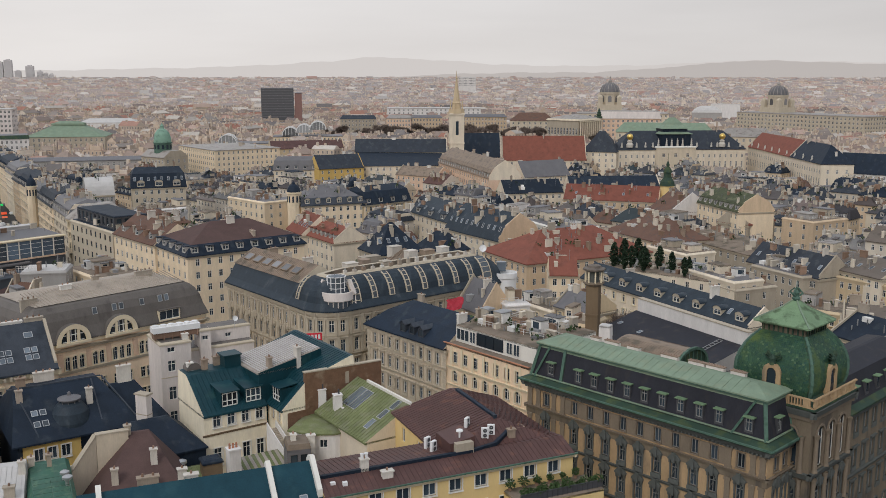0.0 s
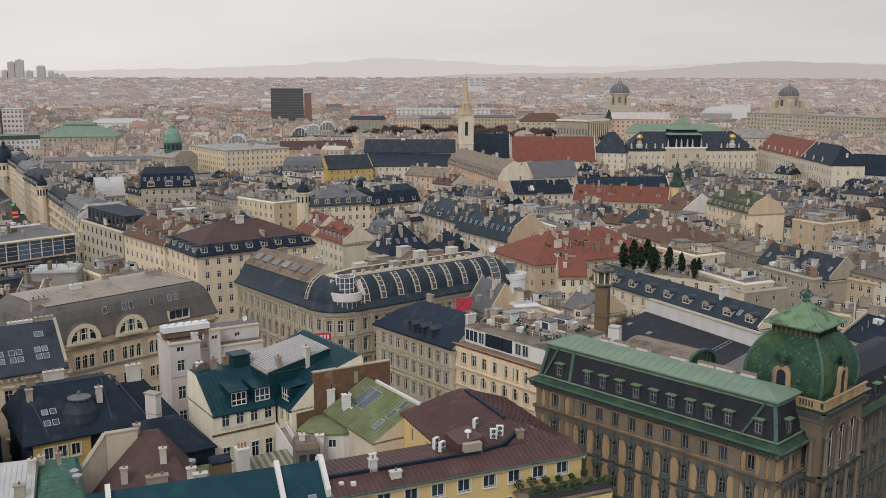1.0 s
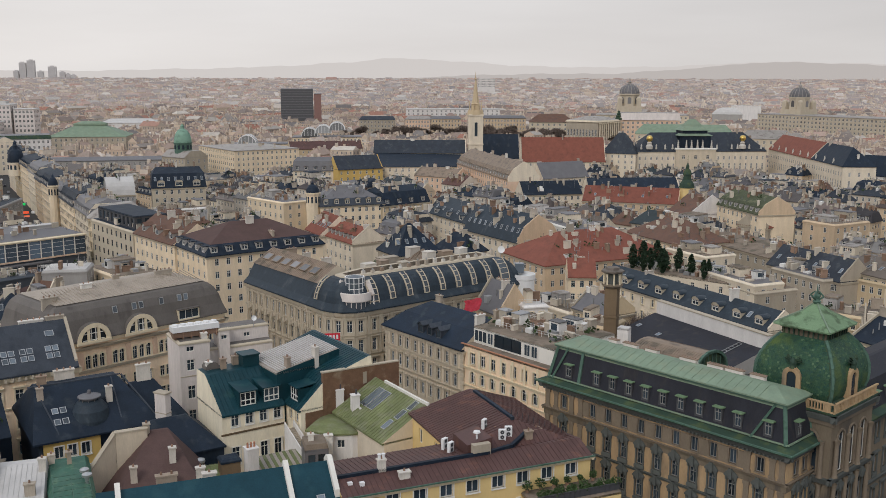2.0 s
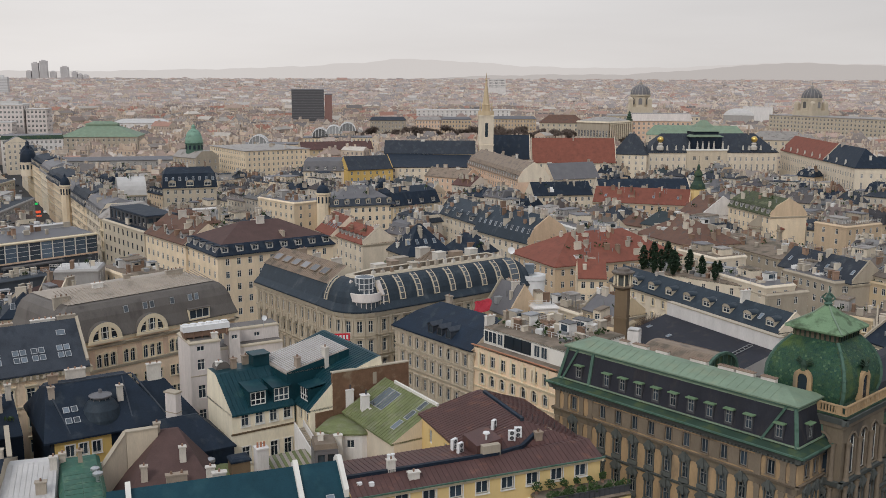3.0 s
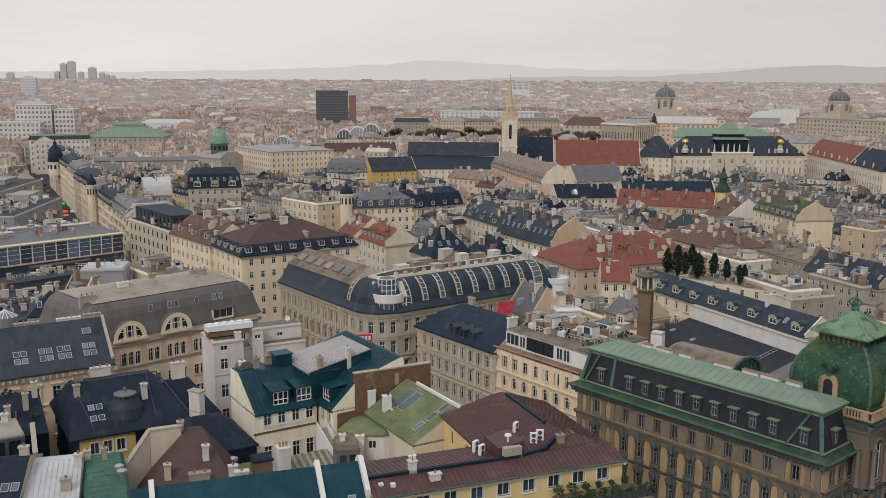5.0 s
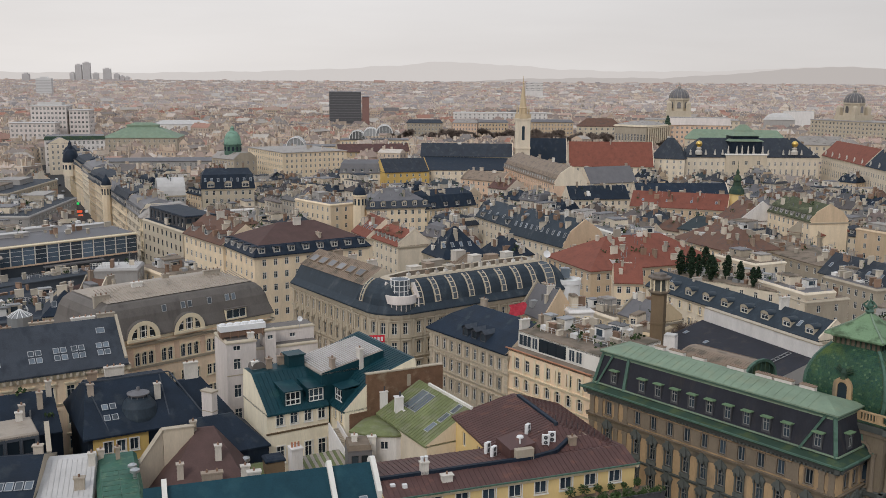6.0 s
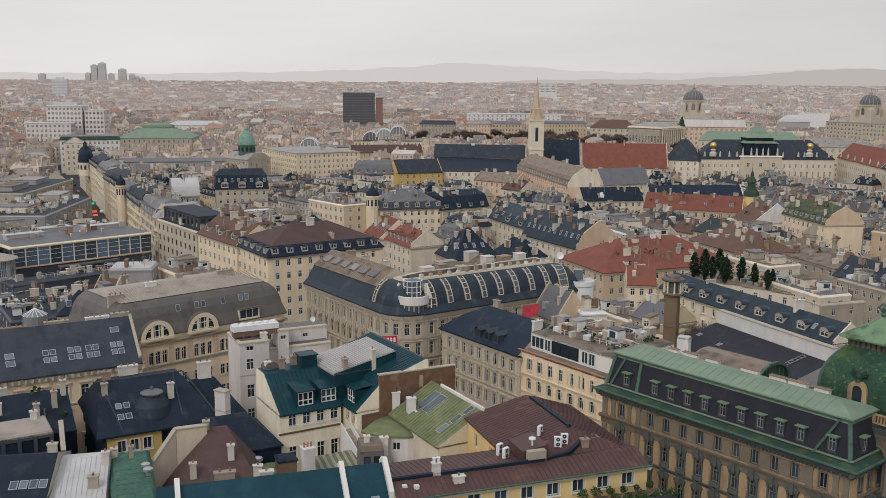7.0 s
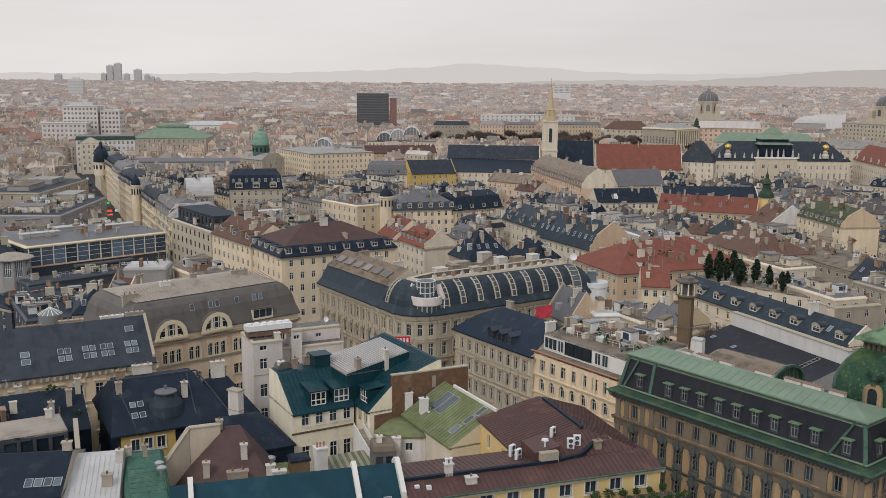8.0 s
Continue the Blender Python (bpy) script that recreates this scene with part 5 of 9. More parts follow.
def rotunda_house():
    cx, cy, r = -15.8, 204.6, 6.8
    arc = [(cx + r * math.cos(radians(a)), cy + r * math.sin(radians(a))) for a in range(222, 307, 21)]
    plan = [(-24.7, 205.2)] + arc + [(24.5, 226.6), (14.9, 239.4), (-18.0, 214.6)]
    h = House("corner_house", "grand cream stone corner house with rounded front and barrel mansard", 0, 0, 0, plan, 23.0, WALL["facing"], ROOF["slate_mid"])
    rows = [(18.2, 2.6, "hood"), (13.7, 2.8, "hood"), (9.0, 2.9, "hood"), (4.6, 2.8)]
    n = h.n
    h.recess = 0.12
    for e in range(n):
        length = h.edge(e)[3]
        if e in (n - 3, n - 2, n - 1):
            h.front(e, None, rows, single=False)
        elif length > 8:
            h.front(e, int(length / 2.9), rows, 1.2, "cross", WALL["trim"], margin=0.6)
        elif length > 4:
            h.front(e, 2, rows, 1.15, "cross", WALL["trim"], margin=0.3)
        else:
            h.front(e, 1, rows, 1.15, "cross", WALL["trim"], margin=0.1)
    curve = [(23.0 + 6.2 * math.sin(a), 0.2 + 4.4 * (1 - math.cos(a))) for a in [math.pi / 2 * k / 7 for k in range(0, 8)]]
    rings = curve[1:] + [(29.6, 4.8), (29.65, 6.0), (27.0, 6.3)]
    h.cover(rings, over=0.8, mats=[ROOF["slate_mid"]] * 7 + [WALL["trim"], WALL["trim"], ROOF["gravel"]])
    right = n - 4
    h.strips(right, [2.4], 2.6, curve[:-1])
    h.strips(right, [7.4 + 4.7 * k for k in range(7)], 1.5, curve[1:-1])
    h.strips(right, [40.6], 2.8, curve[:-1])
    h.strips(0, [2.4], 1.2, curve[1:-1])
    h.band(21.7, 22.6, 0.7, WALL["trim"])
    h.band(17.2, 17.6, 0.35, WALL["trim"], "string_course")
    h.band(12.8, 13.2, 0.4, WALL["trim"], "string_course")
    for e in range(0, right + 1):
        length = h.edge(e)[3]
        bays = int(length / 2.9) if length > 8 else 1
        step = (length - 1.2) / bays if length > 8 else length
        for k in range(bays + 1):
            bm = bmesh.new()
            m = h.frame_at(e, min(max((0.6 if length > 8 else 0) + step * k, 0.3), length - 0.3), 0, 0)
            box(bm, -0.28, 0.28, -0.2, -0.004, 13.2, 21.6, 0, m)
            box(bm, -0.36, 0.36, -0.3, -0.004, 20.9, 21.7, 0, m)
            box(bm, -0.34, 0.34, -0.28, -0.004, 13.2, 13.9, 0, m)
            part("pilaster", bm, WALL["trim"], h.ob)
    # the round bay and glass lantern on the corner
    lx, ly = -14.3, 201.1
    bm = bmesh.new()
    lathe(bm, lx, ly, [(3.6, 22.6), (3.6, 23.1), (3.4, 23.2), (3.4, 24.9), (3.7, 25.0), (3.6, 26.7), (3.4, 26.8), (3.4, 26.4), (0.1, 26.4)], 28)
    for k in range(20):
        a = 2 * math.pi * k / 20
        box(bm, -0.42, 0.42, -0.08, 0.1, 23.4, 24.8, 1, Matrix.Translation((lx + 3.4 * math.cos(a), ly + 3.4 * math.sin(a), 0)) @ Matrix.Rotation(a + math.pi / 2, 4, "Z"))
    part("lantern_base", bm, [WALL["rose"], SKYGLASS], h.ob, "pale round bay with small panes")
    bm = bmesh.new()
    lathe(bm, lx, ly, [(2.05, 26.4), (2.05, 29.9), (0.1, 30.3)], 12, 1)
    for k in range(12):
        a = 2 * math.pi * k / 12
        box(bm, -0.07, 0.07, -0.08, 0.08, 26.4, 29.9, 0, Matrix.Translation((lx + 2.07 * math.cos(a), ly + 2.07 * math.sin(a), 0)) @ Matrix.Rotation(a, 4, "Z"))
    for z in (27.4, 28.6, 29.8):
        tube(bm, lx, ly, z, z + 0.12, 2.15, 2.15, 12)
    part("glass_lantern", bm, [WHITEMETAL, SKYGLASS], h.ob, "white framed glass drum")
    for sx in (-1, 1):
        bm = bmesh.new()
        for z0, z1, q0, q1 in ((23.0, 26.0, 4.0, 3.9), (26.0, 29.0, 3.9, 2.7)):
            bar(bm, (lx + sx * q0, ly - 0.6, z0), (lx + sx * q1, ly + 0.3, z1), 0.5, 0.9)
        part("buttress", bm, WALL["rose"], h.ob)
    # white balcony turret at the far end
    bm = bmesh.new()
    lathe(bm, 25.2, 227.6, [(2.7, 17.0), (2.7, 23.6), (2.9, 23.8), (2.9, 25.0), (2.7, 25.0), (2.7, 24.3), (0.1, 24.3)], 20)
    box(bm, 23.2, 25.4, 228.8, 230.6, 24.9, 27.2, 1)
    part("balcony_turret", bm, [WHITEMETAL, SKYGLASS], h.ob, "white round balcony with glass box")
    rng = random.Random(4)
    for u, v, w_, hh in ((-12, 214, 3, 1.6), (-4, 217, 2.2, 1.4), (6, 229, 3.0, 1.8), (-8, 223, 5, 1.4), (-9, 219, 2.2, 1.4), (2, 227, 2.6, 2.0), (-2, 232, 3, 2.2), (10, 233, 2.4, 1.8)):
        bm = bmesh.new()
        box(bm, -w_ / 2, w_ / 2, -1.1, 1.1, 26.9, 28.6 + hh, 0, pose(u, v, 0, 0, 0, 36))
        box(bm, -w_ / 2 - 0.1, w_ / 2 + 0.1, -1.2, 1.2, 28.6 + hh, 28.75 + hh, 0, pose(u, v, 0, 0, 0, 36))
        part("roof_hut", bm, STACK, h.ob)
    h.clutter(random.Random(77), 260, 0.15, area=(-40, 22, 212, 238), level=27.02)
    bm = bmesh.new()
    lathe(bm, 0.5, 231.5, [(4.6, 27.0), (4.6, 27.8), (0.5, 30.0), (0.5, 30.4), (0.05, 30.5)], 20)
    for k in range(20):
        a = 2 * math.pi * k / 20
        bar(bm, (0.5 + 4.7 * math.cos(a), 231.5 + 4.7 * math.sin(a), 27.85), (0.5 + 0.5 * math.cos(a), 231.5 + 0.5 * math.sin(a), 30.05), 0.14, 0.14)
    part("tent_roof", bm, ROOF["dun"], h.ob, "ribbed conical sheet roof")
    bm = bmesh.new()
    lathe(bm, -8.5, 229.5, [(3.4, 27.0), (3.0, 28.0), (2.0, 28.7), (0.1, 29.1)], 14)
    part("grass_mound", bm, ROOF["olive"], h.ob, "dry grassed dome roof", True)
    for k in range(16):
        s = 3 + 2.5 * k
        m = h.frame_at(right, s, 5.4, 29.65)
        bm = bmesh.new()
        hh = rng.uniform(0.5, 1.3)
        box(bm, -0.4, 0.4, -0.3, 0.3, 0, hh, 0, m)
        tube(bm, (m @ Vector((0, 0, 0))).x, (m @ Vector((0, 0, 0))).y, 29.65 + hh, 29.95 + hh, 0.16, 0.2, 6, 1)
        part("vent", bm, [STACK, STEEL], h.ob)
    h.done()
    return h


rotunda_house()


def lunette(h, e, s, z, r):
    """A big arched gable window standing out of a mansard: pale surround, dark panes and mullions."""
    bm = bmesh.new()
    m = h.frame_at(e, s, -0.95, z)
    k = 16
    ring = [(-math.cos(math.pi * i / k), math.sin(math.pi * i / k)) for i in range(k + 1)]
    for (a, b), (c, d) in zip(ring, ring[1:]):
        for r0, r1, y, mi in ((r * 0.74, r, -0.1, 0), (0.0, r * 0.74, 0.25, 1)):
            pts = [(a * r0, y, b * r0), (c * r0, y, d * r0), (c * r1, y, d * r1), (a * r1, y, b * r1)]
            poly(bm, [m @ Vector(p) for p in (pts if r0 else pts[1:])], mi)
        poly(bm, [m @ Vector(p) for p in ((a * r, -0.1, b * r), (c * r, -0.1, d * r), (c * r, 4.0, d * r), (a * r, 4.0, b * r))], 2)
        q = r * 0.74
        poly(bm, [m @ Vector(p) for p in ((a * q, -0.1, b * q), (a * q, 0.25, b * q), (c * q, 0.25, d * q), (c * q, -0.1, d * q))], 0)
    for x in (-r * 0.3, r * 0.3):
        box(bm, x - 0.25, x + 0.25, -0.05, 0.3, 0, math.sqrt((r * 0.74) ** 2 - x * x), 0, m)
    for x in (-0.45, 0.45):
        box(bm, x - 0.07, x + 0.07, 0.1, 0.3, 0, math.sqrt((r * 0.74) ** 2 - x * x), 3, m)
    for zz in (0.1, r * 0.4):
        box(bm, -r * 0.62, r * 0.62, 0.12, 0.28, zz, zz + 0.14, 3, m)
    box(bm, -r, r, -0.25, 0.2, -0.5, 0.0, 0, m)
    for name, keep, label in (("arched_gable", (0, 2), "pale arched gable surround"), ("pane", (1,), "dark arched glazing"), ("mullion", (3,), "white glazing bar")):
        b2 = bm.copy()
        bmesh.ops.delete(b2, geom=[f for f in b2.faces if f.material_index not in keep], context="FACES")
        part(name, b2, [WALL["trim_cream"], GLASS, ROOF["taupe"], FRAME], h.ob, label, weld=True)
    bm.free()


def arched_house():
    h = House("arcade_house", "cream house with taupe sheet mansard and two arched gables", -69.8, 174.9, 45.5, (38.3, 22), 22.0, WALL["peach"], ROOF["taupe"])
    arcade = [2.7, 4.1, 7.1, 8.55, 10.0, 12.8, 14.2, 17.05, 18.55, 20.05, 23.0, 24.4, 27.3, 28.75, 30.2, 33.2, 34.7]
    h.front(0, 17, [(16.0, 2.7, "arch"), (11.0, 2.2), (6.6, 2.2), (2.0, 2.4)], 1.12, "cross", WALL["trim_cream"], cols=arcade)
    for u in (1.2, 5.6, 11.4, 15.6, 21.5, 25.9, 31.7, 36.6):
        bm = bmesh.new()
        box(bm, u - 0.55, u + 0.55, -0.1, -0.004, 16.0, 19.6)
        box(bm, u - 0.35, u + 0.35, -0.16, -0.1, 16.4, 19.2)
        part("wall_panel", bm, WALL["blush"], h.ob, "pinkish plaster panel")
    h.band(15.3, 15.9, 0.35, WALL["trim"], "string_course", [0])
    h.front(1, 3, [(16.4, 2.4), (11.0, 2.2), (6.6, 2.2)], 1.1), h.front(2, 10, storeys(22), single=False), h.front(3, 0)
    curve = [(22.0 + 6.8 * math.sin(a), 3.2 * (1 - math.cos(a))) for a in [math.pi / 2 * k / 5 for k in range(1, 6)]]
    h.cover(curve[:-1] + [(28.8, 2.9), (28.9, 2.7), (30.3, 10.5)], over=0.6, mats=[ROOF["taupe"]] * 5 + [ROOF["umber"], ROOF["sheet_beige"]])
    bm = bmesh.new()
    for k in range(1, 44):
        u = 2.7 + k * 0.75
        m0, m1 = h.frame_at(0, u, 2.8, 28.95), h.frame_at(0, u, 10.4, 30.3)
        bar(bm, m0.translation, m1.translation, 0.07, 0.16)
    part("standing_seam", bm, ROOF["sheet_beige"], h.ob)["kind"] = "stuff"
    lunette(h, 0, 8.15, 21.75, 3.5)
    lunette(h, 0, 18.2, 21.75, 3.5)
    h.dormers(0, [29.4], 22.3, 4.6, 1.9, 2.2, "flat", WALL["trim_cream"], None, "grid")
    h.skylights(0, [(13.6, 26.0), (17.8, 26.0), (19.3, 26.0), (23.9, 26.0), (28.1, 26.0), (29.6, 26.0)], 1.0, 1.4)
    h.chimneys([(3, 6, 1.0, 3.2), (30, 10, 1.0, 4.0), (12, 9, 0.8, 2.2), (20, 12, 0.8, 1.4)])
    h.band(20.0, 20.6, 0.8, WALL["trim"])
    h.band(21.0, 22.0, 0.45, WALL["trim_cream"], "parapet", [0, 1])
    h.done()

    h = House("house", "cream house with broad dark slate roof and roof windows", -91.4, 142.5, 32.5, (36.9, 14), 22.3, WALL["peach"], ROOF["slate_blue"])
    h.front(0, 10, [(17.2, 2.4), (12.6, 2.4), (8.0, 2.4), (3.4, 2.4)], 1.35, "hood", WALL["trim_cream"])
    h.front(1, 0), h.front(2, 8, storeys(22), single=False), h.front(3, 0)
    h.cover([(29.2, (7, 0, 7, 0))], over=0.8)
    for s in (21.9, 26.0, 29.0, 33.2):
        h.skylights(0, [(s - 0.6, 23.9), (s + 0.6, 23.9), (s - 0.6, 24.9), (s + 0.6, 24.9)], 1.0, 1.15)
    h.skylights(0, [(33.4, 27.0), (15.6, 24.0), (15.6, 25.0)], 1.5, 1.2)
    h.party_wall(36.65, 0.4, 0.5, WALL["stone"])
    h.chimneys([(35.0, 7.5, 1.0, 3.0), (31.0, 7.6, 0.8, 4.0), (24, 7.6, 0.8, 4.0), (17, 8, 0.8, 4.0), (10, 8, 1.0, 4.0)])
    h.band(21.0, 21.9, 0.5, WALL["trim_cream"])
    h.band(16.2, 16.6, 0.3, WALL["trim_cream"], "string_course", [0])
    for k in range(34):
        bm = bmesh.new()
        box(bm, 0.4 + k * 1.06, 0.8 + k * 1.06, -0.75, -0.5, 21.2, 21.9)
        part("cornice_bracket", bm, WALL["trim"], h.ob)
    h.done()


arched_house()


def fire_wall(name, label, x, y, yaw, length, z0, z1, z2, thick, material):
    """A free-standing party wall whose top runs from z1 to z2, with a coping."""
    ob = tagged(new(name), label, "wall")
    ob.matrix_basis = pose(x, y, 0, 0, 0, yaw)
    bm = bmesh.new()
    vs = box(bm, 0, length, 0, thick, z0, z1)
    for i in (5, 6):
        vs[i].co.z = z2
    part("masonry", bm, material, ob)
    bm = bmesh.new()
    vs = box(bm, -0.1, length + 0.1, -0.12, thick + 0.12, z1 + 0.004, z1 + 0.2)
    for i in (1, 2, 5, 6):
        vs[i].co.z += z2 - z1
    part("coping", bm, WALL["stone"], ob)
    return ob


def court_houses():
    # tall white house
    h = House("house", "tall pinkish white plastered house with stepped flat roofs", -42.4, 162.1, 29.3, (5.4, 8.2), 26.0, WALL["rose"], ROOF["taupe"])
    h.front(0, 1, [(24.4, 0.9, "half"), (20.9, 2.0, "cross"), (15.7, 2.4, "cross"), (11.2, 2.4, "cross"), (6.5, 2.4, "cross")], 1.35, "cross", cols=[1.9])
    h.front(1, 0), h.front(2, 0), h.front(3, 0)
    h.cover([(26.3, 0.25), (26.31, 0.6)], over=0.15, mats=[WALL["trim"], ROOF["taupe"]])
    h.band(19.8, 20.0, 0.08, WALL["trim"], "string_course", [0])
    for u0, u1, v0, v1, top in ((5.4, 18.0, 2.4, 8.2, 23.6), (7.6, 9.6, 1.6, 5.0, 27.2), (9.6, 18.0, 4.4, 8.2, 26.4)):
        a = h.wing(u0, u1, v0, v1, 0, top, WALL["rose"], ROOF["light"])
        for e in range(4):
            a.front(e, 1 if e == 0 and u0 > 7 else 0, [(top - 1.9, 0.8, "half"), (top - 8, 1.8, "half")], 1.1, "half")
        a.cover([(top + 0.25, 0.2), (top + 0.26, 0.5)], over=0.12, name="flat_roof", mats=[WALL["trim"], ROOF["taupe"]]).done()
    h.chimneys([(4.6, 0.6, 0.9, 1.0), (0.8, 6.2, 0.8, 1.4)])
    h.done()
    ob = tagged(new("chimney_stack"), "stout white plastered chimney stack with sloping shoulder", "chimney")
    ob.matrix_basis = pose(-40.6, 144.0, 0, 0, 0, -28)
    bm = bmesh.new()
    box(bm, -1.2, 1.0, -0.6, 0.6, 10, 23.2)
    vs = box(bm, 1.004, 4.0, -0.6, 0.6, 10, 19.4)
    vs[5].co.z = vs[6].co.z = 17.0
    part("shaft", bm, WALL["rose"], ob)
    bm = bmesh.new()
    box(bm, -1.35, 1.15, -0.75, 0.75, 23.2, 23.45)
    box(bm, -1.25, 1.05, -0.65, 0.65, 20.0, 20.15)
    part("cap", bm, WALL["stone"], ob)

    # cream court house with the teal mansard
    h = House("house", "cream courtyard house with dark teal sheet roof and wide white-framed dormers", -31.16, 142.27, 32.4, (10.6, 11), 20.0, WALL["butter"], ROOF["teal"])
    h.front(0, 4, [(17.8, 1.9), (11.6, 2.8), (6.6, 2.4)], 1.3, "cross", WALL["trim_white"], cols=[2.2, 4.6, 7.0, 9.4])
    h.front(1, 0), h.front(2, 0), h.front(3, 0)
    h.cover([(24.8, (6.7, 0, 0.2, 0)), (24.95, (7.2, 0, 0.6, 0))], over=0.3, seams=0.75)
    h.dormers(0, [4.7, 8.7], 20.7, 2.6, 2.2, 4.6, "shed", ROOF["teal"], ROOF["teal"], "trans")
    h.band(16.6, 16.9, 0.2, WALL["sootbrick"], "string_course", [0])
    h.chimneys([(1.4, 9.0, 1.2, 0.9), (3.6, 8.2, 1.6, 0.9), (6.2, 9.4, 1.4, 1.2)])
    bm = bmesh.new()
    box(bm, 6.6, 9.4, 7.0, 9.6, 24.9, 26.8)
    box(bm, 6.4, 9.6, 6.8, 9.8, 26.8, 27.0)
    part("stair_head", bm, ROOF["teal"], h.ob, "dark teal sheet-clad roof box")
    bm = bmesh.new()
    for k in range(8):
        a0, a1 = math.pi * k / 8, math.pi * (k + 1) / 8
        poly(bm, [(2.0 - 1.2 * math.cos(a0), 8.6, 25.0 + 1.2 * math.sin(a0)), (2.0 - 1.2 * math.cos(a1), 8.6, 25.0 + 1.2 * math.sin(a1)), (2.0 - 1.2 * math.cos(a1), 10.6, 25.0 + 1.2 * math.sin(a1)), (2.0 - 1.2 * math.cos(a0), 10.6, 25.0 + 1.2 * math.sin(a0))])
        poly(bm, [(2.0, 8.6, 25.0), (2.0 - 1.2 * math.cos(a0), 8.6, 25.0 + 1.2 * math.sin(a0)), (2.0 - 1.2 * math.cos(a1), 8.6, 25.0 + 1.2 * math.sin(a1))])
    part("vault_hood", bm, ROOF["taupe"], h.ob, "grey sheet barrel hood")
    h.done()

    yaw = -56.0
    c, s_ = math.cos(radians(yaw)), math.sin(radians(yaw))
    ox, oy = -19.12 - 20 * c, 144.43 - 20 * s_
    h = House("house", "court wing with dark teal seamed roof and one wide dormer", ox, oy, yaw, (20.0, 13.5), 20.0, WALL["butter"], ROOF["teal"])
    h.front(0, 2, [(17.8, 1.8), (13.0, 2.2), (8.4, 2.2)], 1.1, "cross", WALL["trim_cream"], cols=[16.6, 18.7])
    h.front(1, 0), h.front(2, 0), h.front(3, 0)
    h.cover([(24.4, (4.6, 0, 0.1, 0)), (26.9, (12.6, 0, 0.4, 0))], over=0.3, seams=0.75)
    h.dormers(0, [16.9], 20.8, 2.6, 2.2, 4.4, "shed", ROOF["teal"], ROOF["teal"], "trans")
    bm = bmesh.new()
    box(bm, 0.8, 12.6, -0.08, -0.006, 16.4, 19.4, 0, h.frame_at(1, 0, 0, 0))
    part("brick_facing", bm, WALL["brick"], h.ob, "bare brown brick below the gable plaster")
    h.done()
    h = House("house", "court house with low white ribbed sheet roof", ox + 4.0 * c + 1.4 * s_, oy + 4.0 * s_ - 1.4 * c, yaw, (10.6, 11.5), 25.1, ROOF["teal"], ROOF["ribbed"])
    for e in range(4):
        h.front(e, 0)
    h.cover([(27.3, (11.3, 0, 0, 0))], over=0.15, mats=[ROOF["ribbed"]])
    bm = bmesh.new()
    for k in range(26):
        v = 0.3 + k * 0.43
        box(bm, 0.3, 10.3, v, v + 0.2, 25.2 + v * 0.192, 25.36 + v * 0.192)
    part("ribbing", bm, ROOF["light"], h.ob, "white roofing ribs")["kind"] = "stuff"
    h.chimneys([(10.0, 2.2, 1.6, 1.0), (10.2, 7.2, 1.6, 1.3)])
    h.done()
    ob = fire_wall("party_wall", "weathered brown brick party wall between roofs", -19.12 + 0.2 * c - 4.0 * s_, 144.43 + 0.2 * s_ + 4.0 * c, yaw + 90, 14.4, 8, 25.5, 25.0, 0.6, WALL["brick"])
    bm = bmesh.new()
    box(bm, 7.4, 8.1, -0.02, -0.006, 22.4, 24.4)
    part("patch", bm, WALL["stone"], ob, "pale plaster patch")
    # outside stair of the court
    ob = tagged(new("court_stair"), "white outside stair with solid parapet in the courtyard", "stairs")
    ob.matrix_basis = pose(-21.5, 144.4, 1.4, 0, 0, -52)
    for k in range(20):
        bm = bmesh.new()
        box(bm, 0.29 * k, 0.29 * k + 0.3, 0, 1.4, 8.0, 15.6 - 0.18 * k)
        part("step", bm, WALL["stone"], ob)
    for v in (-0.2, 1.404):
        bm = bmesh.new()
        vs = box(bm, -0.2, 6.0, v, v + 0.196, 8.0, 16.7)
        vs[5].co.z = vs[6].co.z = 13.1
        part("parapet", bm, WALL["white"], ob)
    # low roofs at the bottom of the court
    h = House("house", "low court shed with moss-striped pale lean-to roof", -25.0, 135.3, 29.7, (9.7, 3.4), 13.4, WALL["butter"], ROOF["ribbed"])
    for e in range(4):
        h.front(e, 0)
    h.cover([(14.6, (3.3, 0, 0, 0))], over=0.3)
    for k in range(9):
        bm = bmesh.new()
        m = h.frame_at(0, 0.2 + 1.08 * k, 0, 0)
        vs = box(bm, 0, 0.5, -0.2, 3.2, 13.36, 13.5, 0, m)
        for v in vs:
            if (m.inverted() @ v.co).y > 1:
                v.co.z += 1.2
        part("moss_strip", bm, ROOF["moss"], h.ob, "thick green moss along the sheet joints")
    bm = bmesh.new()
    box(bm, -1.5, 0.25, -1.3, 0.4, 8, 17.7)
    box(bm, -1.6, 0.35, -1.4, 0.5, 17.7, 17.95)
    part("chimney", bm, WALL["white"], h.ob, "broad white plastered chimney")
    bm = bmesh.new()
    for k in range(3):
        tube(bm, -1.15 + 0.52 * k, -0.45, 17.95, 18.7, 0.18, 0.15, 8)
    part("chimney_pot", bm, WALL["terracotta"], h.ob)["kind"] = "stuff"
    h.done()
    h = House("lift_house", "small brown boarded lift housing with dark flat top", -29.4, 132.9, 25, (2.8, 2.4), 16.2, WALL["sootbrick"], ROOF["slate"], category="roof hut")
    for e in range(4):
        h.front(e, 0)
    h.cover([(16.5, 0.2), (16.6, 0.7)], over=0.15)
    h.done()
    h = House("house", "low court wing with dull green mossy sheet roof", -37.4, 130.0, 27, (9.0, 5.0), 13.6, WALL["yellow"], ROOF["moss"])
    for e in range(4):
        h.front(e, 0)
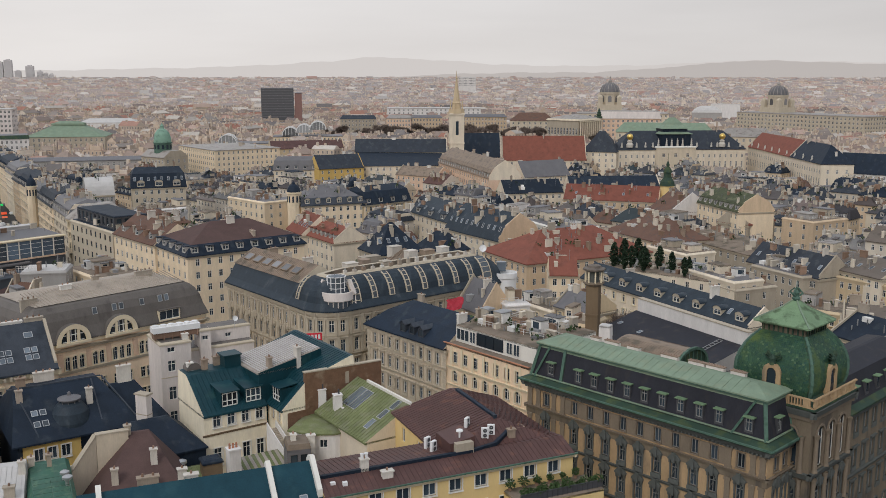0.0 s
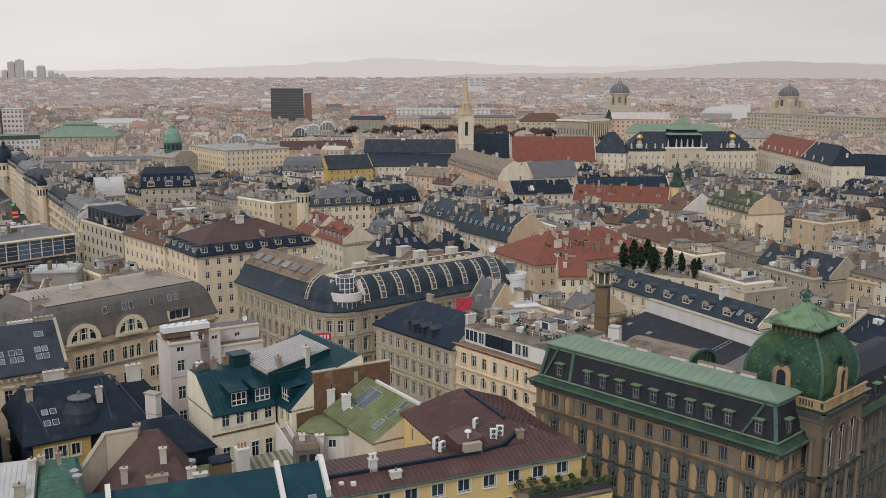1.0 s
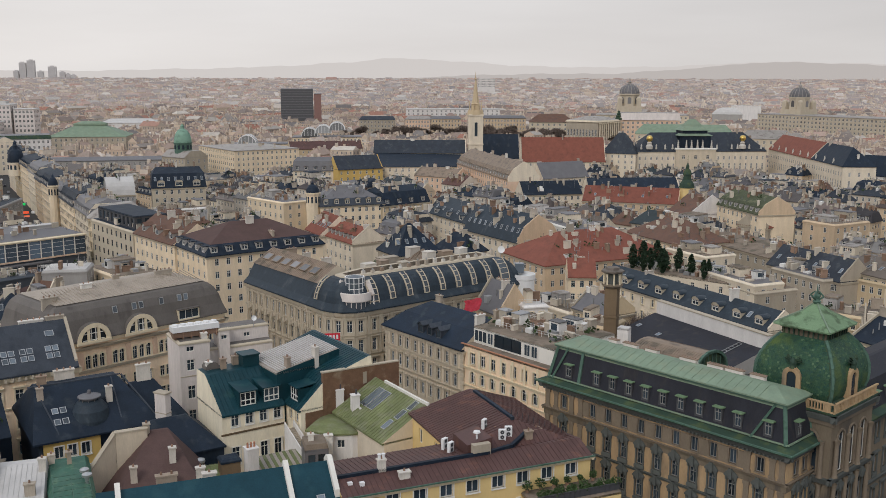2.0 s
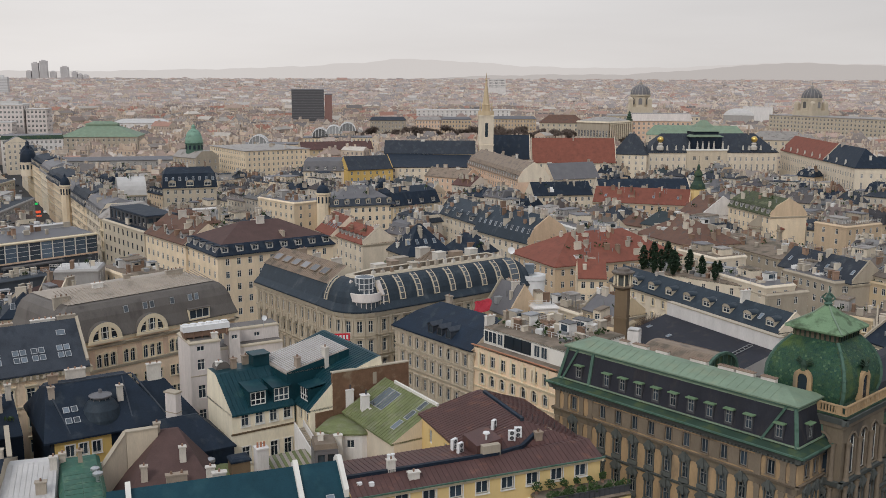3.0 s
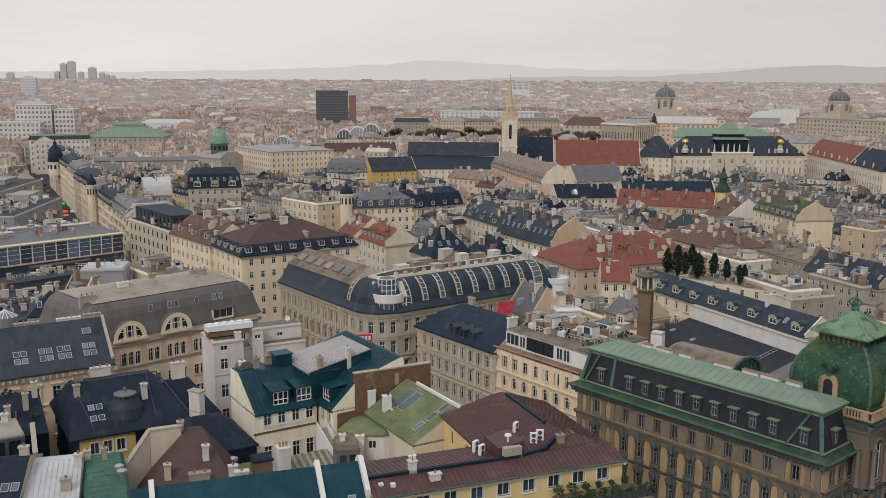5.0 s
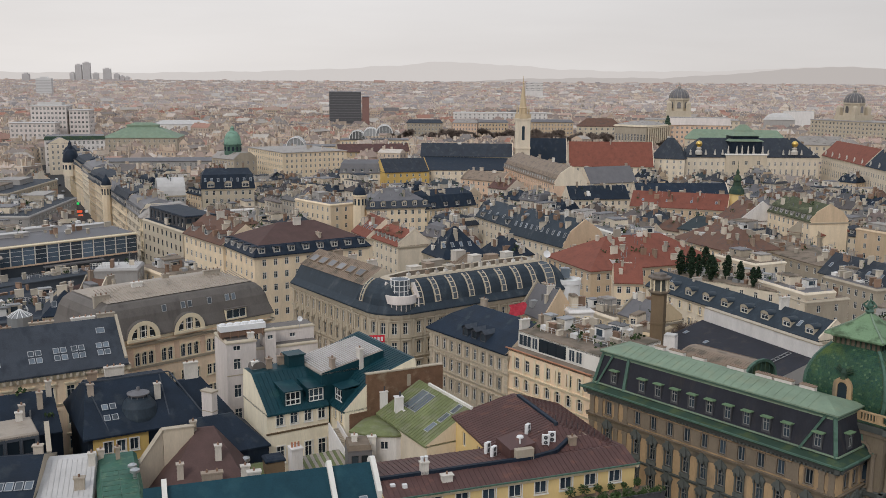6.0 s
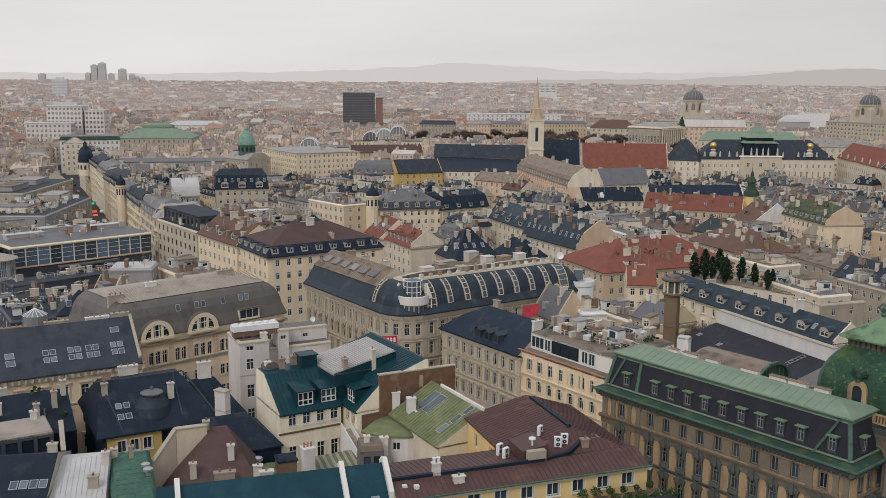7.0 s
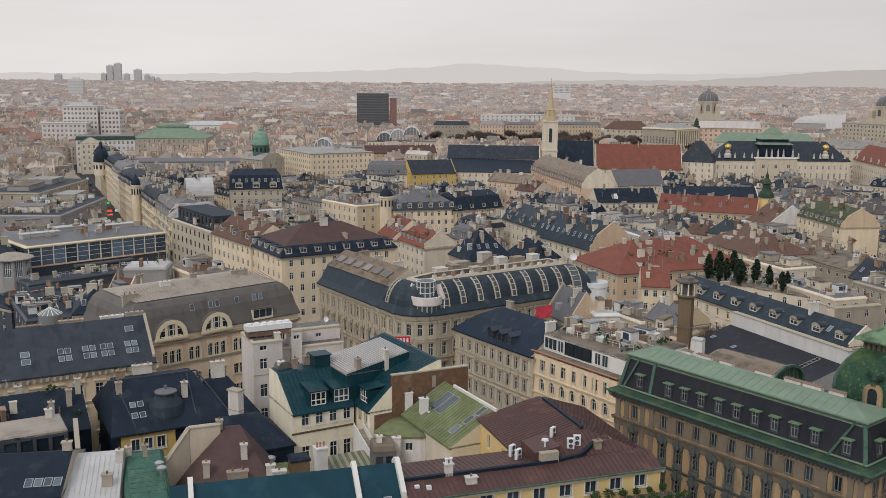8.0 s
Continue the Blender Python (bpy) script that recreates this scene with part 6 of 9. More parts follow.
    h.cover([(14.6, (2.4, 0, 2.4, 0))], over=0.3, seams=0.7)
    for u, v in ((4.6, 3.2), (6.4, 3.4)):
        bm = bmesh.new()
        lathe(bm, u, v, [(0.42, 13.8), (0.42, 15.0), (0.75, 15.1), (0.7, 15.5), (0.1, 15.8)], 12)
        part("vent_cowl", bm, STEEL, h.ob, "grey round vent cowl")
    h.done()
    # mossy roofs
    h = House("house", "house with mossy green seamed sheet roof and roof glazing", -14.6, 145.0, -58.5, [(-1.5, 1.5), (15.0, 1.5), (15.0, 9.2), (-1.5, 9.2)], 19.0, WALL["pale"], ROOF["moss"])
    for e in range(4):
        h.front(e, 0)
    h.cover([(23.4, (7.6, 0, 0, 0))], over=0.35, seams=0.75)
    bm = bmesh.new()
    box(bm, 1.8, 15.1, 9.0, 9.35, 20, 23.8)
    part("parapet", bm, WALL["trim_white"], h.ob, "white sheet-capped parapet")
    h.skylights(0, [(4.4, 20.8), (6.5, 20.8)], 2.0, 4.2)
    h.skylights(0, [(13.4, 20.0), (13.7, 21.2), (14.0, 22.3)], 1.2, 2.0)
    h.done()
    h = House("house", "low beige court house with mossy green flat roof", 0, 0, 0, [(-17.8, 141.4), (-14.2, 139.7), (-10.6, 139.8), (-7.4, 141.4), (-11.6, 152.4), (-15.6, 149.0)], 18.0, WALL["white"], ROOF["moss"])
    for e in range(6):
        h.front(e, 1 if e in (1, 2) else 0, [(15.6, 1.3, "half")], 1.2, "half")
    h.cover([(18.3, 0.3), (18.45, 1.2)], over=0.25)
    for x, y, top, w_ in ((-13.3, 148.2, 22.2, 1.3), (-10.5, 144.9, 22.4, 1.3), (-9.3, 144.5, 20.4, 1.1)):
        bm = bmesh.new()
        box(bm, -w_ / 2, w_ / 2, -0.5, 0.5, 17.5, top)
        box(bm, -w_ / 2 - 0.1, w_ / 2 + 0.1, -0.6, 0.6, top, top + 0.15)
        tube(bm, 0.2, 0, top + 0.15, top + 0.9, 0.16, 0.14, 8, 1)
        part("chimney", bm, [WALL["white"], DARKFRAME], h.ob, "white plastered chimney").matrix_basis = pose(x, y, 0, 0, 0, 20)
    h.done()
    h = House("house", "narrow brown stair house with grey doors in the court", -17.4, 134.8, 14, (3.6, 4.2), 17.2, ROOF["zinc"], ROOF["gravel"])
    for e in range(4):
        h.front(e, 2 if e == 0 else 0, [(13.6, 2.8, "plain")], 1.1, "plain", margin=0.3)
    h.cover([(18.0, 0.2)], over=0.2)
    h.chimneys([(1.2, 2, 0.9, 0.8), (4.0, 3, 0.9, 1.2)])
    h.done()
    h = House("house", "low court building with mossy olive lean-to roof", -29.4, 131.2, 32, (11.0, 5.0), 11.2, WALL["pale"], ROOF["olive"])
    for e in range(4):
        h.front(e, 0)
    h.cover([(12.4, (4.8, 0, 0, 0))], over=0.3, seams=0.7)
    h.done()

    # yellow house with the maroon roof
    h = House("house", "yellow house under a long maroon seamed sheet roof", -9.7, 108.4, 21.5, (35.1, 10.5), 22.0, WALL["yellow"], ROOF["maroon"])
    h.front(0, 9, storeys(22, 1.7, 3.6, 0.8), 1.75, "half", WALL["trim_white"]), h.front(1, 3, storeys(22, 1.7, 3.6, 0.8), 1.4, "half"), h.front(2, 0), h.front(3, 0)
    h.cover([(23.2, (3.0, 0, 7.4, 0))], over=0.5, seams=0.7)
    h.band(21.3, 21.7, 0.45, WALL["trim_cream"], "cornice", [0, 1])
    bm = bmesh.new()
    for p, q in (((0.2, 2.9, 23.25), (21.0, 2.9, 23.25)), ((21.0, 2.9, 23.25), (25.0, 3.6, 23.4)), ((25.0, 3.6, 23.4), (28.4, 6.0, 24.0))):
        bar(bm, p, q, 0.5, 0.5)
    part("ridge_upstand", bm, ROOF["slate"], h.ob, "dark sheet-clad ridge upstand")
    a = h.wing(17.8, 35.0, 3.2, 23.0, 0, 22.5)
    a.front(0, 0), a.front(1, 0), a.front(2, 0), a.front(3, 3, [(19.2, 2.2, "half")], 1.3, "half")
    a.cover([(25.2, (5.4, 7.6, 0.5, 9.2))], over=0.3, seams=0.7, name="wing_roof").done()
    bm = bmesh.new()
    bar(bm, (27.4, 8.2, 25.3), (27.4, 21.0, 25.3), 0.5, 0.5)
    part("ridge_upstand", bm, ROOF["slate"], h.ob, "dark sheet-clad ridge upstand")
    bm = bmesh.new()
    vs = box(bm, 18.4, 22.0, 3.6, 8.4, 22.4, 25.0)
    vs[7].co.z = vs[4].co.z = 24.4
    box(bm, 18.9, 21.4, 2.7, 3.596, 22.8, 24.6, 1)
    part("roof_hut", bm, [ROOF["maroon"], WALL["stone"]], h.ob, "maroon sheet-clad roof hut")
    bm = bmesh.new()
    tube(bm, 20.2, 4.6, 24.6, 25.6, 0.12, 0.14, 8)
    tube(bm, 20.2, 4.6, 25.6, 25.8, 0.5, 0.42, 14)
    part("vent_cowl", bm, WHITEMETAL, h.ob, "white round vent cowl")
    for k in range(11):
        bm = bmesh.new()
        u = 28.4 + 0.62 * k
        tube(bm, u, 10.5 - 0.5 * k, a.roof_z(u, 10.5 - 0.5 * k) - 0.1, a.roof_z(u, 10.5 - 0.5 * k) + 0.9, 0.05, 0.05, 5)
        part("snow_guard_post", bm, DARKFRAME, h.ob)
    h.chimneys([(6.2, 3.0, 1.4, 1.0), (8.6, 1.2, 0.7, 1.4), (30.2, 6.6, 1.2, 1.4), (28.2, 5.0, 1.5, 1.0), (31.2, 8.2, 1.0, 1.0), (25.6, 13.0, 1.2, 1.0), (24.6, 8.0, 1.6, 0.9), (23.0, 17.5, 1.0, 1.8)])
    h.done()

    # copper gutter, roof hatches and the twin white pots on the maroon roof
    hh = House("", "", 0, 0, 0, [(0, 0), (35.1, 0), (35.1, 10.5), (0, 10.5)], 22.0, WALL["yellow"], ROOF["maroon"], host=h)
    bm = bmesh.new()
    bar(bm, (-0.4, -0.56, 21.9), (35.5, -0.56, 21.9), 0.22, 0.2)
    part("gutter", bm, ROOF["verdigris"], h.ob, "green copper gutter")
    for u, v in ((1.6, 1.6), (3.0, 1.1)):
        bm = bmesh.new()
        box(bm, u - 0.3, u + 0.3, v - 0.25, v + 0.25, 22.3, 22.95)
        part("roof_hatch", bm, WHITEMETAL, h.ob, "small white roof hatch")
    bm = bmesh.new()
    for du in (-0.28, 0.28):
        tube(bm, 6.2 + du, 3.0, 24.5, 25.3, 0.2, 0.2, 10)
        tube(bm, 6.2 + du, 3.0, 25.3, 25.42, 0.27, 0.27, 10)
    part("flue", bm, WHITEMETAL, h.ob, "twin white flue pots")
    hh.walls.free(), hh.panes.free()

    # teal roof below the eye
    h = House("house", "house with deep teal smooth sheet roof and pale parapets", -35.1, 96.8, 19.6, (27.8, 14), 19.0, WALL["pale"], ROOF["teal_blue"])
    for e in range(4):
        h.front(e, 0)
    h.cover([(25.0, (7, 0, 7, 0))], over=0.4)
    h.party_wall(27.5, 1.0, 0.6, WALL["trim_white"], 3, 8.5)
    h.party_wall(22.0, 0.8, 0.6, WALL["trim_white"], 3, 7.8)
    h.party_wall(2.4, 0.9, 0.6, WALL["trim_white"], 3, 7.8)
    h.skylights(0, [(16.6, 22.0), (20.0, 21.4), (25.5, 21.6)], 1.0, 0.9)
    h.chimneys([(8, 8.2, 1.4, 2.4), (13, 8.4, 1.0, 1.6)])
    h.done()

    # dark roofs
    h = House("house", "court house with golden yellow front under a broad dark slate roof", -58.6, 134.2, 31, [(2.0, 0), (19.5, 0), (19.5, 18), (2.0, 18)], 18.6, ROOF["slate"], ROOF["slate"])
    a = h.wing(2.6, 10.8, -0.4, 4.0, 0, 18.2, WALL["gold"])
    a.front(0, 3, [(15.6, 1.9), (12.0, 1.8), (8.0, 1.8)], 1.3, "half", WALL["trim_white"]), a.front(1, 0), a.front(3, 0), a.done()
    h.front(0, 0), h.front(1, 0), h.front(2, 0), h.front(3, 0)
    h.cover([(24.7, (8, 4.0, 8, 1.2))], over=0.9)
    h.skylights(0, [(3.2, 20.2), (4.4, 20.2), (3.2, 21.4), (4.4, 21.4)], 0.95, 1.1)
    bm = bmesh.new()
    lathe(bm, 10.3, 3.4, [(3.1, 18.6), (3.05, 20.0), (2.7, 21.4), (2.0, 22.4), (1.3, 22.9)], 20)
    part("vent_drum", bm, ROOF["slate_mid"], h.ob, "rounded slate-clad vent drum", True)
    bm = bmesh.new()
    lathe(bm, 10.3, 3.4, [(1.2, 22.8), (1.2, 23.2), (1.75, 23.25), (1.75, 23.4), (0.3, 23.8), (0.25, 24.3), (0.05, 24.4)], 16)
    for k in range(10):
        a = 2 * math.pi * k / 10
        tube(bm, 10.3 + 1.5 * math.cos(a), 3.4 + 1.5 * math.sin(a), 22.7, 23.25, 0.06, 0.06, 5)
    part("vent_cap", bm, ROOF["zinc"], h.ob, "grey round vent cap")
    bm = bmesh.new()
    for p, q in (((16.3, 7.9, 24.7), (19.9, -0.5, 18.9)), ((16.2, 8, 24.75), (2.2, 8, 24.75)), ((5.0, 0.0, 19.1), (3.2, 7.8, 24.7)), ((14.4, 1.0, 19.8), (14.6, 7.6, 24.6))):
        bar(bm, p, q, 0.2, 0.2)
    part("ridge_capping", bm, ROOF["slate_blue"], h.ob, "grey sheet ridge capping")
    h.chimneys([(3.6, 6.0, 1.6, 0.9), (13.4, 4.0, 2.2, 0.9), (8.0, 10.0, 1.4, 3.0), (4.4, 9.0, 1.2, 1.4)])
    h.done()
    fire_wall("fire_wall", "beige plastered fire wall with sloping top", -46.3, 126.4, 51, 4.2, 8, 17.6, 22.0, 0.6, WALL["ashlar"])
    fire_wall("fire_wall", "beige plastered fire wall with level top", -43.6, 129.7, 25, 4.4, 8, 22.0, 22.0, 0.8, WALL["ashlar"])
    h = House("house", "low court house with angled dark slate roofs", -77.2, 129.4, 31, (17.5, 15), 18.4, ROOF["slate"], ROOF["slate"])
    for e in range(4):
        h.front(e, 0)
    h.cover([(23.0, (7.4, 0.2, 7.4, 2.0))], over=0.3)
    h.chimneys([(12.2, 2.6, 2.4, 0.8), (15.0, 4.4, 2.4, 0.8), (16.6, 6.4, 2.2, 0.8), (8.0, 9, 1.6, 1.0)])
    h.clutter(random.Random(7), 9, 0.2)
    h.done()
    h = House("house", "court wing with dark hipped slate roof", -45.6, 146.2, 31, (8.0, 9), 17.5, WALL["stone"], ROOF["slate"])
    for e in range(4):
        h.front(e, 0)
    h.cover([(23.0, (4.3, 3.8, 4.3, 0.2))], over=0.3)
    h.chimneys([(2.6, 4.6, 2.6, 2.2)])
    h.done()
    h = House("house", "low slate-hung court building with dark slate roof", -41.5, 135.0, 31, (12.5, 12), 15.5, ROOF["slate"], ROOF["slate"])
    for e in range(4):
        h.front(e, 0)
    h.cover([(19.6, (5.8, 4, 5.8, 2))], over=0.3)
    h.done()
    h = House("house", "court house with dull brown sheet roof", -41.6, 117.2, 19, (14.5, 17), 14.0, WALL["sand"], ROOF["oxblood"])
    for e in range(4):
        h.front(e, 0)
    h.cover([(21.3, (14, 5, 2.5, 7))], over=0.3)
    h.chimneys([(4.2, 6.0, 2.0, 0.9), (9.6, 8.4, 2.0, 0.9), (8.4, 4.4, 1.6, 2.4), (13.0, 4.6, 2.0, 1.2), (1.8, 13, 1.4, 0.9), (6.5, 14, 1.6, 0.9)])
    h.done()
    h = House("house", "white seamed sheet roof with a rusty vent", -53.1, 106.5, 17, (7.2, 18), 16.9, WALL["white"], ROOF["light"])
    for e in range(4):
        h.front(e, 0)
    h.cover([(20.6, (15.5, 0.3, 1.0, 0.3))], over=0.25, seams=0.6)
    h.chimneys([(5.4, 8.6, 1.5, 1.3), (6.6, 13.6, 1.6, 0.9)])
    h.done()
    h = House("house", "small court wing with bright green sheet roof and steel rails", -44.3, 107.8, 23, (5.2, 21.0), 18.6, WALL["sand"], ROOF["green_sheet"])
    for e in range(4):
        h.front(e, 0)
    h.cover([(19.5, (3.0, 0.3, 1.0, 0.3)), (19.8, (9.0, 2.0, 3.0, 2.0))], over=0.3)
    bm = bmesh.new()
    for k in range(6):
        bar(bm, (0.4, 3.0 + 1.6 * k, 20.5), (4.8, 3.0 + 1.6 * k, 20.5), 0.06, 0.06)
    for x in (0.4, 2.6, 4.8):
        bar(bm, (x, 3.0, 20.52), (x, 11.0, 20.52), 0.06, 0.06)
        for k in range(6):
            tube(bm, x, 3.0 + 1.6 * k, 18.8, 20.5, 0.04, 0.04, 5)
    part("walkway_rail", bm, ROOF["verdigris"], h.ob, "green painted steel rails")
    bm = bmesh.new()
    for x, y, r in ((4.4, 11.6, 0.55), (4.6, 9.8, 0.6)):
        lathe(bm, x, y, [(r * 0.5, 18.8), (r * 0.5, 20.4), (r * 1.1, 20.5), (r * 1.1, 20.8), (0.1, 21.1)], 14)
    part("vent_cowl", bm, STEEL, h.ob, "grey round vent cowls")
    h.chimneys([(0.6, 18.6, 1.2, 0.8), (2.8, 17.0, 1.6, 0.6)])
    h.done()
    h = House("house", "dark slate roofed house with four roof windows", -70.8, 108.5, 13, (16.4, 16), 19.2, WALL["stone"], ROOF["slate"])
    for e in range(4):
        h.front(e, 3 if e == 0 else 0, [(15.0, 1.8, "half")], 1.2)
    h.cover([(22.2, (8, 0, 8, 0))], over=0.3)
    h.skylights(0, [(11.9 + 1.2 * k, 19.9) for k in range(4)], 1.05, 1.6)
    h.chimneys([(3.0, 8, 1.4, 1.4), (15.6, 8.4, 1.2, 1.2)])
    h.done()
    h = House("house", "dark glazed attic storey under a flat taupe roof", -72.8, 122.0, 33, (13.4, 7.5), 21.5, WALL["steel"], ROOF["sheet_beige"])
    h.front(0, 6, [(18.2, 2.6, "plain"), (14.0, 2.4, "plain")], 1.7, "plain", margin=0.3), h.front(1, 0), h.front(2, 0), h.front(3, 0)
    h.cover([(21.75, 0.2)], over=0.7)
    bm = bmesh.new()
    for k in range(7):
        box(bm, 0.2 + 2.15 * k, 0.3 + 2.15 * k, -0.65, -0.55, 17.8, 21.3)
    box(bm, 0.0, 13.4, -0.66, -0.54, 18.9, 18.98)
    part("balcony_screen", bm, DARKFRAME, h.ob, "dark steel balcony screen")
    h.chimneys([(11.6, 6.2, 1.2, 0.9), (3.0, 6.4, 1.6, 1.2)])
    h.done()
    fire_wall("fire_wall", "thin white plastered parapet between dark roofs", -61.7, 131.6, -64, 7.0, 12, 22.2, 20.2, 0.45, WALL["white"])


court_houses()
behind_palace()


# ---- named houses of the middle distance ----
def std(label, x, y, yaw, L, D, ze, zr, kind, wall, roof, bays=6, side=None, dorm=None, dorm_side=0, sky=0, top=None, style="cross", attic=None, endwall=None):
    """A town house at the left end of its front eaves, running along yaw for L and back for D."""
    rng = random.Random(label)
    bays = max(bays, int(L / 3.8)) if bays and style != "glass" else bays
    h = House("house", label, x, y, yaw, (L, D), ze, WALL[wall], ROOF[roof])
    h.recess = 0.05
    far = math.hypot(x, y) > 480
    rows, ww = storeys(ze, 1.9, 3.6, 1.1, 2.0)[:5], min(1.15, L / max(bays, 1) * 0.45)
    if style == "tall":
        rows = [(ze - 5.6, 2.2), (ze - 12.5, 4.5), (3, 3)]
    if style == "glass":
        rows, ww, style = [(ze - 3.4, 3.0, "sheet"), (ze - 7.2, 3.2, "sheet")], L / bays * 0.93, "sheet"
    style = "cross" if style == "tall" else style
    seen = 1 if yaw < 10 else 3
    n_side = int(D / 5) if side is None else side
    for e in range(4):
        if e == 0:
            h.front(e, bays, rows, ww, style, None if math.hypot(x, y) > 260 else WALL["trim_cream"], margin=0.3, single=not far)
        elif e == seen and kind not in ("gable", "mgable"):
            h.front(e, n_side, rows, ww if ww < 2 else 1.2, style if ww < 2 else "cross", single=not far)
        else:
            h.front(e, 0 if e == seen or e == 4 - seen else bays, rows, 1.1, single=False)
    m = min(L, D) / 2 - 0.1
    if kind == "gable":
        h.cover([(zr, (D / 2, 0, D / 2, 0))], over=0.5)
    elif kind == "hip":
        h.cover([(zr, m)], over=0.5)
    elif kind == "mansard":
        h.cover([(ze + (zr - ze) * 0.72, (1.8, 0.3, 1.8, 0.3)), (zr, (D / 2 - 0.1, 2.0, D / 2 - 0.1, 2.0))], over=0.5)
    elif kind == "mgable":
        h.cover([(ze + (zr - ze) * 0.5, (1.8, 0, 1.8, 0)), (zr, (D / 2, 0, D / 2, 0))], over=0.5)
    elif kind == "lean":
        h.cover([(zr, (D - 0.3, 0, 0, 0))], over=0.4)
    elif kind == "hipend":
        h.cover([(zr, (D / 2 - 0.1, D * 0.6, D / 2 - 0.1, 0))], over=0.5)
    elif kind == "mansard2":
        h.cover([(ze + (2.7 if zr < 32 else 7.0), 1.8), (zr, m)], over=0.6, mats=[ROOF[roof], ROOF[top or roof]])
    elif kind == "barrel":
        arc = [math.pi / 2 * k / 6 for k in range(1, 7)]
        h.cover([(ze + (zr - ze) * math.sin(a), (D / 2 * (1 - math.cos(a)), 0, D / 2 * (1 - math.cos(a)), 0)) for a in arc], over=0.1)
    else:
        h.cover([(ze + 0.5, 0.25), (ze + 0.52, 0.5)], over=0.25, mats=[WALL[wall], ROOF[roof]])
        if attic:
            a = h.wing(1.5, L - 3, 2.0, D - 2, ze + 0.4, ze + 4.4, DARKFRAME, ROOF["slate"])
            for e in range(4):
                a.front(e, 9 if e == 0 else (4 if e == 1 else 0), [(ze + 1.0, 2.8, "plain")], 1.9 if e == 0 else 1.6, "plain", margin=0.4)
            a.cover([(ze + 4.7, 0.2)], over=1.0, name="attic_roof").done()
        elif bays:
            for k in range(rng.choice((1, 1, 2))):
                u = L * (rng.uniform(0.05, 0.3) + 0.45 * k)
                a = h.wing(u, u + L * rng.uniform(0.15, 0.3), D * 0.3, D * rng.uniform(0.6, 0.85), ze + 0.4, ze + rng.uniform(2.2, 3.4), WALL[rng.choice(("grey", "pale", "stone"))], ROOF[rng.choice(("gravel", "zinc", "lead"))])
                for e in range(4):
                    a.front(e, 1 if e == 0 else 0, [(ze + 0.9, 1.3)], 1.2, single=False)
                a.cover([(a.ze + 0.25, 0.1)], over=0.2, name="roof_hut").done()
    if dorm:
        ds, n, w = dorm
        h.dormers(0, n, ze + (0.8 if kind != "gable" else (zr - ze) * 0.22), w, min(1.5, (zr - ze) * 0.3), 1.8, ds, WALL["grey"] if ds != "arch" else WALL["trim"])
        if dorm_side:
            h.dormers(seen, dorm_side, ze + 0.8, w, 1.4, 1.8, ds, WALL["grey"])
    if sky:
        lo = ze + (zr - ze) * 0.35
        h.skylights(0, [(L * (k + 0.5) / sky, lo) for k in range(sky)], 1.0, 1.7)
    if kind in ("gable", "mansard", "hip", "mansard2", "mgable", "hipend"):
        n = 2 + int(L / 14) if "row of gabled" not in label else 2
        h.chimneys([(L * (k + 0.5) / n + rng.uniform(-2, 2), D * rng.uniform(0.45, 0.7), round(rng.uniform(0.8, 2.2), 0), rng.choice((1.2, 1.8, 2.4)), rng.choice((0, 90))) for k in range(n)])
    if kind in ("gable", "mansard") and rng.random() < 0.8:
        h.party_wall(L - 0.2, rng.uniform(0.3, 0.8), 0.35, WALL[wall])
        if rng.random() < 0.5:
            h.party_wall(0.2, rng.uniform(0.3, 0.8), 0.35, WALL["stone"])
    if endwall:
        h.party_wall(L - 0.2, 0.25, 0.5, WALL[endwall])
    if not far and zr < 31 and "row of gabled" not in label:
        h.clutter(rng, int(L * D / (9 if kind == "flat" else 14)), 0.08)
    if "street house" in label:
        for z in (ze - 4.6, ze - 8.2, ze - 11.8):
            h.band(z, z + 0.4, 0.3, WALL["trim"], "string_course", [0])
    if wall != "white" and not far:
        h.band(ze - 0.9, ze - 0.3, 0.4 if kind != "flat" else 0.12, WALL["trim" if kind != "flat" else wall])
    h.done()
    return h


std("beige stone house with recessed paired windows and glass attic", -112.9, 325.2, -51.3, 35.7, 15, 24, 25.0, "flat", "trim", "slate", bays=9, style="plain", attic='glass')
std("cream plastered house with brown tiled roof and gabled dormers", -90.2, 297.4, -51.0, 29.1, 15, 24, 29.6, "gable", "cream", "brown", bays=8, dorm=('gable', 3, 2.0))
std("cream corner house with brown hipped roof over slate mansard", -72.3, 276.7, -55.2, 24.1, 36, 24, 31.1, "mansard2", "cream", "slate", bays=6, side=10, dorm=('flat', 5, 1.6), dorm_side=8, top='oxblood')
std("cream stuccoed corner house with slate mansard and round dormers", -41.2, 389.7, 20.5, 27.5, 20, 20, 27.4, "mansard2", "cream", "slate_blue", bays=9, side=4, dorm=("arch", 6, 1.5), top="zinc")
std("sand coloured house with black slate mansard", -16.7, 398.6, 37.9, 25.6, 14, 19, 26.2, "mansard", "sand", "slate", bays=9, dorm=('flat', 4, 1.4))
std("golden yellow house with grey sheet roof", -47.8, 548.8, 24.9, 28.0, 16, 20, 27.4, "gable", "gold", "dusk", bays=5)
std("pale grey house with sheet mansard and dormers", -74.4, 554.7, 2.6, 25.7, 14, 19, 26.4, "mansard", "pale", "zinc", bays=9, dorm=('flat', 5, 1.4))
std("sand coloured office house with black mansard and glazed dormers", -118.8, 421.6, 17.1, 23.0, 17, 24, 32.4, "mansard", "trim", "slate", bays=7, dorm=("arch", 3, 2.8), sky=8)
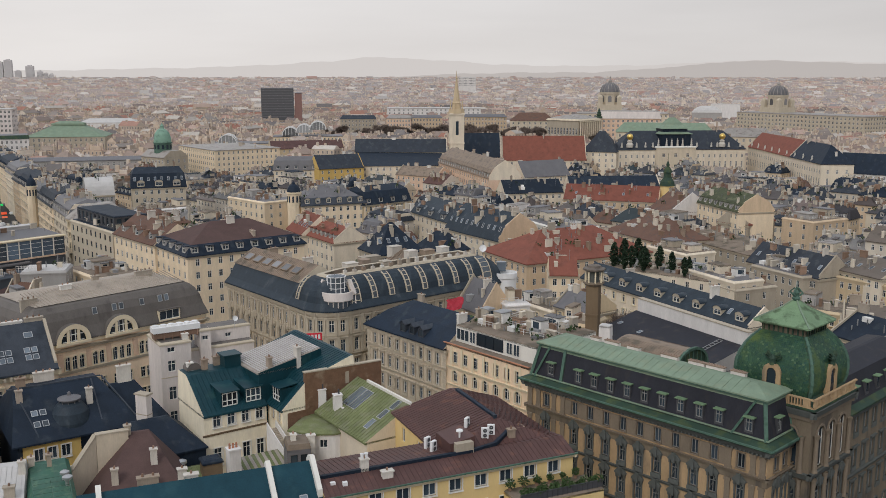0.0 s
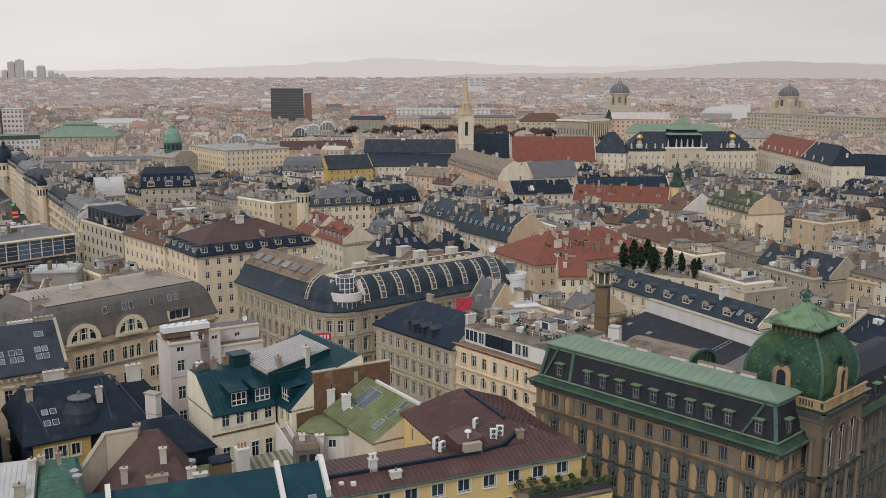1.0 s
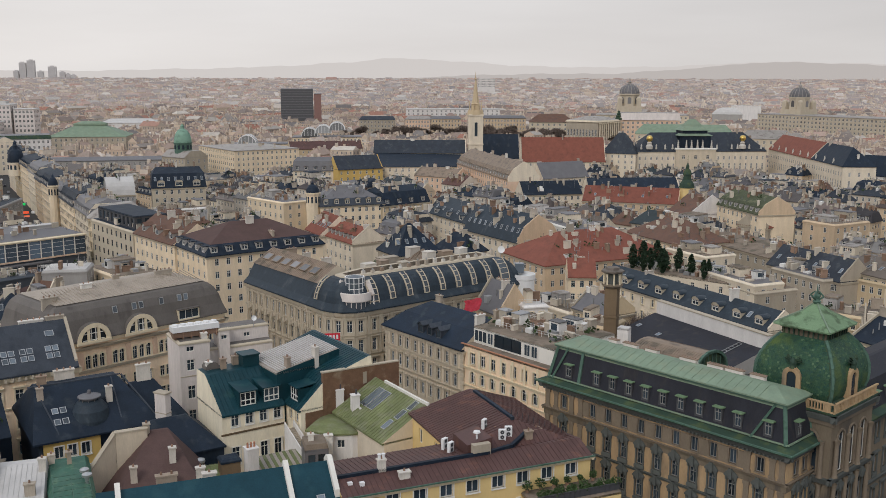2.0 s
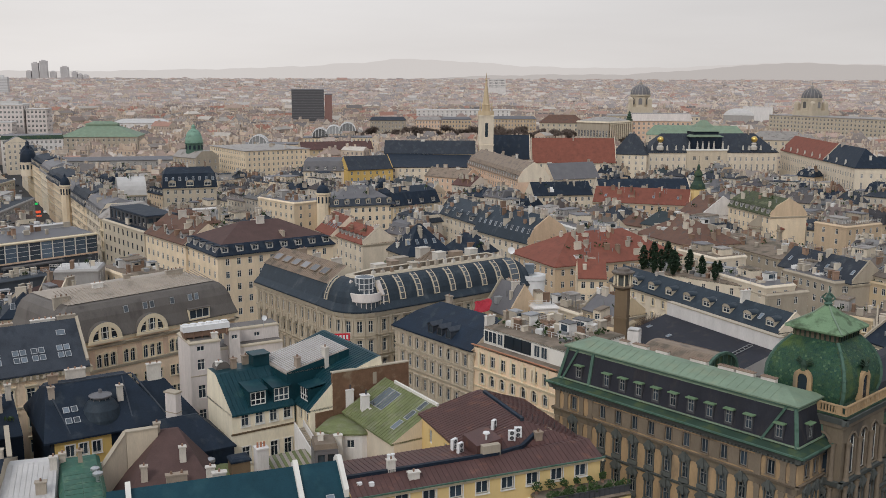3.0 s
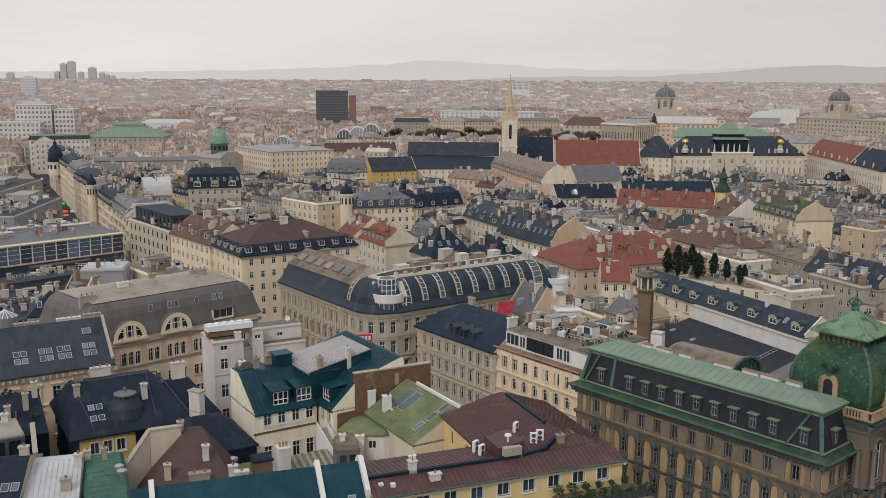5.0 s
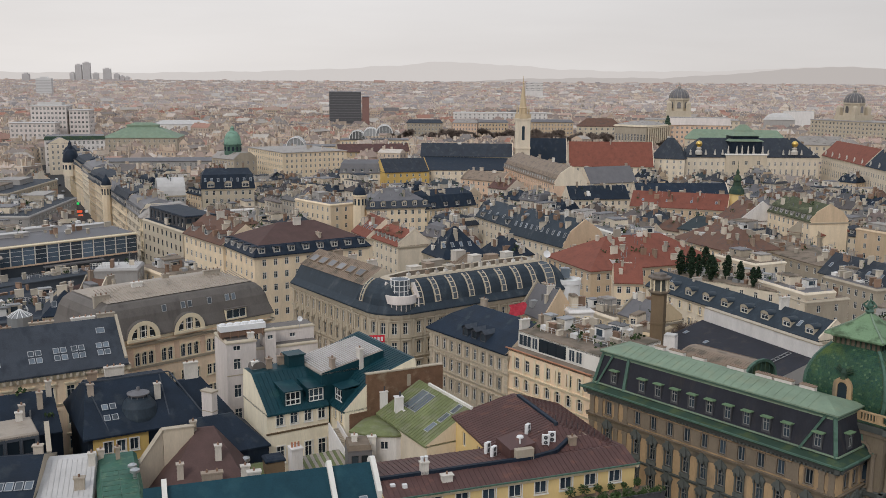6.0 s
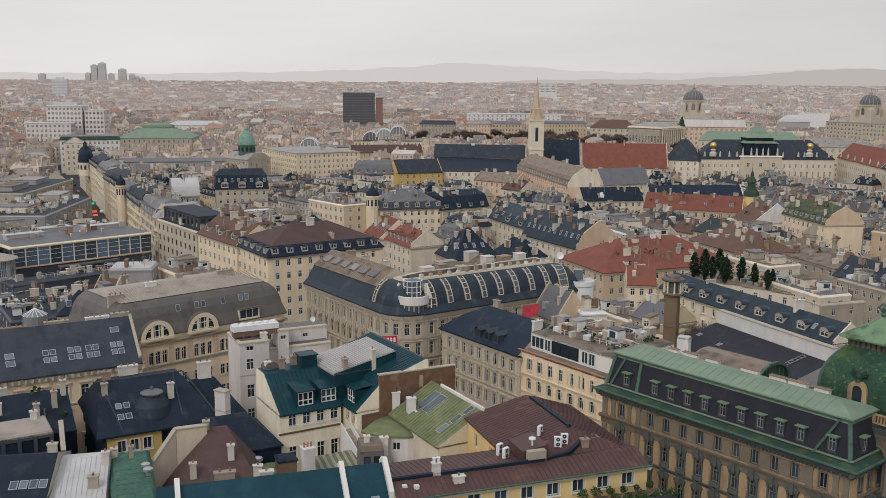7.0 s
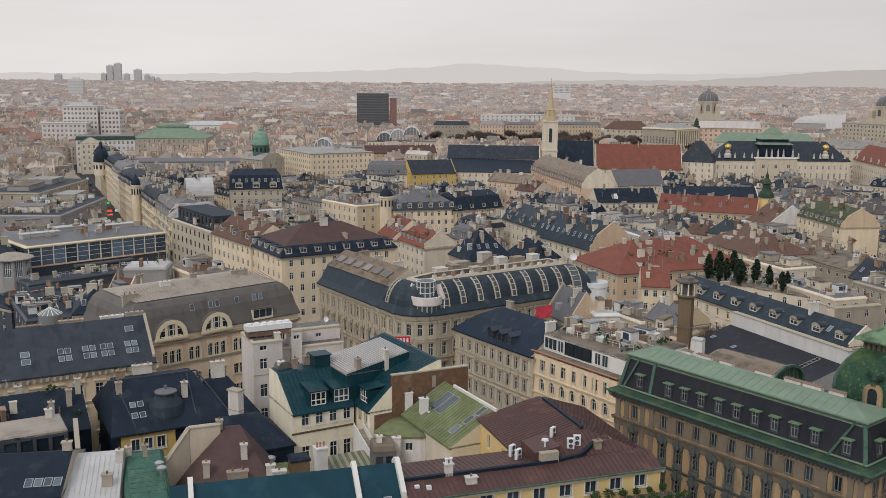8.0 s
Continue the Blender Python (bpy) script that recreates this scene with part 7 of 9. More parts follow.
std("tall cream boulevard house with many windows", -153.8, 664.9, -56.1, 61.5, 46, 26, 27.6, "hip", "cream", "lead", bays=18, side=13)
std("long low house with maroon sheet roof", -96.6, 706.6, 15.6, 55.2, 14, 20, 25.5, "gable", "sand", "maroon", bays=10)
std("church nave with dark slate roof", -29.6, 598.0, -2.0, 58.0, 16, 26, 33.7, "gable", "pale", "dusk", bays=8)
std("church aisle with broad dark lean-to roof", -28.1, 568.1, 1.5, 54.0, 30, 20, 25.8, "lean", "pale", "slate", bays=8)
std("church choir with dark slate roof", 39.5, 628.5, -2.0, 26.0, 18, 20, 35.5, "gable", "pale", "slate", bays=4)
std("palace wing with broad red tiled roof", 64.1, 603.5, -1.5, 53.6, 18, 20, 35.0, "gable", "pale", "red", bays=14)
std("pink house with beige sheet roof and a row of dormers", 21.9, 567.0, -76.7, 95.0, 17, 22, 30.8, "mgable", "blush", "dun", bays=26, dorm=("shed", 22, 1.2), endwall="pale")
std("pale plastered house with low grey roof", 66.8, 516.5, 25.6, 30.6, 14, 18, 26.4, "gable", "pale", "zinc", bays=8)
std("pale house with broad brown tiled roof", 73.8, 335.5, -68.0, 31.7, 20, 18, 24.4, "hip", "cream", "brown", bays=9)
std("long house with gravelled brown roof", 94.3, 334.7, -72.0, 47.0, 22, 17, 19.2, "hip", "stone", "gravel", bays=12)
std("corner house with red tiled hipped roof", 25.5, 296.6, -65.7, 26.5, 46, 18, 25.5, "hip", "beige", "red", bays=8, side=14)
std("low annex with red tiled roof and arched windows", 40.7, 256.8, -5.0, 7.9, 11, 18, 22.4, "gable", "cream", "red", bays=3, style="arch")
std("pale house with flat roof and glazed huts", -111.8, 385.8, -13.0, 13.1, 13, 18, 19.0, "flat", "pale", "zinc", bays=6)
std("white house with flat terrace roof", -99.2, 385.7, 31.9, 13.9, 14, 19, 20.0, "flat", "white", "gravel", bays=6)
std("low plastered house with pale sheet roof", -29.7, 534.5, 28.6, 28.9, 14, 9, 13.0, "mansard", "pale", "lead", bays=8)
std("low plastered house with dun tiled roof", -3.6, 548.4, -37.8, 29.4, 14, 17, 21.5, "gable", "blush", "dun", bays=8)
std("house with dark roof and rows of roof windows", 15.5, 334.9, -60.6, 33.0, 17, 19, 27.5, "mgable", "pale", "slate_mid", bays=9, sky=10, endwall="beige")
std("low house with black roof and white roof windows", -7.0, 283.2, 28.0, 14.9, 14, 19, 27.7, "hip", "stone", "slate", bays=5, sky=5)
std("house with dark glazed roof terraces", 3.8, 374.4, -66.3, 44.0, 16, 19.5, 25.5, "mgable", "pale", "slate_mid", bays=10, dorm=("flat", 4, 2.4), sky=7)
std("grey flat roofed house with white framed roof terraces", 44.2, 339.7, -69.3, 24.9, 16, 21, 22.0, "flat", "trim_white", "zinc", bays=8, style="half")
std("cream house with mossy green mansard and a blank party wall", 120.7, 380.7, -79.0, 31.5, 15, 22, 28.3, "mgable", "cream", "olive", bays=9, dorm=("flat", 8, 1.3), endwall="beige")
std("house with red tiled roof beside a tall party wall", 130.5, 349.5, 40.0, 20.0, 13, 17, 23.0, "gable", "stone", "red", bays=5)
std("white house with steep gable and one dark window", 104.3, 396.0, -68.0, 15.1, 22, 17, 24.5, "gable", "white", "brown", bays=4)
std("long house with orange red tiled roof", 74.3, 432.4, -19.5, 43.2, 16, 17, 23.2, "gable", "beige", "red", bays=12, sky=4)
std("long house with black sheet roof", 49.3, 452.9, 10.7, 29.9, 14, 17, 22.8, "gable", "pale", "slate", bays=9)
std("long house with black sheet roof", 83.9, 472.8, 2.1, 47.1, 14, 17, 22.5, "gable", "pale", "slate", bays=9)
std("long slate roofed house with a row of gabled round dormers", 48.1, 248.9, -64.3, 60.1, 9, 19, 22.8, "gable", "pale", "slate_mid", bays=14, dorm=("arch", 9, 2.1), sky=4)
std("court library with white stone front and black pavilion roofs", 142.0, 622.1, 3.3, 87.6, 24, 25, 36.8, "hip", "pale", "dusk", bays=14, style='tall')
std("white palace wing with red tiled roof", 239.0, 648.0, -93.4, 84.0, 18, 25, 34.8, "gable", "pale", "red", bays=20, style="tall")
std("white palace wing end with black hipped roof", 234.0, 564.1, -93.4, 50.0, 18, 25, 34.8, "hipend", "pale", "slate", bays=12, style="tall")
std("low white corner pavilion with black hipped roof", 119.5, 624.2, -22.0, 22.0, 18, 24, 37.0, "hip", "pale", "dusk", bays=4)


def glass_office():
    """Long office storey glazed from end to end between white beams, under a flat grey roof."""
    h = House("house", "modern house with white-framed glass front and flat grey roof", -146.5, 287.5, 46.8, (47.1, 34), 19.6, WALL["steel"], ROOF["zinc"])
    h.front(0, 0)
    h.front(1, 6, [(14.6, 3.6), (9.4, 2.6)], 2.6, "plain"), h.front(2, 0), h.front(3, 6, [(14.6, 3.6), (9.4, 2.6)], 2.6, "plain")
    h.cover([(20.1, 0.2), (20.12, 0.8), (21.4, (9.0, 3.0, 9.0, 3.0))], over=0.5, mats=[WALL["trim_cream"], ROOF["dun"], ROOF["zinc"]])
    glass = glazing("bluish_office_glass", (0.075, 0.105, 0.14), 0.08)
    for k in range(12):
        u = 0.3 + 3.9 * k
        bm = bmesh.new()
        box(bm, u + 0.12, u + 3.6, -0.12, -0.05, 13.7, 19.3)
        pane = part("glass_pane", bm, glass, h.ob)
        bm = bmesh.new()
        for z in (15.1, 16.6, 18.1):
            box(bm, u + 0.12, u + 3.6, -0.2, -0.124, z, z + 0.1)
        part("glazing_bar", bm, WHITEMETAL, pane)
        bm = bmesh.new()
        box(bm, u - 0.14, u + 0.11, -0.4, -0.02, 13.4, 19.5)
        part("mullion", bm, WALL["trim_white"], h.ob, "white steel mullion")
    for z, t, out, mat in ((13.1, 0.5, 0.4, WALL["blush"]), (19.3, 0.45, 0.5, WALL["trim_cream"])):
        bm = bmesh.new()
        box(bm, -0.3, 47.2, -out, -0.02, z, z + t)
        part("fascia", bm, mat, h.ob, "white fascia beam")
    for u0, u1, v0, v1 in ((16.0, 26.0, 16.0, 20.0), (29.0, 42.0, 11.0, 14.0), (2.0, 14.0, 9.0, 12.0)):
        bm = bmesh.new()
        box(bm, u0, u1, v0, v1, 20.4, 22.4)
        box(bm, u0 - 0.3, u1 + 0.3, v0 - 0.3, v1 + 0.3, 22.4, 22.65)
        part("rooflight", bm, ROOF["light"], h.ob, "long white raised rooflight")
    bm = bmesh.new()
    box(bm, 14.0, 34.0, -3.2, -0.6, 12.2, 12.6)
    for k in range(11):
        box(bm, 14.0 + 1.98 * k, 14.06 + 1.98 * k, -3.2, -3.14, 12.6, 13.6)
    box(bm, 14.0, 34.0, -3.22, -3.12, 13.6, 13.68)
    part("balcony", bm, ROOF["zinc"], h.ob, "grey steel balcony with railing")
    h.clutter(random.Random(52), 60, 0.12)
    h.done()


glass_office()
std("low dark sheet roofed court workshop", -125.6, 236.0, 60.5, 21.0, 12, 12.5, 14.6, "lean", "steel", "slate", bays=0)
std("low court house with plum tiled roof", -101.5, 236.5, 78.0, 12.0, 8, 14, 18.0, "gable", "stone", "oxblood", bays=3)
std("low flat dark roof before the glass front", -138.0, 270.0, 49.0, 34.0, 8, 11.5, 12.0, "flat", "steel", "slate_blue", bays=0)
std("plain grey rooftop plant house", -98.7, 244.8, 9.0, 11.1, 10, 22, 23.0, "flat", "grey", "light", bays=0)
# the shopping street's terrace, from its far end to the near corner
for label, x, y, L, ze, zr, kind, wall, roof, dorm in (
    ("cream stuccoed street house with slate mansard and corner domes", -274.1, 638.5, 44.0, 22.5, 28.0, "mansard", "pale", "dusk", ("flat", 8, 1.2)),
    ("beige street house with grey sheet roof", -253.7, 599.5, 40.0, 21.5, 26.0, "mansard", "sand", "zinc", ("gable", 7, 1.3)),
    ("cream street house with dark slate mansard", -235.2, 564.0, 41.5, 22.5, 28.5, "mansard", "cream", "slate", ("arch", 7, 1.2)),
    ("pale street house with steep grey mansard", -215.9, 527.1, 36.0, 22.0, 28.0, "mansard", "pale", "zinc", ("arch", 7, 1.3)),
    ("beige street house with rows of small dormers", -199.6, 495.0, 35.5, 21.0, 26.5, "mansard", "beige", "dusk", ("flat", 8, 1.1)),
    ("cream street house beside a round turret", -183.8, 463.2, 31.0, 22.5, 28.5, "mansard", "cream", "slate", ("gable", 6, 1.3)),
    ("pale street house with grey sheet mansard", -169.3, 435.6, 31.5, 21.5, 27.0, "mansard", "pale", "zinc", ("flat", 6, 1.2)),
    ("cream street house with steep slate mansard and dormer rows", -154.1, 407.0, 36.0, 22.0, 28.5, "mansard", "cream", "dusk", ("flat", 10, 1.1)),
    ("pale street house with bowed grey mansard", -136.7, 375.5, 33.0, 22.0, 28.0, "mansard", "pale", "zinc", ("flat", 9, 1.1)),
):
    std(label, x, y, -61.7, L, 15, ze, zr, kind, wall, roof, bays=int(L / 3.1), dorm=dorm, style="plain")


def round_corner_house():
    """The street's near corner: a bowed front under a conical sheet roof."""
    cx, cy, r = -112.6, 345.4, 8.0
    plan = [(cx + r * math.cos(radians(a)), cy + r * math.sin(radians(a))) for a in range(200, 331, 13)] + [(-101.0, 350.5), (-109.0, 361.5)]
    h = House("house", "cream corner house with bowed front and grey sheet roof", 0, 0, 0, plan, 22.5, WALL["cream"], ROOF["lead"])
    for e in range(h.n):
        h.front(e, 1 if e < 10 else 0, storeys(22.5, 2.1, 3.7, 1.2, 2.0), 1.0, "plain", WALL["trim_cream"], margin=0.1)
    h.cover([(24.0, 1.0), (27.0, 4.2)], over=0.6)
    for z in (21.2, 17.2, 9.8):
        h.band(z, z + 0.5, 0.45, WALL["trim_cream"], "string_course", range(0, 10))
    h.done()


round_corner_house()
std("pale house with curved white vaulted roof", -135.6, 411.4, 22.6, 11.9, 14, 22, 29.2, "barrel", "grey", "light", bays=6)
std("house with long slit window and red party wall", -76.6, 419.6, -47.9, 28.0, 16, 20, 21.0, "flat", "cream", "zinc", bays=6)
std("low red tiled house with a glazed roof slope", -41.8, 342.9, -65.3, 16.6, 14, 18, 24.4, "gable", "pale", "red", bays=5, sky=6)
std("low red tiled house with a row of small dormers", -34.0, 330.3, -59.8, 22.6, 12, 18, 22.8, "gable", "pale", "red", bays=6, dorm=("gable", 7, 1.1))
std("flat roofed dark office block", -173.5, 369.0, 96.3, 63.5, 30, 18, 19.0, "flat", "grey", "dusk", bays=12)
std("flat roofed shop house with dark roof", -217.4, 441.7, 94.7, 68.8, 26, 18, 19.0, "flat", "stone", "dusk", bays=10)
std("dark roofed palace wing", 246.7, 529.0, -40.5, 35.6, 18, 19, 29.8, "gable", "white", "slate", bays=8)
std("plain house with tall blank party wall", 149.1, 334.8, 28.4, 19.1, 14, 20, 27.0, "flat", "beige", "gravel", bays=4)
std("house with brown stepped roof terraces", 122.3, 267.0, -68.0, 21.0, 16, 18, 21.9, "gable", "pale", "umber", bays=8, sky=5)
std("grey house with terraces and dark roof", 105.5, 277.8, -68.0, 20.5, 16, 16, 19.0, "flat", "stone", "zinc", bays=7)
std("long slate roofed house", 89.9, 190.0, -68.0, 18.3, 14, 19, 23.1, "gable", "stone", "slate", bays=8)
std("pale flat roofed terrace house", 80.9, 262.3, -68.0, 20.6, 14, 16, 19.0, "flat", "stone", "gravel", bays=6)
std("small house with grey sheet roof and beige gable", 12.8, 214.2, -61.9, 10.1, 8, 20, 26.4, "gable", "beige", "zinc", bays=2)
std("plain white stair tower with flat roof", 23.0, 204.6, 12.0, 5.5, 7, 22, 23.0, "flat", "white", "light", bays=2)
std("small house with blue grey seamed roof", 35.8, 217.1, -57.1, 11.3, 9, 19, 22.7, "gable", "sand", "zinc", bays=3)
std("flat roofed beige stair house", 32.1, 193.9, -35.3, 7.7, 9, 21, 22.0, "flat", "sand", "gravel", bays=2)
std("flat roofed pale court house with terrace", 28.4, 229.8, -59.4, 13.2, 10, 17, 18.0, "flat", "pale", "gravel", bays=4)
std("low house with steep dark slate roof", -93.9, 203.4, 21.5, 8.8, 12, 20, 24.5, "hip", "stone", "slate", bays=3, sky=2)
std("low house with flat dark roof", -112.8, 218.8, 35.0, 17.2, 30, 14, 15.0, "flat", "steel", "slate", bays=0)
std("house with plum coloured tiled roof", -92.2, 214.8, -19.7, 6.2, 10, 19, 25.5, "gable", "pale", "brown", bays=2)
std("pale low house with flat roof huts", -85.6, 208.0, 42.7, 6.7, 9, 22, 23.0, "flat", "cream", "lead", bays=2)
std("cream roof terrace house", -92.6, 261.2, -48.8, 20.1, 12, 20, 21.0, "flat", "cream", "gravel", bays=3)
std("house with long grey sheet roof and roof windows", 106.7, 285.0, -68.0, 29.3, 12, 16, 21.8, "gable", "stone", "dusk", bays=8, sky=6)
std("long house with flat green roof and dormer row", 120.0, 267.0, -60.4, 26.6, 14, 16, 18.0, "flat", "sand", "olive", bays=10)
std("house with brown sheet roof", 97.3, 200.4, -25.0, 12.5, 12, 18, 21.8, "gable", "stone", "umber", bays=4)
std("yellowish terrace house with brown roof", 95.8, 224.4, -41.5, 13.4, 12, 16, 18.0, "flat", "sand", "gravel", bays=6)
std("pale terraced house with grey roof", 80.8, 262.1, -68.0, 19.9, 10, 18, 19.0, "flat", "pale", "zinc", bays=5)
std("pale house with stepped white terraces", 79.4, 300.4, -64.1, 18.1, 12, 18, 19.0, "flat", "pale", "gravel", bays=5)


def glass_pavilion():
    """A faceted glass pavilion under a shallow white shell roof."""
    h = House("glass_pavilion", "faceted glass pavilion with white shell roof", -147.8, 280.1, 12, [(5.6 * math.cos(math.pi * k / 5), 5.6 * math.sin(math.pi * k / 5)) for k in range(10)], 18.0, WALL["grey"], ROOF["sheet_beige"], category="pavilion")
    for e in range(10):
        h.front(e, 1, [(12.6, 4.9, "sheet")], 2.25, "sheet", margin=0.1)
    h.cover([(18.7, 1.2), (19.3, 3.0), (19.6, 5.0)], over=0.9)
    h.done()
    ob = tagged(new("roof_lantern"), "small conical glass roof lantern with pale ribs", "skylight")
    ob.matrix_basis = pose(-98.2, 201.1, 0)
    bm = bmesh.new()
    lathe(bm, 0, 0, [(2.6, 17.0), (2.6, 20.6), (0.2, 22.0)], 14)
    part("glazing", bm, VAULTGLASS, ob)
    for k in range(14):
        a = 2 * math.pi * k / 14
        bm = bmesh.new()
        bar(bm, (2.65 * math.cos(a), 2.65 * math.sin(a), 20.6), (0.2 * math.cos(a), 0.2 * math.sin(a), 22.05), 0.14, 0.14)
        part("glazing_rib", bm, WHITEMETAL, ob)


# ---- landmarks of the ring and beyond ----
def block(label, x, y, yaw, L, D, ze, bays, wall, roof, top=(), z0=0.0, rows=None, ww=1.4, side=4, name="house", category="building", over=0.5, mats=None):
    h = House(name, label, x, y, yaw, (L, D), ze, wall, roof, z0=z0, category=category)
    h.recess = 0.08
    rows = storeys(ze, 2.2, 4.2, 1.6, z0 + 3)[:5] if rows is None else rows
    for e in range(4):
        h.front(e, bays if e in (0, 2) else side, rows, ww, single=False, margin=0.5)
    h.cover(list(top) or [(ze + 0.6, 0.4)], over=over, mats=mats)
    h.done()
    return h


def skyscraper(x, y, w, d, z1, yaw, tone):
    z0 = terrain(x, y) - 3
    ob = tagged(new("skyscraper"), "distant office tower, greys lightened for haze", "skyscraper", "distant towers")
    ob.matrix_basis = pose(x, y, 0, 0, 0, yaw)
    bm = bmesh.new()
    box(bm, -w / 2, w / 2, -d / 2, d / 2, z0, z1)
    box(bm, -w / 4, w / 4, -d / 4, d / 4, z1, z1 + 4)
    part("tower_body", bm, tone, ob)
    bm = bmesh.new()
    z = z0 + 6
    while z < z1 - 3:
        box(bm, -w / 2 - 0.15, w / 2 + 0.15, -d / 2 - 0.15, d / 2 + 0.15, z, z + 1.6)
        z += 3.8
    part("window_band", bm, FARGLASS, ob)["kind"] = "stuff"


# Tower greys raised so that cladding and glass colour carry the distance haze.
FARGLASS = paint("haze_lightened_glass", (0.47, 0.45, 0.445), rough=0.3, var=0.1)
TOWER = paint("haze_lightened_cladding", (0.54, 0.515, 0.505), rough=0.6, var=0.1)
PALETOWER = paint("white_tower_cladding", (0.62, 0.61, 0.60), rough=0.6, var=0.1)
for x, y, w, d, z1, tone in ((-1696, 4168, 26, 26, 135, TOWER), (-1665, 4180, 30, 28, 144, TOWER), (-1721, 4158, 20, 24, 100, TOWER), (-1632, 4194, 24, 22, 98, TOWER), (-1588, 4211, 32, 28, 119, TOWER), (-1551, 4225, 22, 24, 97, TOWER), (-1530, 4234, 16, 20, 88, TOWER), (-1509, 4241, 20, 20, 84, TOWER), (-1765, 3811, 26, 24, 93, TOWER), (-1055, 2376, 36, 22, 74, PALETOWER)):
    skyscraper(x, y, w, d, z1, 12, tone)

# dark brown office block
h = House("office_block", "dark brown slab office block with ribbon windows", -179, 1237, 6, (41, 24), 58.0, paint("dark_brown_cladding", (0.10, 0.10, 0.105), rough=0.5, var=0.15), ROOF["zinc"], category="office block")
for e in range(4):
    h.front(e, 1, [(20 + 3.3 * k, 1.7) for k in range(11)], 38 if e in (0, 2) else 20, "plain", single=False, margin=0.6)
h.cover([(58.8, 0.4)], over=0.2)
for k in range(11):
    h.band(21.8 + 3.3 * k, 22.9 + 3.3 * k, 0.25, ROOF["zinc"], "spandrel_band")
h.done()
block("red brown service tower beside the dark office block", -137, 1243, 6, 9, 20, 52, 0, paint("red_brown_cladding", (0.26, 0.15, 0.13), var=0.15), ROOF["zinc"], side=0)

# opera house with its green roof
h = block("opera house with pale stone front and green copper roof", -306, 790, 8, 62, 40, 24, 15, WALL["stone"], ROOF["copper"], [(32.5, (15, 19, 15, 19)), (32.55, (14.4, 18, 14.4, 18)), (34.2, (14.5, 18.1, 14.5, 18.1)), (36.0, (19, 24, 19, 24))], name="opera_house", category="opera house")
block("long grey stone ring building", -250, 640, 12, 95, 14, 17, 26, WALL["grey"], ROOF["zinc"], [(19, (6, 0, 6, 0))])
h = block("white ring hotel with green attic and square windows", -326, 727, 21, 44, 26, 26, 13, WALL["white"], ROOF["copper"], [(28.5, 0.5), (28.6, 2)], ww=1.6, mats=[ROOF["copper_dark"], ROOF["zinc"]])
block("pale long street house", -345, 770, -63, 60, 16, 24, 16, WALL["pale"], ROOF["zinc"], [(28, (7, 0, 7, 0))])
h = block("pale modern slab with window grid", -402, 872, 6, 32, 20, 48, 9, WALL["rose"], ROOF["light"], [(48.6, 0.5), (48.7, 5), (51, 5.2)], ww=2.0)
block("pale modern slab with window grid", -369, 878, 6, 18, 18, 44, 5, WALL["rose"], ROOF["light"], [(44.5, 0.5)], ww=2.0)
block("low white slab before the tall ones", -412, 850, 6, 40, 14, 33, 10, WALL["rose"], ROOF["light"], [(33.5, 0.5)], ww=2.0)
block("white low festival hall", -345, 1040, 10, 60, 26, 24, 0, WALL["white"], ROOF["light"], [(28, 9)])


def cupola(label, x, y, r, z0, z1, z2, wall, roof, n=12, gilt=False, name="cupola", base=True):
    """A drum with a domed roof and finial."""
    ob = tagged(new(name), label, "cupola")
    ob.matrix_basis = pose(x, y, 0)
    if base:
        bm = bmesh.new()
        tube(bm, 0, 0, z0, z1, r, r, n)
        tube(bm, 0, 0, z1 - 0.6, z1, r + 0.5, r + 0.5, n)
        for k in range(n):
            a = 2 * math.pi * (k + 0.5) / n
            box(bm, -r * 0.13, r * 0.13, -0.1, 0.05, z1 - min(4.2, (z1 - z0) * 0.75), z1 - 1.6, 1, Matrix.Translation((r * 0.985 * math.cos(a), r * 0.985 * math.sin(a), 0)) @ Matrix.Rotation(a + math.pi / 2, 4, "Z"))
        part("drum", bm, [wall, GLASS], ob)
    bm = bmesh.new()
    h = z2 - z1
    lathe(bm, 0, 0, [(r * 1.02, z1), (r * 1.0, z1 + h * 0.18), (r * 0.86, z1 + h * 0.42), (r * 0.6, z1 + h * 0.6), (r * 0.26, z1 + h * 0.7), (r * 0.22, z1 + h * 0.8), (r * 0.26, z1 + h * 0.83), (r * 0.05, z1 + h * 0.93), (0.05, z2)], n)
    part("dome", bm, roof, ob, smooth=True)
    return ob


cupola("green copper cupola on a corner drum", -153.5, 620, 5.6, 24, 31, 43.5, ROOF["verdigris"], ROOF["mint"])
block("green roofed corner house", -168, 622, -40, 24, 18, 22, 7, WALL["stone"], ROOF["lead"], [(26, (5, 0, 5, 0))])
cupola("black slate street cupola", -253.0, 600.5, 4.6, 14, 22, 34, WALL["pale"], ROOF["slate"])
cupola("black slate street cupola", -243.0, 577.0, 4.8, 14, 22, 33.5, WALL["pale"], ROOF["slate"])
cupola("squat black cupola on a cream corner turret", -44.6, 391.4, 2.7, 4, 25.6, 30.2, WALL["cream"], ROOF["slate"], 10)
cupola("small black onion cupola over a street turret", -157.9, 410.5, 2.0, 8, 26.5, 31.5, WALL["cream"], ROOF["slate"], 10)


VAULTGLASS = glazing("pale_vault_glass", (0.22, 0.225, 0.225), 0.15)


glass_pavilion()


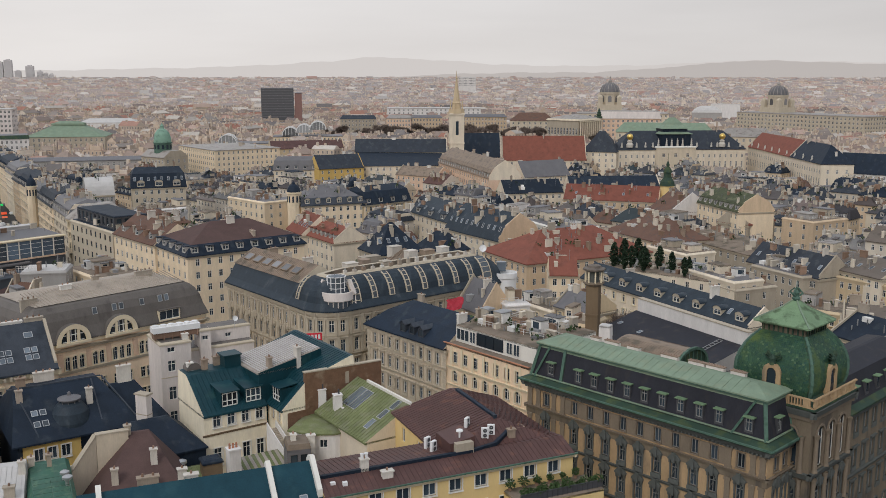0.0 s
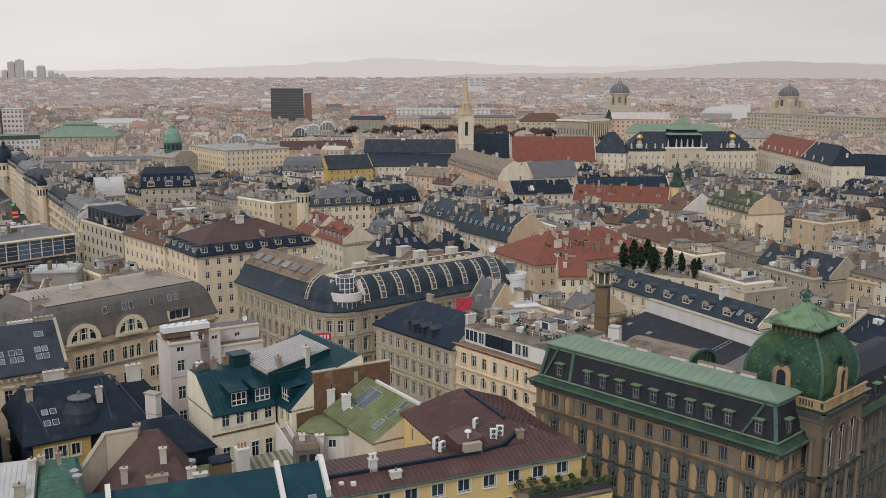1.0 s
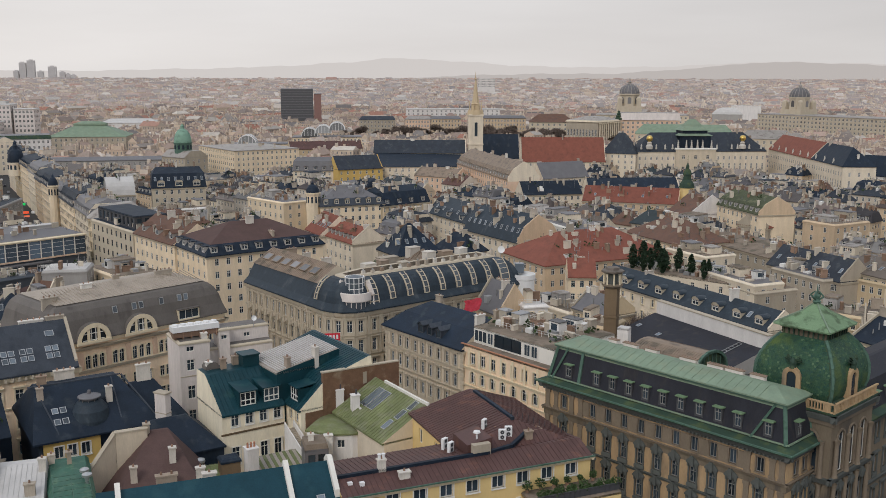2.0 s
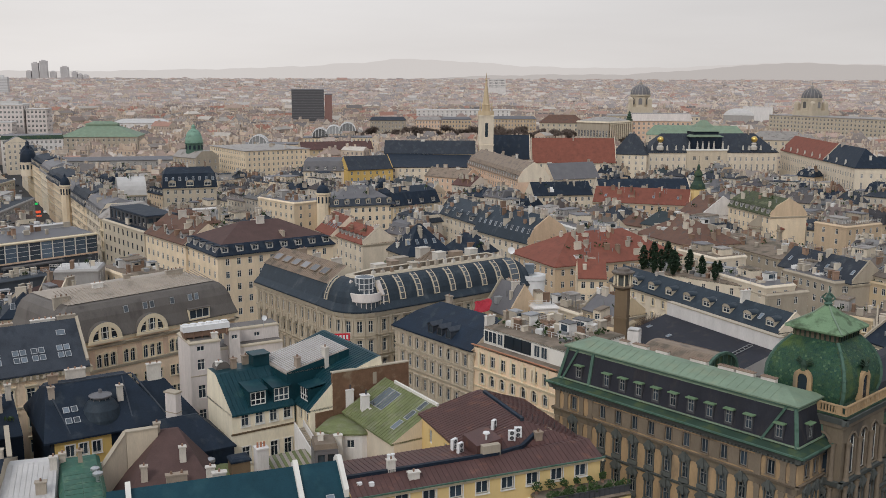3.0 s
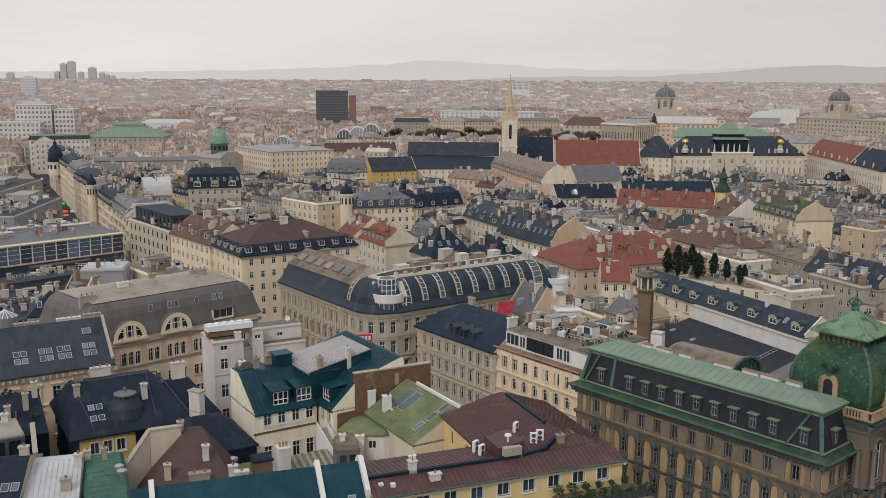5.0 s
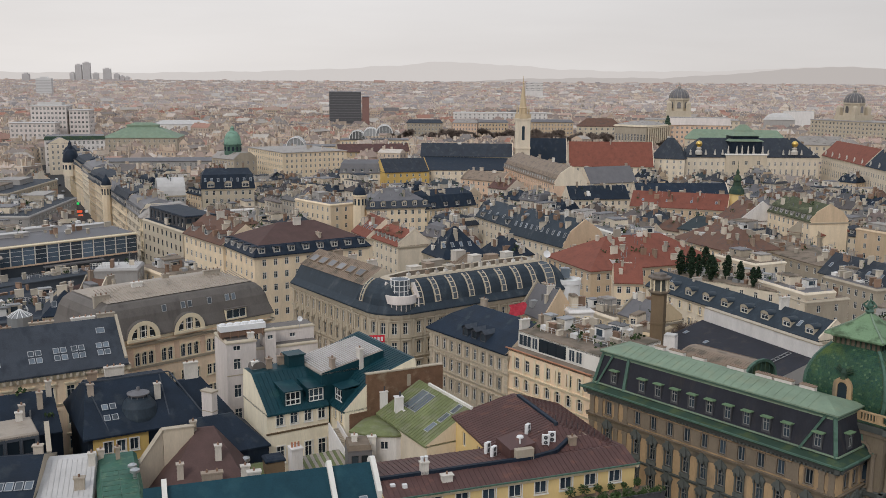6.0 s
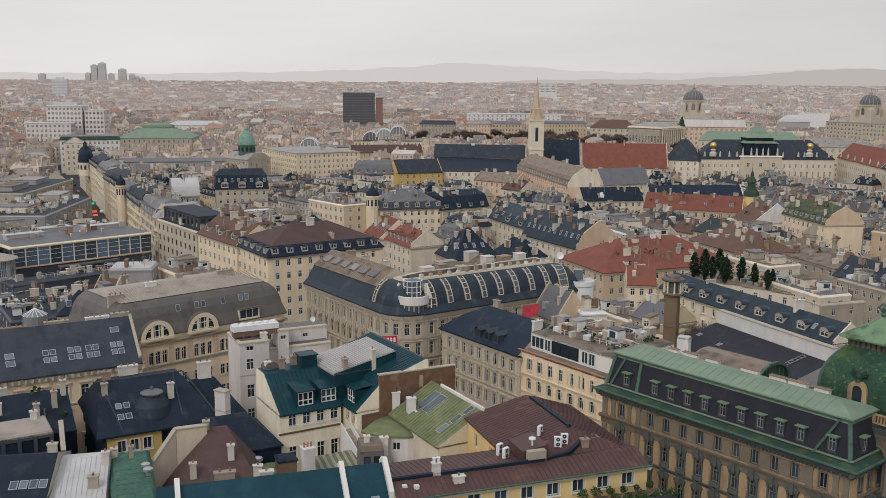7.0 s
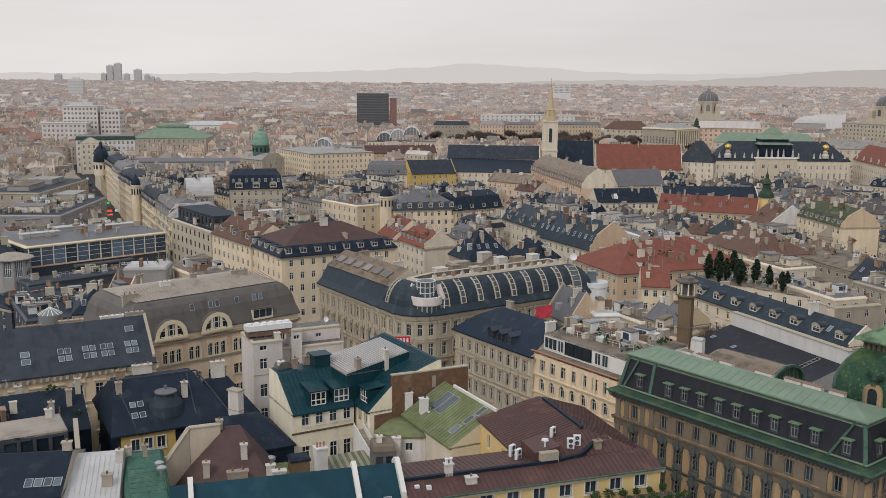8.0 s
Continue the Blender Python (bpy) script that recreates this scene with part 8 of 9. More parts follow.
def glass_barrel(label, x, y, yaw, r, length, z0):
    ob = tagged(new("glass_vault"), label, "glasshouse")
    ob.matrix_basis = pose(x, y, 0, 0, 0, yaw)
    k = 12
    bm, fr = bmesh.new(), bmesh.new()
    for i in range(k):
        a, b = math.pi * i / k, math.pi * (i + 1) / k
        p, q = (-r * math.cos(a), z0 + r * math.sin(a)), (-r * math.cos(b), z0 + r * math.sin(b))
        poly(bm, [(p[0], 0, p[1]), (q[0], 0, q[1]), (q[0], length, q[1]), (p[0], length, p[1])])
        poly(bm, [(0, 0.1, z0), (p[0], 0.1, p[1]), (q[0], 0.1, q[1])])
        for yy in (0.0, length / 2, length):
            bar(fr, (p[0], yy, p[1]), (q[0], yy, q[1]), 0.6, 0.6)
    for x0 in (-0.6, -0.2, 0.2, 0.6):
        bar(fr, (x0 * r, 0, z0), (x0 * r, 0, z0 + r * math.sqrt(1 - x0 * x0)), 0.3, 0.3)
    part("glazing", bm, VAULTGLASS, ob)
    part("iron_arch", fr, WHITEMETAL, ob)


block("pale hall under the glass vaults", -150, 762, 8, 50, 22, 20, 16, WALL["cream"], ROOF["zinc"], [(20.5, 0.4)])
glass_barrel("arched glass vault on a boulevard house", -138, 762, 5, 7.2, 16, 20)
block("pale hall under the glass vaults", -112, 838, 5, 60, 22, 21, 18, WALL["cream"], ROOF["zinc"], [(21.5, 0.4)])
for k in range(3):
    glass_barrel("arched glass vault on a pale hall", -97 + 12 * k, 838, 5, 7.0, 18, 22 + 2.5 * k)

# church tower with its tall spire
ob = tagged(new("church_tower"), "slender pale church tower with a gothic stone spire", "church tower")
ob.matrix_basis = pose(34.4, 600, 0, 0, 0, 3)
bm = bmesh.new()
box(bm, -4.4, 4.4, -4.4, 4.4, 0, 50)
for z in (22, 31, 49):
    box(bm, -4.8, 4.8, -4.8, 4.8, z, z + 0.8)
part("shaft", bm, WALL["pale"], ob)
for z, hh in ((36.5, 8.5), (25.5, 3.2)):
    bm = bmesh.new()
    box(bm, -0.9, 0.9, -4.5, -4.38, z, z + hh)
    tube(bm, 0, -4.44, z + hh - 0.9, z + hh + 0.4, 0.5, 0.1, 6)
    part("louvre_window", bm, GLASS, ob)
bm = bmesh.new()
tube(bm, 0, 0, 49.8, 52.4, 5.4, 5.0, 8, turn=math.pi / 8)
lathe(bm, 0, 0, [(2.9, 52.4), (2.7, 56), (3.1, 56.2), (2.3, 57), (1.6, 62), (0.8, 68), (0.4, 71), (0.8, 71.6), (0.3, 72.2), (0.1, 76)], 8, 0, math.pi / 8)
part("spire", bm, WALL["sand"], ob)
for k in range(8):
    bm = bmesh.new()
    a = math.pi / 8 + k * math.pi / 4
    tube(bm, 4.0 * math.cos(a), 4.0 * math.sin(a), 50, 58.5, 0.45, 0.05, 5)
    part("pinnacle", bm, WALL["sand"], ob)

# long ring fronts
block("long pale ring palace with rows of windows", -16, 1012, -2, 26, 22, 29.5, 8, WALL["blush"], ROOF["lead"], [(32.6, (8, 2, 8, 2))], ww=1.5)
block("long pale ring palace with rows of windows", 11.5, 1013, -2, 31, 22, 30, 9, WALL["beige"], ROOF["zinc"], [(32.4, (8, 2, 8, 2))], ww=1.5)
block("long pale ring palace with rows of windows", -66, 1036, 0, 38, 22, 28, 10, WALL["stone"], ROOF["dusk"], [(31.4, (8, 2, 8, 2))], ww=1.5)
block("long pale ring palace with rows of windows", 58, 1020, -3, 54, 22, 30.5, 16, WALL["beige"], ROOF["zinc"], [(33, (8, 2, 8, 2))], ww=1.5)
block("cream hall with dark hipped roof", 112, 985, -6, 46, 22, 28, 8, WALL["facing"], ROOF["brown"], [(36, 10)], ww=1.8)
block("white low long hall far behind", -20, 1330, 0, 130, 22, 30, 20, WALL["white"], ROOF["light"], [(30.6, 0.5)], ww=2.0)
block("white modern hospital slab", 154, 2580, -2, 46, 20, 71, 14, WALL["white"], ROOF["light"], [(72, 0.5)], z0=20, ww=2.0)


def great_dome(x, y, r, zb, turn):
    """Octagonal drum with arched windows and corner aedicules under a ribbed dome."""
    ob = tagged(new("museum_dome"), "ribbed grey museum dome on a pale stone drum", "dome")
    ob.matrix_basis = pose(x, y, 0, 0, 0, turn)
    bm = bmesh.new()
    tube(bm, 0, 0, 28, zb - 13, r * 1.75, r * 1.75, 4, turn=math.pi / 4)
    tube(bm, 0, 0, zb - 13, zb - 0.6, r * 1.04, r * 1.04, 8, turn=math.pi / 8)
    tube(bm, 0, 0, zb - 1.6, zb, r * 1.13, r * 1.13, 8, turn=math.pi / 8)
    part("drum", bm, WALL["trim"], ob)
    for k in range(8):
        bm = bmesh.new()
        a = 2 * math.pi * k / 8
        m = Matrix.Translation((r * 0.97 * math.cos(a), r * 0.97 * math.sin(a), 0)) @ Matrix.Rotation(a + math.pi / 2, 4, "Z")
        box(bm, -1.9, 1.9, -0.2, 0.2, zb - 10.5, zb - 5.4, 0, m)
        for i in range(6):
            b0, b1 = math.pi * i / 6, math.pi * (i + 1) / 6
            poly(bm, [m @ Vector((0, -0.2, zb - 5.4)), m @ Vector((1.9 * math.cos(b0), -0.2, zb - 5.4 + 1.9 * math.sin(b0))), m @ Vector((1.9 * math.cos(b1), -0.2, zb - 5.4 + 1.9 * math.sin(b1)))])
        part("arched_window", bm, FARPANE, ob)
    for k in range(4):
        bm = bmesh.new()
        a = math.pi / 4 + k * math.pi / 2
        cx, cy = r * 1.32 * math.cos(a), r * 1.32 * math.sin(a)
        box(bm, cx - 2.4, cx + 2.4, cy - 2.4, cy + 2.4, zb - 13, zb - 6)
        lathe(bm, cx, cy, [(2.9, zb - 6), (2.6, zb - 4.6), (1.4, zb - 3.4), (0.3, zb - 2.8), (0.3, zb - 1.2), (0.05, zb - 1)], 8)
        part("corner_aedicule", bm, WALL["trim"], ob)
    bm = bmesh.new()
    prof = [(r * math.cos(t), zb + r * 0.98 * math.sin(t)) for t in [math.pi / 2 * k / 9 for k in range(9)]]
    lathe(bm, 0, 0, prof, 32)
    part("dome", bm, ROOF["zinc"], ob, smooth=True)
    for k in range(16):
        bm = bmesh.new()
        a = 2 * math.pi * (k + 0.5) / 16
        pts = [(q * math.cos(a) * 1.01, q * math.sin(a) * 1.01, z) for q, z in prof]
        for p, q in zip(pts, pts[1:]):
            bar(bm, p, q, 0.45, 0.4)
        part("dome_rib", bm, ROOF["lead"], ob)
    bm = bmesh.new()
    zt = zb + r * 0.95
    lathe(bm, 0, 0, [(1.9, zt - 0.6), (1.7, zt + 1.8), (2.1, zt + 2.1), (1.2, zt + 3.2), (0.4, zt + 3.8), (0.5, zt + 6), (0.1, zt + 7)], 10)
    part("lantern", bm, ROOF["lead"], ob)


block("pale stone museum with long window rows", 188, 1020, -11, 96, 40, 34, 18, WALL["facing"], ROOF["lead"], [(34.6, 0.4), (34.7, 4)], ww=2.2, side=6, name="museum", category="museum")
great_dome(226, 1036, 10.6, 56.2, -11)
block("long pale stone museum wing", 374, 1055, -61.3, 160, 36, 34, 34, WALL["trim"], ROOF["lead"], [(34.6, 0.4), (34.7, 3)], ww=2.0, side=8, name="museum", category="museum")
great_dome(410, 1031, 10.6, 53, -61.3)
block("white billboard clad building", 405, 1242, -17, 37, 12, 37.5, 0, WALL["white"], ROOF["light"], [(37.9, 0.3)])
block("grey exhibition hall with rounded pale roof", 362, 1182, -17, 36, 22, 29, 0, WALL["grey"], ROOF["light"], [(32, (1, 2, 1, 2)), (35, (4, 6, 4, 6)), (37, (8, 12, 8, 12))])

# court palace roofs behind the library
block("palace wing with green copper roof", 168, 742, -12, 74, 20, 30, 16, WALL["facing"], ROOF["copper"], [(37, (9, 6, 9, 6))], ww=1.6)
block("palace wing with pale roof", 240, 712, -16, 40, 20, 28, 8, WALL["facing"], ROOF["lead"], [(34, (9, 6, 9, 6))], ww=1.6)
block("grand palace wing in pale stone with a tall plain attic", 188.2, 897.4, -8.8, 54.5, 24, 34, 12, WALL["blush"], ROOF["lead"], [(40.4, 0.3), (40.7, 0.8)], over=0.9, ww=2.0, mats=[WALL["rose"], ROOF["lead"]])
h = House("house", "grand palace wing with a columned stone front and grey sheet roof", 161.5, 867.8, 48, (39, 34), 33.0, WALL["stone"], ROOF["lead"], category="palace wing")
h.recess = 0.08
for e in range(4):
    h.front(e, 10, [(20, 6.0), (8, 5.0)], 1.8, single=False, margin=0.5)
h.cover([(34.4, 0.2), (34.5, 1.2), (37.5, 12)], over=0.9, mats=[WALL["facing"], ROOF["lead"], ROOF["lead"]])
for k in range(11):
    bm = bmesh.new()
    p = h.frame_at(0, 1.2 + 3.66 * k, -1.6, 0).translation
    tube(bm, p.x, p.y, 18, 31.5, 0.75, 0.65, 8)
    box(bm, p.x - 0.9, p.x + 0.9, p.y - 0.9, p.y + 0.9, 31.5, 32.4)
    part("column", bm, WALL["facing"], h.ob)
h.done()
bm = bmesh.new()
lathe(bm, 0, 0, [(3.6, 0), (3.4, 1.6), (2.2, 2.2), (2.6, 3.6), (1.7, 4.6), (2.0, 5.8), (0.9, 6.8), (1.2, 7.8), (0.3, 8.6), (0.1, 9.6)], 9)
ob = tagged(part("statue", bm, ROOF["copper_dark"], None, smooth=True), "green bronze group on the palace corner", "statue")
ob.matrix_basis = pose(186.5, 898.5, 34.0)


def statue(x, y, z, hh):
    bm = bmesh.new()
    lathe(bm, 0, 0, [(0.75, 0), (0.75, hh * 0.25), (0.55, hh * 0.28), (0.6, hh * 0.45), (0.45, hh * 0.6), (0.6, hh * 0.72), (0.2, hh * 0.82), (0.3, hh * 0.9), (0.22, hh * 0.98), (0.05, hh)], 8)
    ob = tagged(part("statue", bm, STATUE, None, smooth=True), "pale weathered stone figure on the parapet", "statue", "parapet statues")
    ob.matrix_basis = pose(x, y, z)


# the library's middle block, globes and parapet statues
yw = radians(3.3)
def lib(u, v):
    return 142.0 + u * math.cos(yw) - v * math.sin(yw), 622.1 + u * math.sin(yw) + v * math.cos(yw)


x, y = lib(26, -0.9)
h = House("library_centre", "white library centre with green copper lantern roof", x, y, 3.3, (27, 24), 26.5, WALL["facing"], ROOF["copper"], category="library")
for e in range(4):
    h.front(e, 3, [(20, 2.4), (9, 6)], 2.0, single=False)
h.cover([(27.2, 0.2), (27.3, 1.5)], over=0.5, mats=[WALL["trim_white"], ROOF["slate"]])
# Wall in slate tone: shadowed windows below the copper roof put into its colour.
a = h.wing(3.5, 24, 2.6, 19.6, 27, 35.2, ROOF["slate"])
for e in range(4):
    a.front(e, 0)
a.cover([(36.4, 1.8), (38.2, 1.8), (38.5, 0.7), (41.0, 4.2), (42.2, 5.0), (45.6, 8.2)], over=0.9, name="copper_roof").done()
h.done()
for u in (8.5, 71.5):
    x, y = lib(u, 1.0)
    ob = tagged(new("gilded_globe"), "gilded globe on a carved stone stand", "globe", "gilded globes")
    ob.matrix_basis = pose(x, y, 0)
    b2 = bmesh.new()
    bmesh.ops.create_uvsphere(b2, u_segments=20, v_segments=12, radius=2.1, matrix=Matrix.Translation((0, 0, 33.4)))
    part("globe", b2, GILT, ob, smooth=True)
    b2 = bmesh.new()
    lathe(b2, 0, 0, [(2.2, 26.5), (2.4, 28.5), (1.4, 29.6), (1.8, 30.6), (0.8, 31.4)], 10)
    part("stand", b2, STATUE, ob, smooth=True)
for u in (3, 13, 19, 24, 54, 64, 68, 76, 84):
    statue(*lib(u, 0.4), 26.4, 3.4)
for u in (27.5, 33, 36.5, 40.5, 44, 50):
    statue(*lib(u, -0.3), 27.2, 5.2)
for k in range(9):
    s = 6 + 14 * k
    statue(239.0 + s * math.cos(radians(-93.4)) + 0.6, 648.0 + s * math.sin(radians(-93.4)), 25.3, 3.2)

# green church spire among the roofs
ob = tagged(new("church_spire"), "mossy green copper church spire on a yellow turret", "spire")
ob.matrix_basis = pose(120, 424, 0)
bm = bmesh.new()
tube(bm, 0, 0, 8, 24, 3.2, 3.2, 8)
part("turret", bm, WALL["yellow"], ob)
bm = bmesh.new()
lathe(bm, 0, 0, [(3.6, 23.8), (3.2, 25.6), (1.9, 27.4), (1.6, 29.4), (2.1, 29.8), (1.5, 31.4), (0.7, 32.4), (0.8, 33.4), (0.15, 35), (0.06, 38.5)], 10)
part("spire_roof", bm, ROOF["copper_dark"], ob)

ROOFGARDEN = House("house", "low flat roofed court house with a roof garden", 58.5, 276.5, -42, (36, 16), 16.6, WALL["pale"], ROOF["gravel"])
for e in range(4):
    ROOFGARDEN.front(e, 8 if e < 2 else 0, storeys(16.6), single=False)
ROOFGARDEN.cover([(17.0, 0.3)], over=0.2)
ROOFGARDEN.clutter(random.Random(41), 90, 0.3)
ROOFGARDEN.done()


# ---- the old town round about ----
def town_house(rng, x, y, yaw, L, D, ze, zr, kind, wall, roof, label, sides=(0, 1, 3)):
    h = House("house", label, x, y, yaw, (L, D), ze, wall, roof, group="old town houses", keep=False)
    h.recess = 0.06
    rows = storeys(ze, 1.8, 3.6, rng.uniform(0.9, 1.3), 3.0)[:4]
    for e in range(4):
        length = h.edge(e)[3]
        h.front(e, int(length / rng.uniform(2.8, 3.4)) if e in sides else 0, rows, 1.05, single=False)
    if kind == "gable":
        h.cover([(zr, (D / 2, 0, D / 2, 0))])
    elif kind == "hip":
        h.cover([(zr, (D / 2 - 0.1, D * 0.45, D / 2 - 0.1, D * 0.45))])
    elif kind == "mansard":
        h.cover([(ze + (zr - ze) * 0.7, (2.0, 0.5, 2.0, 0.5)), (zr, (D / 2 - 0.1, 2.4, D / 2 - 0.1, 2.4))])
        n = int(L / 3.6)
        h.dormers(0, n, ze + 0.9, 1.0, 1.4, 1.6, rng.choice(("shed", "arch", "gable")), WALL["grey"])
    else:
        h.cover([(ze + 0.25, 0.25)], over=0.15)
        f0 = rng.uniform(0.05, 0.3)
        a = h.wing(L * f0, L * rng.uniform(0.5, 0.8), D * 0.25, D * 0.9, ze + 0.2, ze + 3.0, WALL[rng.choice(("white", "pale", "grey", "town"))], ROOF[rng.choice(("gravel", "zinc", "lead", "slate"))])
        for e in range(4):
            a.front(e, 2 if e == 0 else 0, [(ze + 0.9, 1.5)], 1.6, single=False)
        a.cover([(ze + 3.2, 0.2)], over=0.3, name="terrace_roof").done()
    if kind in ("gable", "mansard"):
        for u in (0.25, L - 0.25):
            if rng.random() < 0.5:
                h.party_wall(u, rng.uniform(0.3, 1.0), 0.35, WALL[rng.choice(("pale", "beige", "stone", "town"))], D * rng.choice((0, 0.1, 0.3)), D * rng.choice((1, 0.9, 0.7)))
    for _ in range(rng.randrange(2, 5)):
        u = rng.choice((0.5, L - 0.5, L * 0.5))
        h.chimneys([(u + rng.uniform(-0.3, 0.3), D * rng.uniform(0.25, 0.75), round(rng.uniform(1, 2.4)), rng.choice((1.2, 1.8, 2.6)), 90)])
    if kind == "gable" and rng.random() < 0.6:
        h.skylights(0, [(L * k / 5, ze + (zr - ze) * 0.35) for k in range(1, 5) if rng.random() < 0.6])
    h.clutter(rng, int(L * D / 8), 0.12)
    h.done()
    return h


# open courts and the shopping street, which stay free of houses
TAKEN.append([(-165, 232), (-92, 212), (-70, 262), (-104, 296), (-146, 290)])
TAKEN.append([(-185, 440), (-165, 452), (-330, 790), (-352, 780)])
TAKEN.append([(-135, 575), (-108, 585), (-128, 690), (-168, 715)])
TAKEN.append([(-52, 400), (4, 408), (2, 472), (-58, 465)])
TAKEN.append([(-122, 302), (-103, 308), (-136, 397), (-148, 371)])
TAKEN.append([(40, 195), (75, 215), (70, 262), (20, 262)])
TAKEN.append([(-56, 372), (0, 378), (4, 404), (-38, 390), (-52, 398)])
TAKEN.append([(58, 880), (200, 850), (200, 1012), (58, 1012)])
TAKEN.append([(-90, 930), (60, 930), (60, 1010), (-90, 1010)])


def old_town():
    rng = random.Random(11)
    yaw = -50
    c, s = math.cos(radians(yaw)), math.sin(radians(yaw))
    q = 60.0
    roofs = ["town"] * 6 + ["slate", "slate", "dusk", "brown", "zinc", "dusk", "umber"]
    names = {"town": "tiled", "slate": "dark slate", "dusk": "faded slate", "light": "white sheet", "brown": "brown tiled", "zinc": "grey sheet", "red": "red tiled", "lead": "pale sheet", "umber": "brown sheet"}
    count = 0
    while q < 760:
        for strip in (0, 1):
            p = -760.0 + rng.uniform(0, 15)
            k = 0
            while p < 420:
                L = rng.uniform(9, 18)
                x, y = p * c - q * s, p * s + q * c
                D = rng.choice((10, 12, 14))
                mid = ((p + L / 2) * c - (q + D / 2) * s, (p + L / 2) * s + (q + D / 2) * c)
                r, b = math.hypot(*mid), math.degrees(math.atan2(mid[0], mid[1]))
                corners = [((p + L * a) * c - (q + D * e) * s, (p + L * a) * s + (q + D * e) * c) for a in (0.04, 0.5, 0.96) for e in (0.04, 0.5, 0.96)]
                free = not any(inside(pt, t, 1.0) for pt in corners for t in TAKEN)
                if 285 < r < 612 and abs(b) < 31 and mid[1] > 0 and free:
                    ze = rng.uniform(14.0, 20.0) if r < 400 else rng.uniform(11.0, 16.5)
                    kind = rng.choice(("gable", "hip", "hip", "mansard", "mansard", "flat", "flat"))
                    rm = rng.choice(roofs)
                    zr = ze + rng.uniform(3.0, 5.6)
                    town_house(rng, x, y, yaw, L, D, ze, zr, kind, WALL["town"], ROOF[rm], f"plastered old town house with {'flat terrace' if kind == 'flat' else names[rm] + ' ' + kind} roof")
                    count += 1
                k += 1
                p += L + (11 if k % 4 == 0 else 0.0)
            q += 13 + (9 if strip == 0 else 12)
    print("houses", count)


old_town()
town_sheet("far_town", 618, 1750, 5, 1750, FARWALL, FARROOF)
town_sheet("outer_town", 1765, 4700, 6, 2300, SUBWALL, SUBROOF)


# ---- small things ----
def ac_unit(x, y, z, yaw, w=1.0, h=1.4, d=0.45, fans=2):
    ob = tagged(new("air_conditioner"), "white outdoor air conditioner with round fan grilles on the roof", "air conditioner", "rooftop air conditioners")
    ob.matrix_basis = pose(x, y, z, 0, 0, yaw)
    bm = bmesh.new()
    box(bm, -w / 2, w / 2, 0, d, 0.15, 0.15 + h)
    for sx in (-0.4, 0.4):
        box(bm, sx * w - 0.06, sx * w + 0.06, 0.02, d - 0.02, 0, 0.15)
    part("casing", bm, WHITEMETAL, ob)
    for k in range(fans):
        bm = bmesh.new()
        zc = 0.15 + h * (k + 0.5) / fans
        rings = [[bm.verts.new((r * math.cos(a), -0.03, zc + r * math.sin(a))) for a in [2 * math.pi * i / 14 for i in range(14)]] for r in (min(w, h / fans) * 0.4, 0.05)]
        for i in range(14):
            bm.faces.new((rings[0][i], rings[0][(i + 1) % 14], rings[1][(i + 1) % 14], rings[1][i]))
        part("fan_grille", bm, DARKFRAME, ob)


C21, S21 = math.cos(radians(21.5)), math.sin(radians(21.5))
for u, v, z, turn in ((17.0, 7.6, 22.6, 70), (17.2, 6.0, 22.6, 70), (24.3, 5.2, 23.6, 20), (25.5, 5.7, 23.7, 20), (23.6, 9.0, 23.9, 80)):
    ac_unit(-9.7 + u * C21 - v * S21, 108.4 + u * S21 + v * C21, z, 21.5 + turn - 40)


def cooling_plant(x, y, z, yaw):
    ob = tagged(new("cooling_plant"), "long white rooftop cooling plant on a steel frame", "cooling plant")
    ob.matrix_basis = pose(x, y, z, 0, 0, yaw)
    bm = bmesh.new()
    box(bm, -4.2, 4.2, -1.1, 1.1, 1.3, 2.3)
    part("housing", bm, WHITEMETAL, ob)
    for k in range(6):
        bm = bmesh.new()
        tube(bm, -3.5 + 1.4 * k, 0, 2.3, 2.6, 0.55, 0.55, 12)
        part("fan_collar", bm, WHITEMETAL, ob)
        bm = bmesh.new()
        box(bm, -3.9 + 1.5 * k, -3.75 + 1.5 * k, -1.0, 1.0, 0, 1.3)
        part("frame_leg", bm, POT, ob)
    bm = bmesh.new()
    box(bm, -4.0, 4.0, -0.9, 0.9, 0.3, 1.2)
    part("coil", bm, POT, ob)


cooling_plant(-40.6, 166.2, 26.32, 29.3)


def dish(x, y, z, r, yaw):
    ob = tagged(new("satellite_dish"), "pale round satellite dish on a roof mast", "satellite dish", "satellite dishes")
    ob.matrix_basis = pose(x, y, z, 0, 0, yaw)
    bm = bmesh.new()
    lathe(bm, 0, 0, [(0.05, 0), (r * 0.6, r * 0.1), (r, r * 0.28)], 16)
    part("reflector", bm, WHITEMETAL, ob, smooth=True).matrix_basis = pose(0, -0.3, 1.2, 70)
    bm = bmesh.new()
    tube(bm, 0, 0, -0.6, 1.3, 0.06, 0.06, 6)
    part("mast", bm, STEEL, ob)


for x, y, z, r, yaw in ((-30.5, 168.6, 27.9, 0.5, 30), (19.5, 228.0, 29.7, 0.9, 10)):
    dish(x, y, z, r, yaw)

